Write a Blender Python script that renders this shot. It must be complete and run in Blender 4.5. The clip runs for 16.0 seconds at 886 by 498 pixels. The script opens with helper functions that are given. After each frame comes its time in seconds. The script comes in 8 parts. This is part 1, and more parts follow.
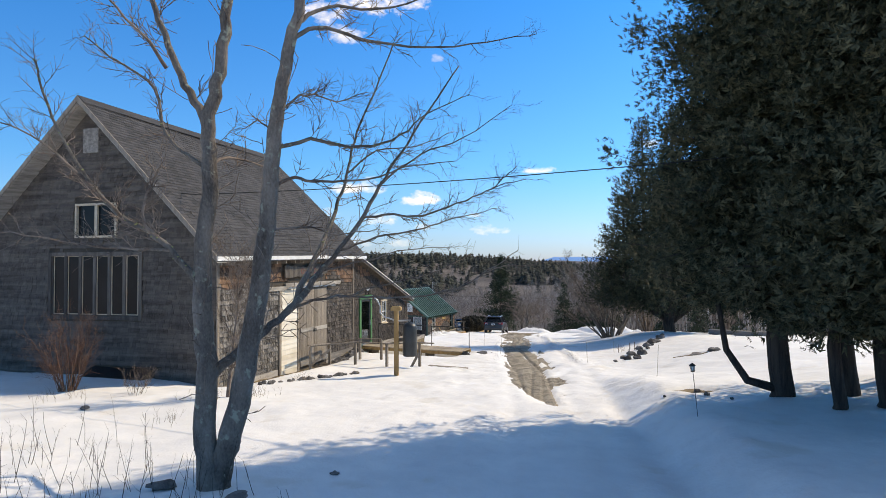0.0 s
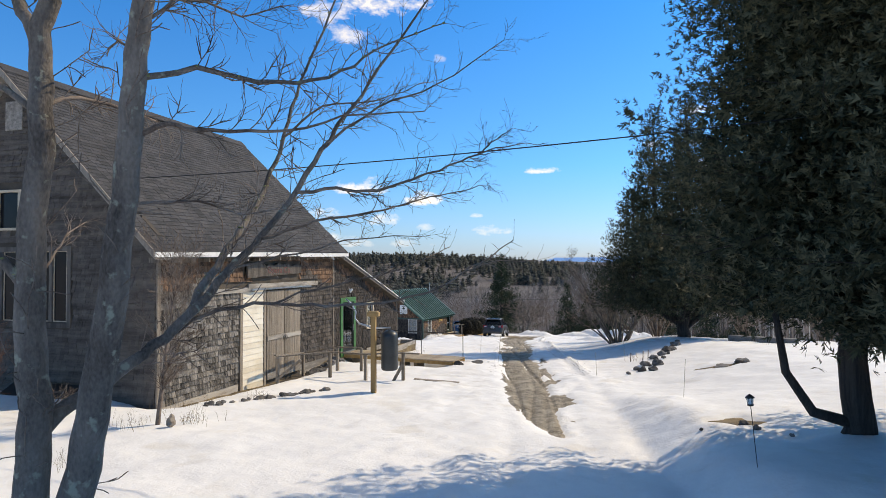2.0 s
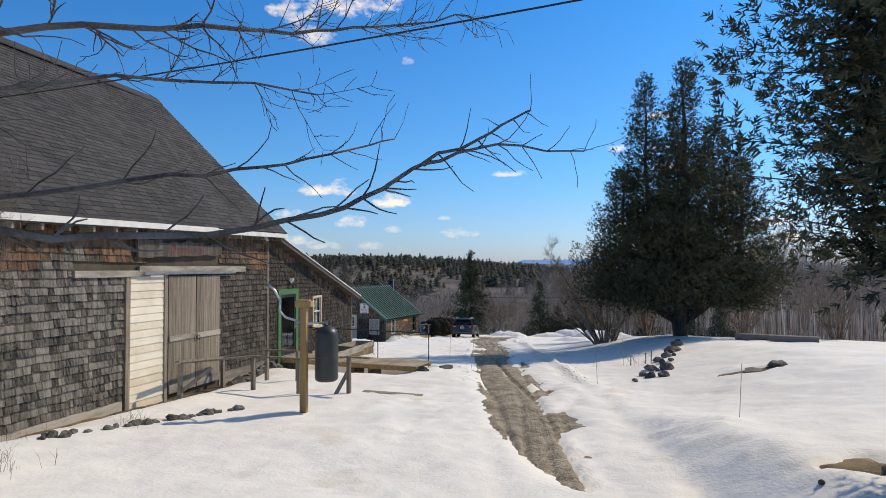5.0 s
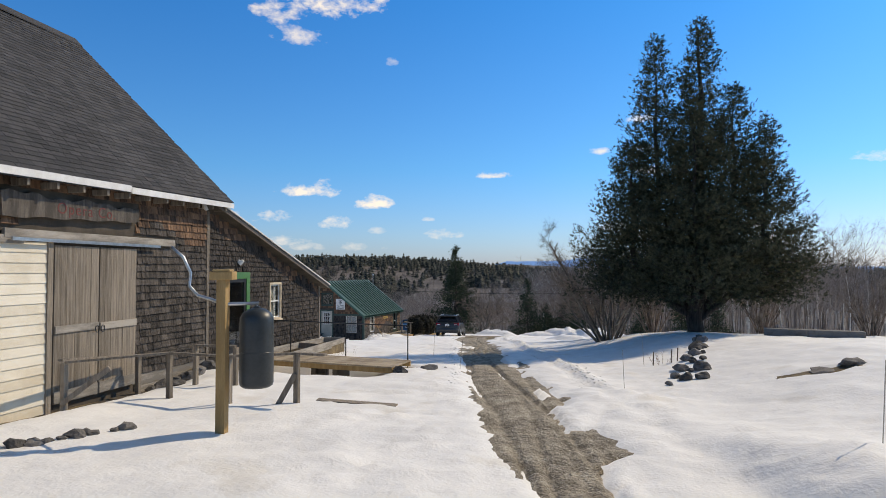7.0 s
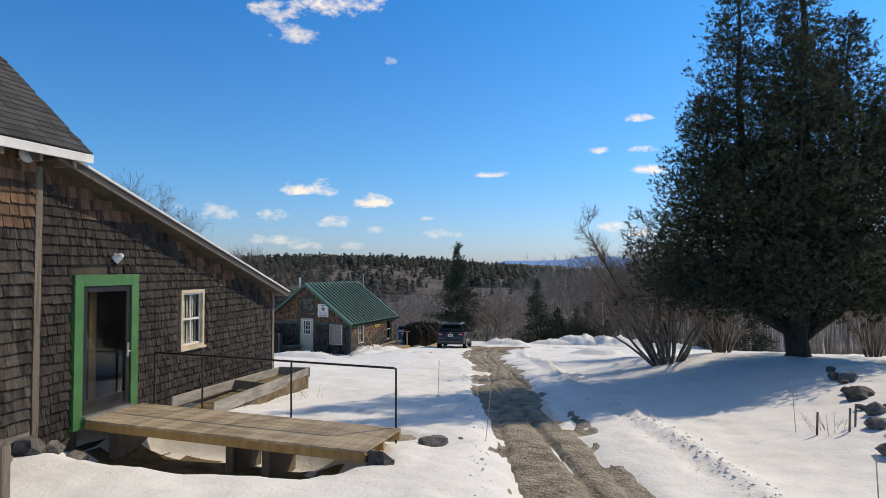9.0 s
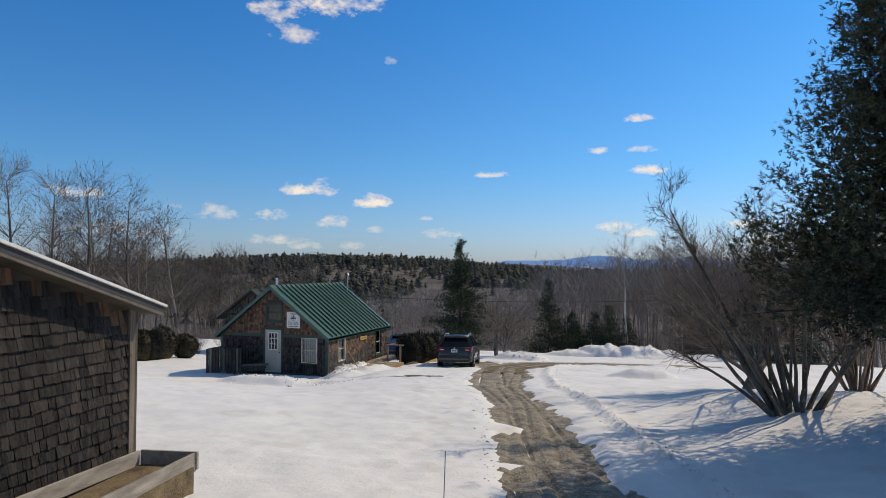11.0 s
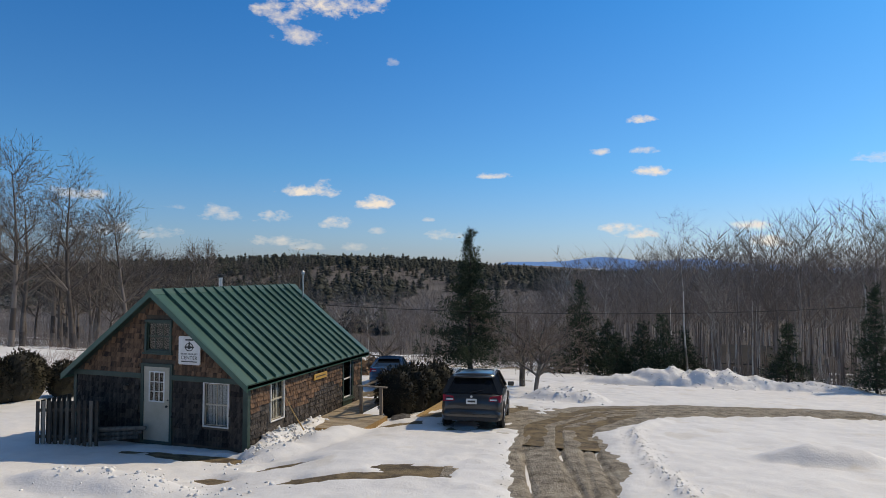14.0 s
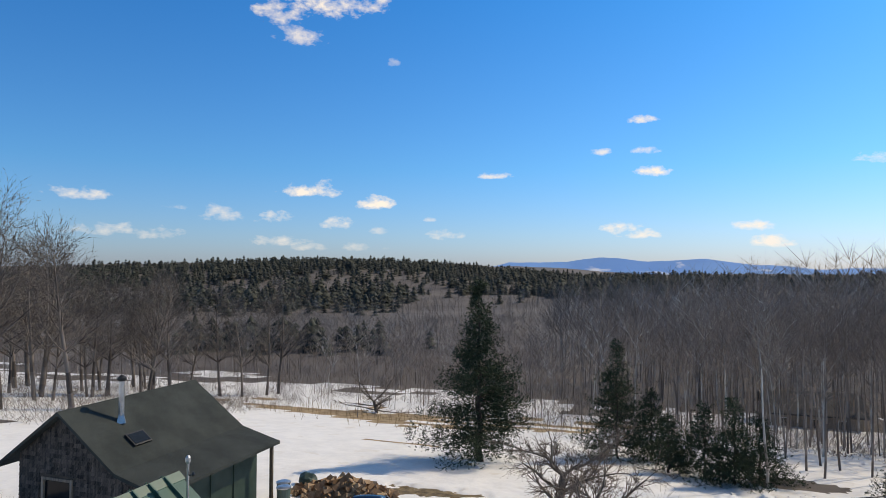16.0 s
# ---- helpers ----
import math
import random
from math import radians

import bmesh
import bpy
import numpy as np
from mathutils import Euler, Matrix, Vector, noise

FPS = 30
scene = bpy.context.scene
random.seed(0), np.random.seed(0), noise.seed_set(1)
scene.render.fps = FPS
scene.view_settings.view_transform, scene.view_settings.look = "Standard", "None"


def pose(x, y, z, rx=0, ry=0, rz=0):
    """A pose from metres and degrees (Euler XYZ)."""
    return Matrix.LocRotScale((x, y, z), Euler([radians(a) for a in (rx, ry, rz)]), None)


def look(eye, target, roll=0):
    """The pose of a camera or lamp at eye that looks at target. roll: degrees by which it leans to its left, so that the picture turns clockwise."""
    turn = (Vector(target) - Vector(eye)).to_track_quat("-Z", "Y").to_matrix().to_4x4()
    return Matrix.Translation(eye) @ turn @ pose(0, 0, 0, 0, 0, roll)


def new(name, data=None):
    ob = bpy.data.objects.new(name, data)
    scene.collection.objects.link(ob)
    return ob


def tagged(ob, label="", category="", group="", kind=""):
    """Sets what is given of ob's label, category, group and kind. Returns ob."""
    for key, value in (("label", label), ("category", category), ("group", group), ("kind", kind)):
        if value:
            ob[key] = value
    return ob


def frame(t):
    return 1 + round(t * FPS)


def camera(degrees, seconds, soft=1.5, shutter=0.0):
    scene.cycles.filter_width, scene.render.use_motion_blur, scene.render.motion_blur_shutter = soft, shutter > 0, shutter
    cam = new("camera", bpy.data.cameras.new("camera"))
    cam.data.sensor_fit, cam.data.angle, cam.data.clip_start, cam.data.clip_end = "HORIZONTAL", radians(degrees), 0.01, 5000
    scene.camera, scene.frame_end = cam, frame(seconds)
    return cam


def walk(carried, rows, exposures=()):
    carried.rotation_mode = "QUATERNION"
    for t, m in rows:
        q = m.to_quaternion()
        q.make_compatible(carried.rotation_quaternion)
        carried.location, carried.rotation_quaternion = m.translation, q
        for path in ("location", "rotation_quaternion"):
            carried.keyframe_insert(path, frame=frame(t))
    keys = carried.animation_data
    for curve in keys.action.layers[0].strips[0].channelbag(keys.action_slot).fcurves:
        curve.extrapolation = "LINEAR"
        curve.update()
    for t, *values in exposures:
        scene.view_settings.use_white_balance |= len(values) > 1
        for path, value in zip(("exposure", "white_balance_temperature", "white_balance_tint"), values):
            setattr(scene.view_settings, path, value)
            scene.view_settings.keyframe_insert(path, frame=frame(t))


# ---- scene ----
cam = camera(70.0, 16.0, soft=0.9)
PATH = [
    (0.0, -1.476, 3.470, 4.004, 22.74, 1.56, 0.29),
    (0.5, -1.698, 4.337, 4.018, 22.83, 1.58, 0.26),
    (1.0, -1.864, 5.123, 4.011, 22.89, 1.54, 0.25),
    (1.5, -2.053, 5.842, 3.990, 22.90, 1.57, 0.24),
    (2.0, -2.254, 6.539, 3.941, 22.93, 1.59, 0.21),
    (2.5, -2.490, 7.218, 3.816, 22.68, 1.63, 0.19),
    (3.0, -2.690, 7.856, 3.664, 22.24, 1.72, 0.17),
    (3.5, -2.894, 8.504, 3.587, 21.75, 1.71, 0.16),
    (4.0, -3.138, 9.220, 3.517, 21.31, 1.74, 0.20),
    (4.5, -3.530, 10.100, 3.476, 20.70, 1.76, 0.21),
    (5.0, -3.923, 11.046, 3.312, 20.02, 1.80, 0.21),
    (7.5, -5.775, 16.193, 2.636, 18.48, 1.89, 0.07),
    (8.0, -6.447, 17.934, 2.682, 18.49, 1.83, 0.05),
    (8.5, -7.168, 19.813, 2.704, 18.44, 1.85, 0.05),
    (9.0, -7.852, 21.742, 2.708, 18.43, 1.84, 0.03),
    (11.5, -11.148, 31.143, 2.612, 18.37, 1.84, -0.02),
    (12.0, -11.814, 33.094, 2.568, 18.42, 1.87, -0.03),
    (12.5, -12.499, 35.100, 2.530, 18.45, 1.89, -0.03),
    (13.0, -13.219, 37.162, 2.473, 18.51, 1.91, -0.03),
    (13.5, -13.963, 39.299, 2.423, 18.55, 1.92, -0.02),
    (14.0, -14.755, 41.447, 2.404, 18.57, 1.95, -0.04),
    (14.5, -15.642, 43.910, 2.963, 18.61, 1.91, -0.03),
    (15.0, -16.615, 46.786, 4.061, 18.64, 1.88, -0.02),
    (15.5, -17.428, 49.243, 5.108, 18.68, 1.92, -0.02),
    (16.0, -18.131, 51.467, 6.148, 18.68, 1.96, -0.03),
]

EXPOSURES = [(t, e, 8000, 10) for t, e in ((0.0, 0.28), (2.0, 0.2), (5.0, -0.05), (7.5, -0.1), (9.0, -0.1), (11.5, -0.38), (12.2, -0.43), (13.8, -0.42), (14.6, -0.2), (16.0, -0.15))]
walk(cam, [(t, pose(x, y, z, 90 + pitch, roll, yaw)) for t, x, y, z, yaw, pitch, roll in PATH], EXPOSURES)

# ---- sky and sun ----
SUN_AZ, SUN_EL = 40.0, 41.0          # degrees to the right of +y, above the horizon
sun_dir = Vector((math.sin(radians(SUN_AZ)) * math.cos(radians(SUN_EL)), math.cos(radians(SUN_AZ)) * math.cos(radians(SUN_EL)), math.sin(radians(SUN_EL))))
sun = new("sun", bpy.data.lights.new("sun", "SUN"))
sun.data.energy, sun.data.angle, sun.data.color = 3.3, radians(0.53), (1.0, 0.92, 0.80)
sun.matrix_world = look(sun_dir * 50, (0, 0, 0))

world = bpy.data.worlds.new("sky")
scene.world = world
world.use_nodes = True
wt = world.node_tree
wt.nodes.clear()


def wnode(kind, **kw):
    n = wt.nodes.new(kind)
    for k, v in kw.items():
        if k == "op":
            n.operation = v
        elif isinstance(k, str) and k.startswith("i"):
            n.inputs[int(k[1:])].default_value = v
    return n


def wmath(op, a, b=None, c=None, clamp=False):
    n = wt.nodes.new("ShaderNodeMath")
    n.operation, n.use_clamp = op, clamp
    for i, v in enumerate((a, b, c)):
        if v is None:
            continue
        if isinstance(v, (int, float)):
            n.inputs[i].default_value = v
        else:
            wt.links.new(v, n.inputs[i])
    return n.outputs[0]


sky = wt.nodes.new("ShaderNodeTexSky")
sky.sky_type, sky.sun_disc = "NISHITA", False
sky.sun_elevation, sky.sun_rotation = radians(SUN_EL), radians(SUN_AZ)
sky.air_density, sky.dust_density, sky.ozone_density = 1.0, 0.6, 2.2
coord = wt.nodes.new("ShaderNodeTexCoord")
sep = wt.nodes.new("ShaderNodeSeparateXYZ")
wt.links.new(coord.outputs["Generated"], sep.inputs[0])
# fair-weather clouds: azimuth (degrees left of +y), elevation, half width, half height, strength
CLOUDS = [(29.0, 22.6, 3.6, 1.3, 1.0), (26.3, 22.9, 2.2, .9, .9), (33.6, 21.6, 1.9, 1.0, .85), (31.6, 20.0, 1.7, .9, .7), (23.2, 18.2, .5, .4, .45),
          (31.3, 7.0, 1.7, .6, .95), (29.2, 7.1, 1.0, .8, .9), (24.9, 6.0, 1.5, .6, 1.0), (14.0, 8.5, 1.4, .32, .9), (33.9, 4.6, 1.3, .6, .7),
          (28.2, 4.1, 1.3, .6, .75), (38.0, 4.7, 1.3, .75, .55), (33.2, 2.6, 2.0, .5, .55), (18.6, 3.1, 1.6, .45, .6), (19.9, 4.6, .5, .25, .6), (24.5, 3.5, .7, .3, .4),
          (3.0, 3.6, 1.4, .5, .95), (1.2, 3.1, 1.4, .4, .9), (1.0, 12.9, 1.0, .4, .9), (1.0, 10.3, 1.1, .35, .75), (4.6, 10.3, .8, .35, .75), (.3, 8.5, 1.2, .5, .95),
          (-7.5, 3.6, 1.5, .5, .9), (-9.0, 2.3, 1.4, .5, .85), (-17.0, 8.4, 1.8, .45, .7), (48.5, 6.0, 2.0, .6, .75), (43.0, 3.0, 1.5, .6, .5), (41.5, 5.3, 1.0, .3, .45), (47.0, 3.2, 2.6, .5, .5), (26.0, 2.0, 1.6, .4, .4), (30.5, 2.0, 1.2, .35, .4),
          (150, 18, 9, 3, .6), (-120, 14, 8, 2, .6), (100, 10, 7, 1.6, .6)]
az = wmath("MULTIPLY", wmath("ARCTAN2", wmath("MULTIPLY", sep.outputs[0], -1.0), sep.outputs[1]), 57.2958)
el = wmath("MULTIPLY", wmath("ARCSINE", sep.outputs[2]), 57.2958)
cn = wt.nodes.new("ShaderNodeTexNoise")
cn.inputs["Scale"].default_value, cn.inputs["Detail"].default_value, cn.inputs["Roughness"].default_value = 38.0, 6.0, 0.60
stretch = wt.nodes.new("ShaderNodeMapping")
stretch.inputs["Scale"].default_value = (1, 1, 1.7)
wt.links.new(coord.outputs["Generated"], stretch.inputs[0])
wt.links.new(stretch.outputs[0], cn.inputs["Vector"])
wob = wmath("MULTIPLY", wmath("SUBTRACT", cn.outputs["Fac"], 0.52), 5.0)
cover = None
for a, e, w, h, k in CLOUDS:
    dx = wmath("DIVIDE", wmath("SUBTRACT", az, a), w * 1.25)
    dy = wmath("DIVIDE", wmath("SUBTRACT", el, e), h * 1.3)
    up = wmath("MAXIMUM", dy, wmath("MULTIPLY", dy, -1.7))          # flatter bases
    r = wmath("ADD", wmath("MULTIPLY", dx, dx), wmath("MULTIPLY", up, up))
    f = wmath("MULTIPLY", wmath("MULTIPLY", wmath("SUBTRACT", wmath("ADD", 1.0, wob), r), 0.75, clamp=True), k)
    cover = f if cover is None else wmath("MAXIMUM", cover, f)
tint = wt.nodes.new("ShaderNodeMix")
tint.data_type, tint.blend_type = "RGBA", "MULTIPLY"
tint.inputs[0].default_value = 1.0
wt.links.new(sky.outputs[0], tint.inputs[6])
tones = wt.nodes.new("ShaderNodeValToRGB")
wt.links.new(wmath("MULTIPLY", el, 1 / 90.0, clamp=True), tones.inputs[0])
TONES = [(0.0, (0.66, 0.85, 1.52)), (0.035, (0.57, 0.90, 1.54)), (0.10, (0.34, 0.93, 1.60)), (0.30, (0.08, 0.86, 1.74)), (0.42, (0.55, 0.95, 1.25)), (0.58, (1.02, 1.0, 1.0)), (1.0, (1.08, 1.0, 0.96))]
tones.color_ramp.elements[0].color, tones.color_ramp.elements[1].color = (*TONES[0][1], 1), (*TONES[-1][1], 1)
for at, c in TONES[1:-1]:
    tones.color_ramp.elements.new(at).color = (*c, 1)
wt.links.new(tones.outputs[0], tint.inputs[7])
mixc = wt.nodes.new("ShaderNodeMix")
mixc.data_type = "RGBA"
wt.links.new(cover, mixc.inputs[0])
wt.links.new(tint.outputs[2], mixc.inputs[6])
mixc.inputs[7].default_value = (9.5, 9.3, 9.4, 1)
bg = wt.nodes.new("ShaderNodeBackground")
bg.inputs[1].default_value = 0.112
wt.links.new(mixc.outputs[2], bg.inputs[0])
wo = wt.nodes.new("ShaderNodeOutputWorld")
wt.links.new(bg.outputs[0], wo.inputs[0])


# ---- materials ----
def material(name, low, high, scale=3.0, rough=0.8, metal=0.0, bump=0.3, grain=60.0, mix=(0.35, 0.65), stretch=(1, 1, 1), spots=None, vary=0.0, coat=0.0, spec=0.5, turn=0.0, relief=0.02, crust=None, pits=None):
    """Two-tone surface: broad stains between low and high, fine relief at grain; vary: tone shift from piece to piece; spots: (colour, scale, share)."""
    m = bpy.data.materials.new(name)
    m.use_nodes = True
    nt = m.node_tree
    N, L = nt.nodes, nt.links
    b = N["Principled BSDF"]
    b.inputs["Roughness"].default_value, b.inputs["Metallic"].default_value = rough, metal
    b.inputs["Specular IOR Level"].default_value = spec
    if coat:
        b.inputs["Coat Weight"].default_value, b.inputs["Coat Roughness"].default_value = coat, 0.06
    geo = N.new("ShaderNodeNewGeometry")
    mp = N.new("ShaderNodeMapping")
    mp.inputs["Scale"].default_value = stretch
    mp.inputs["Rotation"].default_value = (0, 0, radians(turn))
    L.new(geo.outputs["Position"], mp.inputs[0])
    n1 = N.new("ShaderNodeTexNoise")
    n1.inputs["Scale"].default_value, n1.inputs["Detail"].default_value, n1.inputs["Roughness"].default_value = scale, 5.0, 0.6
    n2 = N.new("ShaderNodeTexNoise")
    n2.inputs["Scale"].default_value, n2.inputs["Detail"].default_value = grain, 4.0
    L.new(mp.outputs[0], n1.inputs["Vector"])
    L.new(mp.outputs[0], n2.inputs["Vector"])
    mr = N.new("ShaderNodeMapRange")
    mr.inputs[1].default_value, mr.inputs[2].default_value = mix
    fac = n1.outputs["Fac"]
    add = N.new("ShaderNodeMath")
    add.operation = "MULTIPLY_ADD"
    L.new(n2.outputs["Fac"], add.inputs[0])
    add.inputs[1].default_value = 0.35
    sub = N.new("ShaderNodeMath")
    sub.operation = "SUBTRACT"
    L.new(fac, sub.inputs[0])
    sub.inputs[1].default_value = 0.175
    L.new(sub.outputs[0], add.inputs[2])
    out = add.outputs[0]
    if vary:
        oi = N.new("ShaderNodeObjectInfo")
        s = N.new("ShaderNodeMath")
        s.operation = "ADD"
        L.new(oi.outputs["Random"], s.inputs[0])
        L.new(geo.outputs["Random Per Island"], s.inputs[1])
        fr = N.new("ShaderNodeMath")
        fr.operation = "FRACT"
        L.new(s.outputs[0], fr.inputs[0])
        ce = N.new("ShaderNodeMath")
        ce.operation = "MULTIPLY_ADD"
        L.new(fr.outputs[0], ce.inputs[0])
        ce.inputs[1].default_value = vary
        L.new(out, ce.inputs[2])
        ce2 = N.new("ShaderNodeMath")
        ce2.operation = "SUBTRACT"
        L.new(ce.outputs[0], ce2.inputs[0])
        ce2.inputs[1].default_value = vary / 2
        out = ce2.outputs[0]
    L.new(out, mr.inputs[0])
    cm = N.new("ShaderNodeMix")
    cm.data_type = "RGBA"
    L.new(mr.outputs[0], cm.inputs[0])
    cm.inputs[6].default_value, cm.inputs[7].default_value = (*low, 1), (*high, 1)
    colour = cm.outputs[2]
    if spots:
        sc, ss, share = spots
        n3 = N.new("ShaderNodeTexNoise")
        n3.inputs["Scale"].default_value, n3.inputs["Detail"].default_value = ss, 5.0
        L.new(geo.outputs["Position"], n3.inputs["Vector"])
        m3 = N.new("ShaderNodeMapRange")
        m3.inputs[1].default_value, m3.inputs[2].default_value = share, share + 0.08
        L.new(n3.outputs["Fac"], m3.inputs[0])
        c3 = N.new("ShaderNodeMix")
        c3.data_type = "RGBA"
        L.new(m3.outputs[0], c3.inputs[0])
        L.new(colour, c3.inputs[6])
        c3.inputs[7].default_value = (*sc, 1)
        colour = c3.outputs[2]
    L.new(colour, b.inputs["Base Color"])
    if bump:
        bp = N.new("ShaderNodeBump")
        bp.inputs["Strength"].default_value, bp.inputs["Distance"].default_value = bump, relief
        L.new(n2.outputs["Fac"], bp.inputs["Height"])
        if crust:
            n4 = N.new("ShaderNodeTexNoise")
            n4.inputs["Scale"].default_value, n4.inputs["Detail"].default_value = crust[0], 5.0
            L.new(geo.outputs["Position"], n4.inputs["Vector"])
            bq = N.new("ShaderNodeBump")
            bq.inputs["Strength"].default_value, bq.inputs["Distance"].default_value = 0.8, crust[1]
            L.new(n4.outputs["Fac"], bq.inputs["Height"])
            L.new(bp.outputs[0], bq.inputs["Normal"])
            bp = bq
        if pits:
            vo = N.new("ShaderNodeTexVoronoi")
            vo.inputs["Scale"].default_value = pits[0]
            L.new(geo.outputs["Position"], vo.inputs["Vector"])
            m5 = N.new("ShaderNodeMapRange")
            m5.inputs[1].default_value, m5.inputs[2].default_value = 0.10, 0.24
            L.new(vo.outputs["Distance"], m5.inputs[0])
            n5 = N.new("ShaderNodeTexNoise")
            n5.inputs["Scale"].default_value = 0.45
            L.new(geo.outputs["Position"], n5.inputs["Vector"])
            m6 = N.new("ShaderNodeMapRange")
            m6.inputs[1].default_value, m6.inputs[2].default_value, m6.inputs[3].default_value, m6.inputs[4].default_value = 0.50, 0.56, 1.0, 0.0
            L.new(n5.outputs["Fac"], m6.inputs[0])
            mx = N.new("ShaderNodeMath")
            mx.operation = "MAXIMUM"
            L.new(m5.outputs[0], mx.inputs[0])
            L.new(m6.outputs[0], mx.inputs[1])
            br = N.new("ShaderNodeBump")
            br.inputs["Strength"].default_value, br.inputs["Distance"].default_value = 0.9, pits[1]
            L.new(mx.outputs[0], br.inputs["Height"])
            L.new(bp.outputs[0], br.inputs["Normal"])
            bp = br
        L.new(bp.outputs[0], b.inputs["Normal"])
    return m


def glass(name, tint=(0.55, 0.6, 0.62)):
    m = bpy.data.materials.new(name)
    m.use_nodes = True
    b = m.node_tree.nodes["Principled BSDF"]
    b.inputs["Base Color"].default_value = (*tint, 1)
    b.inputs["Roughness"].default_value, b.inputs["IOR"].default_value = 0.03, 1.5
    b.inputs["Transmission Weight"].default_value = 1.0
    return m


M_SNOW = material("snow", (0.79, 0.785, 0.775), (0.88, 0.87, 0.85), 0.8, 0.7, bump=0.45, grain=3.4, spec=0.3, relief=0.05, spots=((0.76, 0.735, 0.69), 0.7, 0.62), crust=(22.0, 0.010))
M_GRAVEL = material("gravel", (0.15, 0.125, 0.092), (0.42, 0.365, 0.285), 2.6, 0.95, bump=1.0, grain=30.0, spots=((0.50, 0.455, 0.385), 26.0, 0.58), crust=(11.0, 0.07), relief=0.04)
M_STRAW = material("dry_grass", (0.20, 0.13, 0.07), (0.44, 0.33, 0.19), 1.2, 0.95, bump=0.9, grain=20.0)
M_EARTH = material("bare_earth", (0.07, 0.05, 0.03), (0.25, 0.185, 0.10), 2.5, 0.95, bump=0.9, grain=35.0, spots=((0.25, 0.2, 0.1), 30.0, 0.6))
M_SHINGLE = material("weathered_shingle", (0.014, 0.011, 0.009), (0.178, 0.150, 0.128), 0.5, 0.9, bump=0.9, grain=26.0, stretch=(26, 26, 1.6), vary=0.32, mix=(0.28, 0.84))
M_SHINGLE_GREY = material("silvered_shingle", (0.020, 0.017, 0.015), (0.34, 0.31, 0.275), 0.5, 0.9, bump=0.9, grain=26.0, stretch=(26, 26, 1.6), vary=0.36, mix=(0.27, 0.80))
# gable tone runs in level bands, painted stand-ins for course shadow lines
M_SHINGLE_FRONT = material("gable_shingle", (0.048, 0.039, 0.032), (0.225, 0.188, 0.155), 0.9, 0.9, bump=0.9, grain=26.0, stretch=(0.5, 0.5, 6.0), vary=0.16, mix=(0.25, 0.8))
M_SHINGLE_DARK = material("dark_brown_shingle", (0.008, 0.006, 0.005), (0.108, 0.088, 0.075), 0.5, 0.88, bump=0.9, grain=26.0, stretch=(28, 28, 1.6), vary=0.30, mix=(0.30, 0.86))
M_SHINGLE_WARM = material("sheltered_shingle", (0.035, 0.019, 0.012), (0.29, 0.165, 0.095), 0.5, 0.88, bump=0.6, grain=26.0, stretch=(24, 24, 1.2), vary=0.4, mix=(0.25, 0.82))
M_SHEATH = material("wall_sheathing", (0.05, 0.04, 0.03), (0.10, 0.08, 0.06), 2.0, 0.9)
M_GREYWOOD = material("weathered_wood", (0.115, 0.094, 0.072), (0.35, 0.295, 0.235), 2.0, 0.85, bump=0.5, grain=45.0, stretch=(9, 9, 0.5), vary=0.3, mix=(0.28, 0.74))
M_DARKWOOD = material("dark_weathered_wood", (0.06, 0.05, 0.042), (0.17, 0.145, 0.12), 2.0, 0.85, bump=0.5, grain=45.0, stretch=(5, 5, 0.5), vary=0.35)
M_GREYBOARD = material("weathered_board", (0.20, 0.18, 0.155), (0.42, 0.38, 0.33), 2.0, 0.85, bump=0.4, grain=45.0, stretch=(4, 0.5, 4), vary=0.3)
M_ROOF = material("asphalt_shingle", (0.036, 0.036, 0.039), (0.082, 0.080, 0.083), 0.7, 0.92, bump=0.8, grain=90.0, vary=0.5, mix=(0.2, 0.85))
M_CREAM = material("cream_paint", (0.62, 0.55, 0.43), (0.78, 0.72, 0.60), 1.5, 0.6, bump=0.15, vary=0.3)
M_GREEN = material("green_paint", (0.045, 0.16, 0.05), (0.075, 0.22, 0.075), 2.0, 0.5, bump=0.1)
M_DKGREEN = material("dark_green_paint", (0.02, 0.045, 0.036), (0.035, 0.065, 0.052), 2.0, 0.55, bump=0.1)
M_METALROOF = material("green_metal_roof", (0.024, 0.088, 0.068), (0.036, 0.112, 0.086), 0.6, 0.40, 0.0, bump=0.04, grain=8.0, spec=0.5)
M_WHITE = material("white_paint", (0.66, 0.65, 0.62), (0.8, 0.8, 0.78), 3.0, 0.55, bump=0.1)
M_SASH = material("tan_paint", (0.50, 0.40, 0.28), (0.66, 0.55, 0.40), 3.0, 0.6, bump=0.1)
M_BLACK = material("black_metal", (0.012, 0.012, 0.013), (0.022, 0.022, 0.023), 3.0, 0.4, bump=0.05)
M_TANK = material("tank_paint", (0.018, 0.024, 0.026), (0.035, 0.042, 0.045), 2.0, 0.42, bump=0.08, grain=25.0)
M_LUMBER = material("new_lumber", (0.33, 0.20, 0.075), (0.50, 0.33, 0.14), 1.5, 0.7, bump=0.3, grain=40.0, stretch=(5, 5, 0.5), vary=0.3)
M_DECK = material("deck_board", (0.26, 0.20, 0.135), (0.47, 0.385, 0.275), 1.5, 0.75, bump=0.3, grain=40.0, stretch=(0.6, 5, 5), vary=0.2)
M_ROCK = material("field_stone", (0.06, 0.055, 0.05), (0.20, 0.185, 0.17), 4.0, 0.9, bump=0.8, grain=30.0, vary=0.3)
M_BARK = material("grey_bark", (0.045, 0.037, 0.031), (0.27, 0.235, 0.20), 2.2, 0.92, bump=0.9, grain=40.0, stretch=(1, 1, 0.5), mix=(0.3, 0.75), spots=((0.30, 0.31, 0.24), 7.0, 0.60))
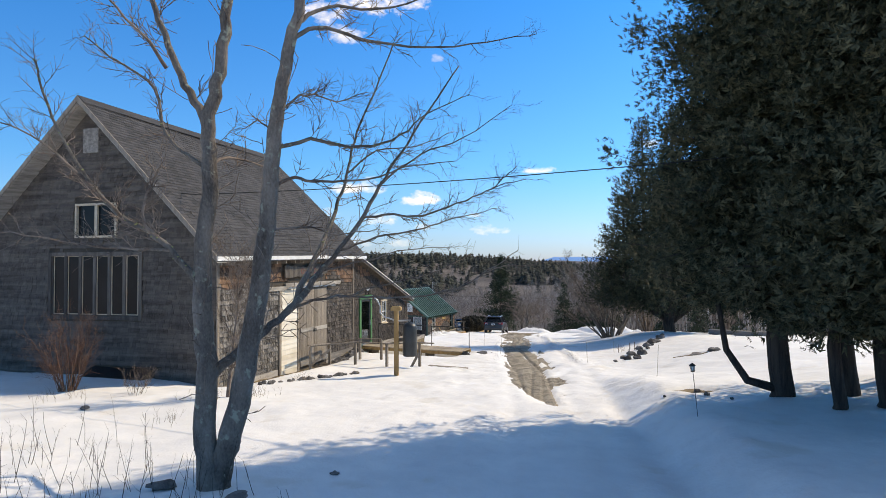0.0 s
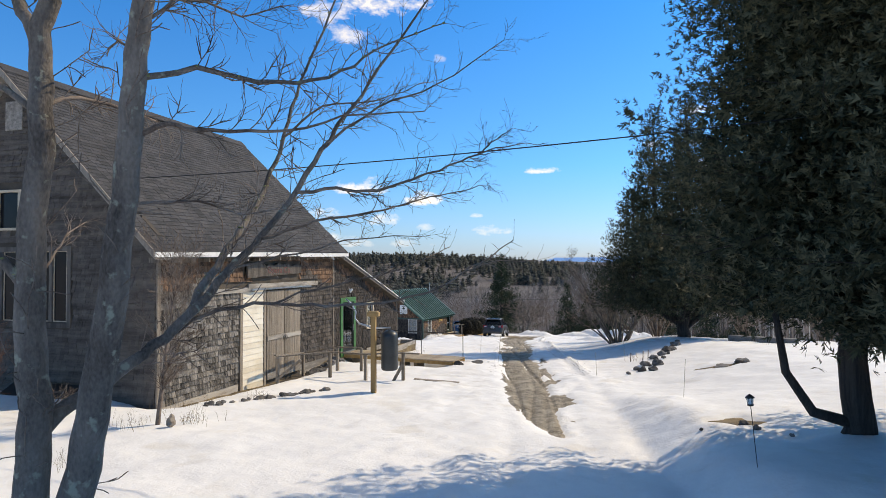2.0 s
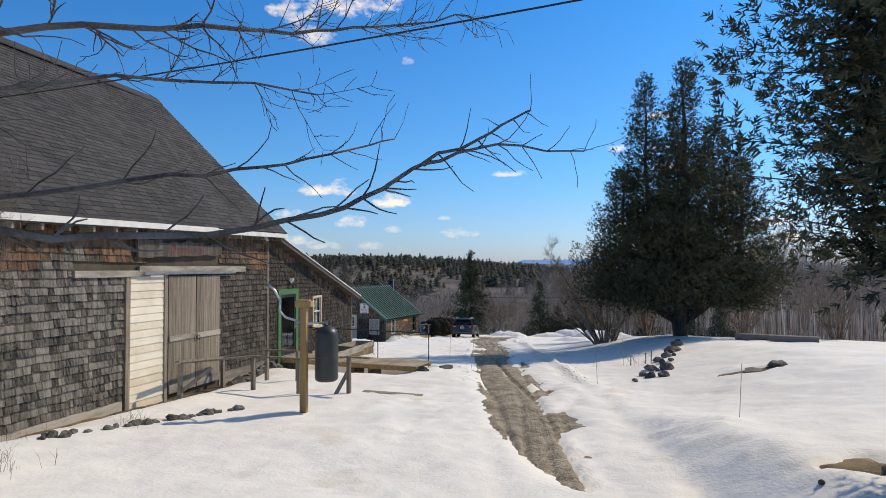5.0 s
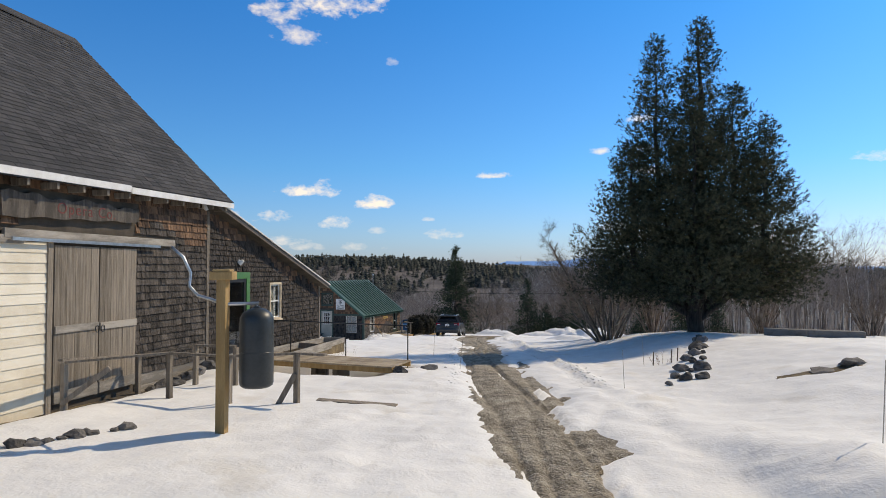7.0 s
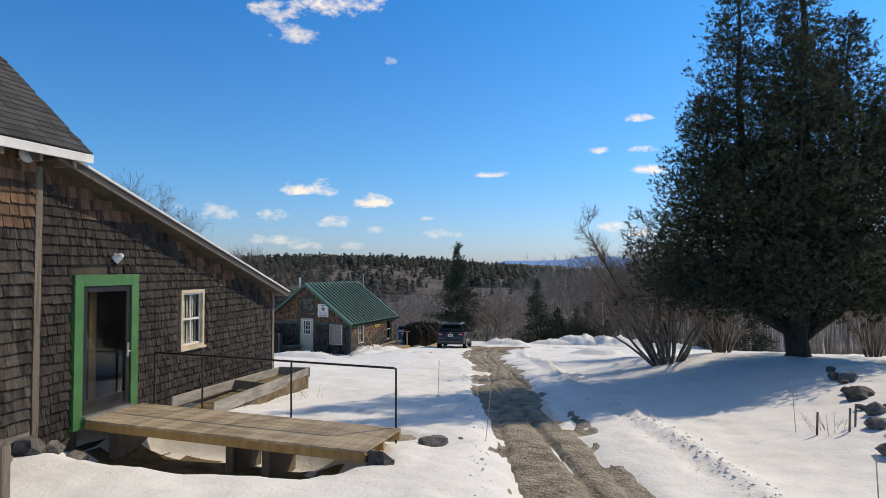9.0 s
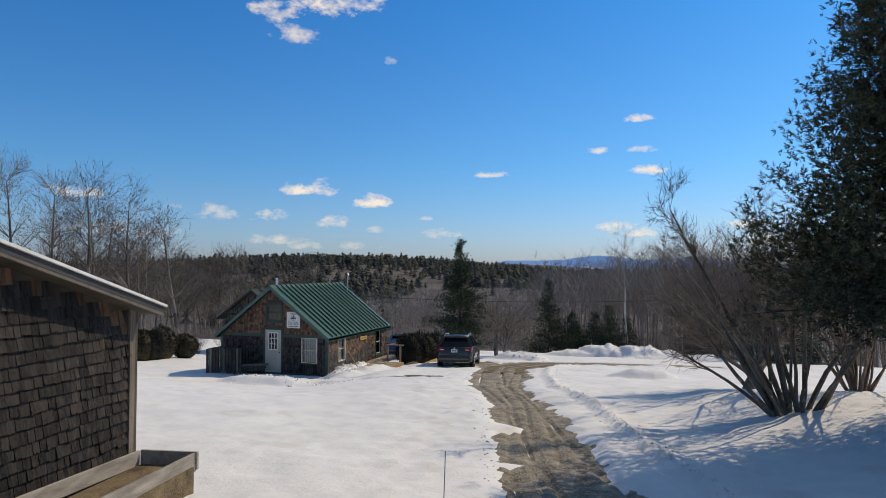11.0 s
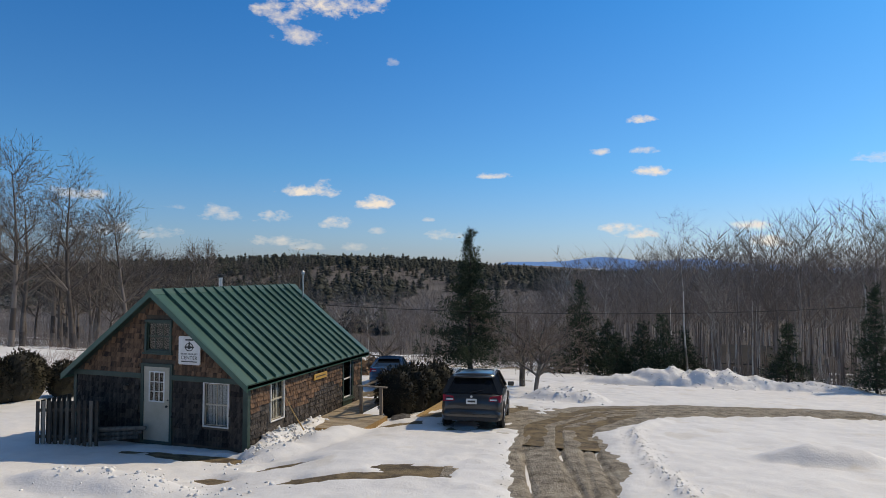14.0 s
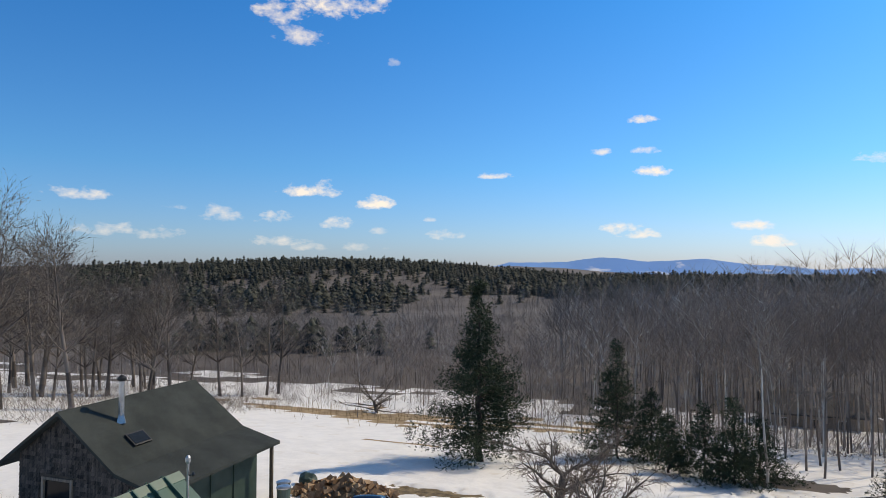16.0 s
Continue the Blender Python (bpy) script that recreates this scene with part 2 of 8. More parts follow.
M_TWIG = material("bare_twig", (0.085, 0.060, 0.046), (0.27, 0.215, 0.175), 3.0, 0.9, bump=0.3)
M_LICHEN = material("lichen", (0.17, 0.18, 0.06), (0.33, 0.34, 0.16), 9.0, 0.95, bump=1.0)
M_CEDARBARK = material("cedar_bark", (0.025, 0.018, 0.014), (0.075, 0.058, 0.046), 3.0, 0.95, bump=1.0, grain=30.0, stretch=(4, 4, 0.3))
M_CEDAR = material("cedar_foliage", (0.034, 0.040, 0.022), (0.100, 0.098, 0.054), 1.2, 0.75, bump=0.0, vary=0.6, spec=0.25)
M_SPRUCE = material("spruce_foliage", (0.020, 0.034, 0.020), (0.055, 0.075, 0.040), 0.8, 0.8, bump=0.0, vary=0.5, spec=0.2)
M_WOOD_FAR = material("bare_wood_far", (0.135, 0.108, 0.092), (0.32, 0.268, 0.232), 0.08, 0.95, bump=0.0, vary=0.6)
M_BIRCH = material("birch_bark", (0.24, 0.215, 0.19), (0.56, 0.53, 0.48), 1.0, 0.85, bump=0.2, spots=((0.06, 0.055, 0.05), 6.0, 0.64), vary=0.4)
# far pines slightly lighter and bluer, with distance haze put into the colour
M_PINE_FAR = material("pine_far", (0.016, 0.021, 0.016), (0.058, 0.062, 0.046), 0.05, 0.9, bump=0.0, vary=0.7)
M_TRUNK = material("grey_trunk", (0.070, 0.057, 0.049), (0.20, 0.168, 0.145), 0.4, 0.95, bump=0.3, vary=0.4)
M_HILL = material("forest_floor_far", (0.085, 0.070, 0.061), (0.16, 0.135, 0.115), 0.03, 0.95, bump=0.0)
M_GLASS = glass("window_glass")
M_DARKGLASS = material("dark_glass", (0.008, 0.01, 0.012), (0.014, 0.017, 0.02), 1.0, 0.05, bump=0.0, spec=0.5)
# opaque pane, the unlit room behind it put into its dark colour
M_PANE = material("dark_room_pane", (0.008, 0.009, 0.010), (0.015, 0.016, 0.017), 1.0, 0.08, bump=0.0, spec=0.14)
M_HEDGE = material("hedge_foliage", (0.016, 0.014, 0.008), (0.058, 0.048, 0.024), 2.0, 0.85, bump=0.0, vary=0.6)
M_STEEL = material("galvanised_steel", (0.42, 0.43, 0.44), (0.62, 0.63, 0.64), 4.0, 0.35, 0.9, bump=0.05)
M_WIRE = material("cable_sheath", (0.012, 0.012, 0.012), (0.02, 0.02, 0.02), 3.0, 0.6, bump=0.0)


# ---- mesh helpers ----
class MB:
    """Gathers vertices and faces for one mesh."""

    def __init__(self):
        self.v, self.f = [], []

    def add(self, verts, faces):
        o = len(self.v)
        self.v += [tuple(p) for p in verts]
        self.f += [tuple(i + o for i in q) for q in faces]
        return self

    def box(self, x0, x1, y0, y1, z0, z1, m=None):
        p = [Vector((x, y, z)) for x in (x0, x1) for y in (y0, y1) for z in (z0, z1)]
        if m is not None:
            p = [m @ q for q in p]
        return self.add(p, [(0, 1, 3, 2), (4, 6, 7, 5), (0, 4, 5, 1), (2, 3, 7, 6), (0, 2, 6, 4), (1, 5, 7, 3)])

    def beam(self, a, b, w, h, up=(0, 0, 1)):
        a, b = Vector(a), Vector(b)
        d = (b - a).normalized()
        s = d.cross(Vector(up))
        s = s.normalized() if s.length > 1e-4 else Vector((1, 0, 0))
        u = s.cross(d)
        p = [q + s * (i * w / 2) + u * (j * h / 2) for q in (a, b) for i, j in ((-1, -1), (1, -1), (1, 1), (-1, 1))]
        return self.add(p, [(0, 3, 2, 1), (4, 5, 6, 7), (0, 1, 5, 4), (1, 2, 6, 5), (2, 3, 7, 6), (3, 0, 4, 7)])

    def prism(self, poly, axis, a, b):
        """poly: 2D points; axis 'x': points are (y, z); 'y': (x, z); 'z': (x, y). Extruded from a to b."""
        put = {"x": lambda p, t: (t, p[0], p[1]), "y": lambda p, t: (p[0], t, p[1]), "z": lambda p, t: (p[0], p[1], t)}[axis]
        n = len(poly)
        v = [put(p, a) for p in poly] + [put(p, b) for p in poly]
        f = [tuple(range(n)), tuple(range(2 * n - 1, n - 1, -1))] + [(i, i + n, (i + 1) % n + n, (i + 1) % n) for i in range(n)]
        return self.add(v, f)

    def tube(self, pts, radii, sides=6, cap=True):
        pts = [Vector(p) for p in pts]
        if not hasattr(radii, "__len__"):
            radii = [radii] * len(pts)
        o, ref = len(self.v), None
        for i, p in enumerate(pts):
            d = (pts[min(i + 1, len(pts) - 1)] - pts[max(i - 1, 0)])
            d = d.normalized() if d.length > 1e-6 else Vector((0, 0, 1))
            if ref is None or abs(ref.dot(d)) > 0.98:
                ref = Vector((0, 0, 1)) if abs(d.z) < 0.9 else Vector((1, 0, 0))
            s = d.cross(ref).normalized()
            u = s.cross(d)
            ref = u
            for k in range(sides):
                a = 2 * math.pi * k / sides
                q = p + (s * math.cos(a) + u * math.sin(a)) * radii[i]
                self.v.append((q.x, q.y, q.z))
        for i in range(len(pts) - 1):
            for k in range(sides):
                a, b = o + i * sides + k, o + i * sides + (k + 1) % sides
                self.f.append((a, b, b + sides, a + sides))
        if cap:
            self.f.append(tuple(o + k for k in range(sides))[::-1])
            self.f.append(tuple(o + (len(pts) - 1) * sides + k for k in range(sides)))
        return self

    def lathe(self, profile, centre=(0, 0, 0), sides=20, axis="z"):
        o = len(self.v)
        for r, h in profile:
            for k in range(sides):
                a = 2 * math.pi * k / sides
                c, s = r * math.cos(a), r * math.sin(a)
                q = {"z": (c, s, h), "y": (c, h, s), "x": (h, c, s)}[axis]
                self.v.append((q[0] + centre[0], q[1] + centre[1], q[2] + centre[2]))
        for i in range(len(profile) - 1):
            for k in range(sides):
                a, b = o + i * sides + k, o + i * sides + (k + 1) % sides
                self.f.append((a, b, b + sides, a + sides))
        self.f.append(tuple(o + k for k in range(sides))[::-1])
        self.f.append(tuple(o + (len(profile) - 1) * sides + k for k in range(sides)))
        return self

    def mesh(self, name, mat, smooth=False):
        me = bpy.data.meshes.new(name)
        me.from_pydata(self.v, [], self.f)
        me.materials.append(mat)
        if smooth:
            me.polygons.foreach_set("use_smooth", [True] * len(me.polygons))
        me.update()
        return me


def fix_normals(me):
    bm = bmesh.new()
    bm.from_mesh(me)
    bmesh.ops.recalc_face_normals(bm, faces=bm.faces)
    bm.to_mesh(me)
    bm.free()


def part(name, mb, mat, parent=None, label="", smooth=False, bevel=0.0, m=None, fix=True):
    me = mb if isinstance(mb, bpy.types.Mesh) else mb.mesh(name, mat, smooth)
    if fix and not isinstance(mb, bpy.types.Mesh):
        fix_normals(me)
    ob = new(name, me)
    if parent is not None:
        ob.parent = parent
    if m is not None:
        ob.matrix_basis = m
    if bevel:
        b = ob.modifiers.new("bevel", "BEVEL")
        b.width, b.segments, b.limit_method = bevel, 2, "ANGLE"
    return tagged(ob, label)


def thing(name, label, category, m=None, group="", kind=""):
    ob = new(name)
    ob.empty_display_size = 0.2
    if m is not None:
        ob.matrix_world = m
    return tagged(ob, label, category, group, kind)


def np_mesh(name, verts, faces, mat, smooth=False):
    """A mesh from numpy arrays; faces is (n, 3) or (n, 4)."""
    me = bpy.data.meshes.new(name)
    n, k = faces.shape
    me.vertices.add(len(verts))
    me.vertices.foreach_set("co", np.ascontiguousarray(verts, dtype=np.float32).ravel())
    me.loops.add(n * k)
    me.loops.foreach_set("vertex_index", np.ascontiguousarray(faces, dtype=np.int32).ravel())
    me.polygons.add(n)
    me.polygons.foreach_set("loop_start", np.arange(0, n * k, k, dtype=np.int32))
    if smooth:
        me.polygons.foreach_set("use_smooth", np.ones(n, dtype=bool))
    me.materials.append(mat)
    me.update(calc_edges=True)
    me.validate()
    return me


def hash2(i, j, seed):
    h = np.sin(i * 127.1 + j * 311.7 + seed * 74.7) * 43758.5453
    return h - np.floor(h)


def vnoise(x, y, seed=0):
    i, j = np.floor(x), np.floor(y)
    u, v = x - i, y - j
    u, v = u * u * (3 - 2 * u), v * v * (3 - 2 * v)
    return (hash2(i, j, seed) * (1 - u) + hash2(i + 1, j, seed) * u) * (1 - v) + (hash2(i, j + 1, seed) * (1 - u) + hash2(i + 1, j + 1, seed) * u) * v


def fbm(x, y, octaves=4, seed=0):
    s, a, t = 0.0, 0.5, 0.0
    for k in range(octaves):
        s, t = s + a * vnoise(x * 2 ** k, y * 2 ** k, seed + k * 13), t + a
        a *= 0.5
    return s / t


def smooth(a, b, x):
    t = np.clip((x - a) / (b - a), 0, 1)
    return t * t * (3 - 2 * t)


# ---- ground ----
FALL_Y = [-200, -60, 0, 10, 20, 30, 45, 59, 72, 86, 117, 160, 260, 420, 700, 1000, 1600]
FALL_Z = [6, 2.6, 1.05, .85, .45, .05, -1.05, -2.15, -3.3, -4.85, -9.5, -13.5, -16, -14, -7, -5, -5]
ROAD = np.array([(2.0, -8.0), (-0.6, 2.0), (-2.9, 11.0), (-5.5, 20.0), (-7.3, 26.0), (-8.75, 30.0), (-10.0, 34.0), (-12.0, 40.0), (-14.1, 47.5), (-15.9, 52.0), (-17.0, 57.0), (-17.5, 61.0), (-16.3, 65.0), (-13.0, 67.5), (-9.0, 68.8), (-3.0, 71.0), (6.0, 75.0)])


def fall(y):
    return sum(np.interp(y + d, FALL_Y, FALL_Z) for d in (-5, -2.5, 0, 2.5, 5)) / 5


def road_offset(x, y):
    """Signed distance to the drive's middle (positive to its right) and the length along it."""
    x, y = np.asarray(x, float), np.asarray(y, float)
    best, sign, along, run = np.full(x.shape, 1e9), np.ones(x.shape), np.zeros(x.shape), 0.0
    for (ax, ay), (bx, by) in zip(ROAD[:-1], ROAD[1:]):
        dx, dy = bx - ax, by - ay
        n = math.hypot(dx, dy)
        t = np.clip(((x - ax) * dx + (y - ay) * dy) / n ** 2, 0, 1)
        d = np.hypot(x - ax - t * dx, y - ay - t * dy)
        near = d < best
        best = np.where(near, d, best)
        sign = np.where(near, np.where((x - ax) * dy - (y - ay) * dx > 0, 1, -1), sign)
        along = np.where(near, run + t * n, along)
        run += n
    return best * sign, along


def base_height(x, y):
    x, y = np.asarray(x, float), np.asarray(y, float)
    off, _ = road_offset(x, y)
    z = fall(y)
    z = z + 0.95 * smooth(2.5, 9.5, off) * smooth(14, 30, y) * (1 - smooth(45, 58, y))
    z = z + (0.55 * smooth(1.5, 3.0, off) + 0.1 * smooth(3.0, 7.0, off)) * smooth(3, 12, y) * (1 - smooth(20, 27, y))
    z = z - 0.5 * smooth(4.0, 8.0, -off) * smooth(44, 53, y) * (1 - smooth(66, 80, y))
    far = smooth(110, 400, y)
    z = z + far * 10 * (fbm(x / 160 + 3, y / 160, 3, 5) - 0.5)
    # ridge beyond the valley, high on its left side
    ridge = smooth(330, 850, y) * (20 * smooth(110, 400, -x) + 7 * (fbm(x / 200 + 9, 0 * y, 3, 8) - 0.5))
    return z + ridge


# bare patches: x, y, half length, half width, turn
PATCHES = [(-19.5, 53.95, 1.0, 0.62, 0.1), (-20.9, 52.9, 1.5, 0.4, 0.45), (-22.9, 54.1, 0.7, 0.32, 0.3), (-23.9, 53.0, 0.5, 0.25, 0.2), (-26.0, 54.7, 2.0, 0.4, 0.05), (-22.2, 59.3, 0.7, 0.5, 0.3), (-19.6, 62.2, 2.75, 3.0, 0), (-21.6, 61.5, 1.12, 0.75, 0.3), (-27.3, 69.5, 1.6, 1.2, 0.3), (-2.0, 30.1, 1.0, 0.35, 0.2), (-24.0, 78.0, 4.0, 0.35, 0.15), (-13.0, 80.0, 7.0, 0.3, 0.25), (-28.5, 79.5, 3.2, 0.8, 0.1), (-1.9, 19.6, 0.75, 0.3, 0.25), (-12.0, 31.5, 0.5, 0.35, 0)]


def patch_field(x, y):
    f = np.full(np.shape(x), -1.0)
    for px, py, a, b, r in PATCHES:
        c, s = math.cos(r), math.sin(r)
        u, v = (x - px) * c + (y - py) * s, -(x - px) * s + (y - py) * c
        f = np.maximum(f, 1 - np.hypot(u / a, v / b))
    return f


def bare(x, y):
    """Above 0 where the snow has gone."""
    off, along = road_offset(x, y)
    half = 0.95 + 0.25 * smooth(60, 66, along) + 0.6 * smooth(70, 76, along)
    ragged = (fbm(x * 1.3, y * 1.3, 4, 3) - 0.5) * 1.1 + (fbm(x * 0.35, y * 0.35, 2, 21) - 0.5) * 0.5
    near_end = 1 - smooth(25.0, 33.0, along)
    ragged = ragged + (fbm(x * 5.0, y * 5.0, 3, 19) - 0.5) * 0.14
    f = (half * (1 - near_end) - np.abs(off + 0.05 - 0.55 * near_end)) - 0.25 * near_end + ragged * (0.3 + 0.3 * smooth(0.0, 0.6, off))
    f = f - 2.5 * (1 - smooth(26.5, 28.5, along)) - 2.5 * smooth(86, 89, along)
    isles = fbm(x * 0.9 + 7, y * 0.45, 3, 31)
    f = np.where(off > 0.25, f - 3.2 * smooth(0.60, 0.68, isles) * smooth(0.25, 0.6, off) * (1 - smooth(54, 58, along)), f)
    f = f - 1.2 * smooth(0.48, 0.62, fbm(x * 0.7, y * 0.7, 3, 77)) * smooth(48.5, 50, along) * (1 - smooth(53, 55, along))
    p = patch_field(x, y)
    return np.maximum(f, np.where(p > -0.8, p + (fbm(x * 2.2, y * 2.2, 4, 12) - 0.5) * 1.6 - 0.1, -1.0))


def mound(x, y, px, py, rx, ry, h, seed=1, turn=0.0):
    c, s = math.cos(turn), math.sin(turn)
    u, v = ((x - px) * c + (y - py) * s) / rx, (-(x - px) * s + (y - py) * c) / ry
    return h * np.clip(1 - u * u - v * v, 0, 1) ** 0.8 * (0.35 + 0.9 * fbm(x * 1.3, y * 1.3, 4, seed) + 0.55 * fbm(x * 4.2, y * 4.2, 3, seed + 7))


def snow_height(x, y):
    off, along = road_offset(x, y)
    z = base_height(x, y)
    near = 1 - smooth(70, 140, np.hypot(x + 12, y - 40))
    b = bare(x, y)
    z = z + np.where(b > 0, -0.10, 0.03) * smooth(0, 0.25, np.abs(b))
    lumps = (fbm(x * 0.5, y * 0.5, 3, 2) - 0.5) * 0.15 + (fbm(x * 2.6, y * 2.6, 4, 4) - 0.5) * 0.075
    lumps = lumps + 0.05 * smooth(0.55, 0.75, fbm(x * 5.5, y * 5.5, 3, 14)) * smooth(0.9, 1.6, np.abs(off)) * (1 - smooth(2.6, 4.2, np.abs(off)))
    z = z + lumps * near * smooth(0.0, 0.5, -b)
    # ploughed ridges beside the drive and wheel ruts in the packed snow
    z = z + near * 0.11 * np.exp(-((off - 2.05 - 0.25 * (vnoise(along * 0.4, 0 * along, 6) - 0.5)) / 0.17) ** 2) * (0.25 + 1.3 * fbm(x * 4, y * 4, 3, 9)) * smooth(36, 42, along)
    for o in (-0.85, 0.75, 1.75):
        z = z - near * 0.045 * np.exp(-((off - o - 0.2 * (vnoise(along * 0.25, 0 * along, 17 + o) - 0.5)) / 0.14) ** 2) * smooth(0.0, 0.3, -b)
    # footprints
    cell = 0.42
    i, j = np.floor(x / cell), np.floor(y / cell)
    cx, cy = (i + 0.25 + 0.5 * hash2(i, j, 1)) * cell, (j + 0.25 + 0.5 * hash2(i, j, 2)) * cell
    path = np.exp(-((off + 2.9 + 0.8 * np.sin(along * 0.35)) / 0.42) ** 2) + 0.8 * np.exp(-((off - 5.6 - 1.2 * np.sin(along * 0.3 + 1)) / 0.5) ** 2) + 0.35 * (fbm(x * 0.3, y * 0.3, 2, 41) > 0.6)
    z = z - near * 0.04 * np.exp(-(((x - cx) / 0.08) ** 2 + ((y - cy) / 0.10) ** 2)) * (hash2(i, j, 3) < 0.75 * path)
    # heaps left by the plough
    z = z + mound(x, y, -12.4, 81.6, 4.0, 1.8, 0.78, 51, 0.12) + mound(x, y, -7.0, 83.0, 4.2, 1.5, 0.4, 52, 0.2) + mound(x, y, -16.2, 80.6, 2.8, 1.3, 0.45, 58, .3) + mound(x, y, -18.4, 68.2, 1.9, .9, 0.42, 53, 0.2)
    z = z + mound(x, y, -23.6, 56.6, .7, 2.2, 0.3, 54, -0.3) + mound(x, y, -25.5, 51.6, 2.2, .8, 0.3, 55, .1) + mound(x, y, -24.6, 58.0, .45, 3.2, 0.5, 56) + mound(x, y, -11.0, 58.8, 1.6, .7, .35, 57, .2)
    # thawed strip along the barn wall, a pit below its doors, the hollow beneath the deck
    bx, by = 0.9917 * (x + 16.6) + 0.1288 * (y - 28.8), -0.1288 * (x + 16.6) + 0.9917 * (y - 28.8)
    z = z - 0.30 * (1 - smooth(0.15, 1.5, np.abs(bx))) * smooth(-11.2, -9.8, by) * (1 - smooth(-2.2, -0.6, by))
    z = z - 0.34 * (1 - smooth(0.8, 1.05, np.maximum(np.abs(bx - 0.62) / 0.42, np.abs(by + 5.05) / 0.52)))
    z = z - 0.5 * smooth(0, 0.6, 1.3 - np.hypot((x + 14.4) / 2.75, (y - 29.9) / 1.45) * 1.12)
    return z


def ground_z(x, y):
    return float(snow_height(np.array([x]), np.array([y]))[0])


def spaced(a, b, fine, lo, hi, grow=1.12):
    v = list(np.arange(a, b + 1e-6, fine))
    s, p = fine, b
    while p < hi:
        s *= grow
        p += s
        v.append(p)
    s, p, left = fine, a, []
    while p > lo:
        s *= grow
        p -= s
        left.append(p)
    return np.array(left[::-1] + v)


gx = spaced(-31.0, 1.0, 0.155, -1800, 1800, 1.10)
gy = spaced(12.0, 84.0, 0.155, -150, 2200, 1.07)
GX, GY = np.meshgrid(gx, gy)
GZ = snow_height(GX.ravel(), GY.ravel())
nx, ny = len(gx), len(gy)
idx = np.arange(nx * ny).reshape(ny, nx)
quads = np.stack([idx[:-1, :-1], idx[:-1, 1:], idx[1:, 1:], idx[1:, :-1]], -1).reshape(-1, 4)
me = np_mesh("ground", np.stack([GX.ravel(), GY.ravel(), GZ], -1), quads, M_SNOW, True)
me.materials.append(M_HILL)
qc = np.stack([GX.ravel()[quads].mean(1), GY.ravel()[quads].mean(1)], -1)
wood = smooth(112, 170, qc[:, 1]) + 1.5 * (fbm(qc[:, 0] / 11, qc[:, 1] / 7, 3, 66) - 0.60)
me.polygons.foreach_set("material_index", ((wood > 0.25) & (qc[:, 1] > 84) | (np.abs(qc[:, 0] + 40) > 170)).astype(np.int32))
me.materials.append(M_EARTH)
hollow = (np.hypot((qc[:, 0] + 14.3) / 2.7, (qc[:, 1] - 29.85) / 1.0) < 0.85 + 0.5 * (fbm(qc[:, 0] * 2, qc[:, 1] * 2, 3, 44) - 0.5))
mi = np.zeros(len(qc), dtype=np.int32)
me.polygons.foreach_get("material_index", mi)
mi[hollow] = 2
qbx, qby = 0.9917 * (qc[:, 0] + 16.6) + 0.1288 * (qc[:, 1] - 28.8), -0.1288 * (qc[:, 0] + 16.6) + 0.9917 * (qc[:, 1] - 28.8)
thaw = 0.10 + 0.38 * fbm(qc[:, 0] * 1.4, qc[:, 1] * 1.4, 3, 47) * smooth(-8.0, -6.5, qby)
mi[(np.abs(qbx) < thaw + 0.1) & (qby > -10.6) & (qby < 0) | (np.maximum(np.abs(qbx - 0.62) / 0.42, np.abs(qby + 5.05) / 0.52) < 0.95)] = 2
me.materials.append(M_STRAW)
straw = fbm(qc[:, 0] / 7, qc[:, 1] / 2.2, 3, 67) + 0.25 * np.exp(-((qc[:, 1] - 112 + 3 * np.sin(qc[:, 0] * .1)) / 5) ** 2) - 0.12 * (np.abs(qc[:, 1] - 106) > 14)
mi[(straw > 0.72) & (qc[:, 0] < -20) & (qc[:, 0] > -75) & (qc[:, 1] > 88) & (qc[:, 1] < 122)] = 3
me.polygons.foreach_set("material_index", mi)
ground = tagged(new("ground", me), "snow-covered ground falling away to wooded valley", "snow", kind="structure")

# gravel of the drive, bared where the snow lies thin
run = np.concatenate([[0], np.cumsum(np.hypot(*np.diff(ROAD, axis=0).T))])
rs = np.arange(24, 95, 0.15)
rc = np.stack([np.interp(rs, run, ROAD[:, 0]), np.interp(rs, run, ROAD[:, 1])], -1)
rd = np.gradient(rc, axis=0)
rd /= np.linalg.norm(rd, axis=1)[:, None]
across = np.arange(-2.6, 2.61, 0.055)
RX = rc[:, None, 0] + across[None] * rd[:, None, 1]
RY = rc[:, None, 1] - across[None] * rd[:, None, 0]
RZ = base_height(RX.ravel(), RY.ravel()).reshape(RX.shape) - 0.012
RZ = RZ + (fbm(RX * 3, RY * 3, 3, 61) - 0.5) * 0.03
for o in (-0.78, -0.62, -0.2, -0.05, 0.12, 0.5, 0.66, 0.95):
    RZ = RZ - 0.045 * np.exp(-((across[None] - o - 0.22 * np.sin(rs[:, None] * 0.23 + 7 * o)) / 0.05) ** 2) * (0.3 + 1.2 * vnoise(rs[:, None] * 0.5 + 9 * o, 0 * across[None] + o, 8))
for o in (-0.8, 0.7):
    RZ = RZ - 0.03 * np.exp(-((across[None] - o - 0.15 * np.sin(rs[:, None] * 0.4 + o)) / 0.2) ** 2)
RZ = RZ - 0.35 * smooth(0.04, 0.4, -bare(RX.ravel(), RY.ravel()).reshape(RX.shape))
a, b = RX.shape
idx = np.arange(a * b).reshape(a, b)
quads = np.stack([idx[:-1, :-1], idx[:-1, 1:], idx[1:, 1:], idx[1:, :-1]], -1).reshape(-1, 4)
me = np_mesh("road", np.stack([RX.ravel(), RY.ravel(), RZ.ravel()], -1), quads, M_GRAVEL, True)
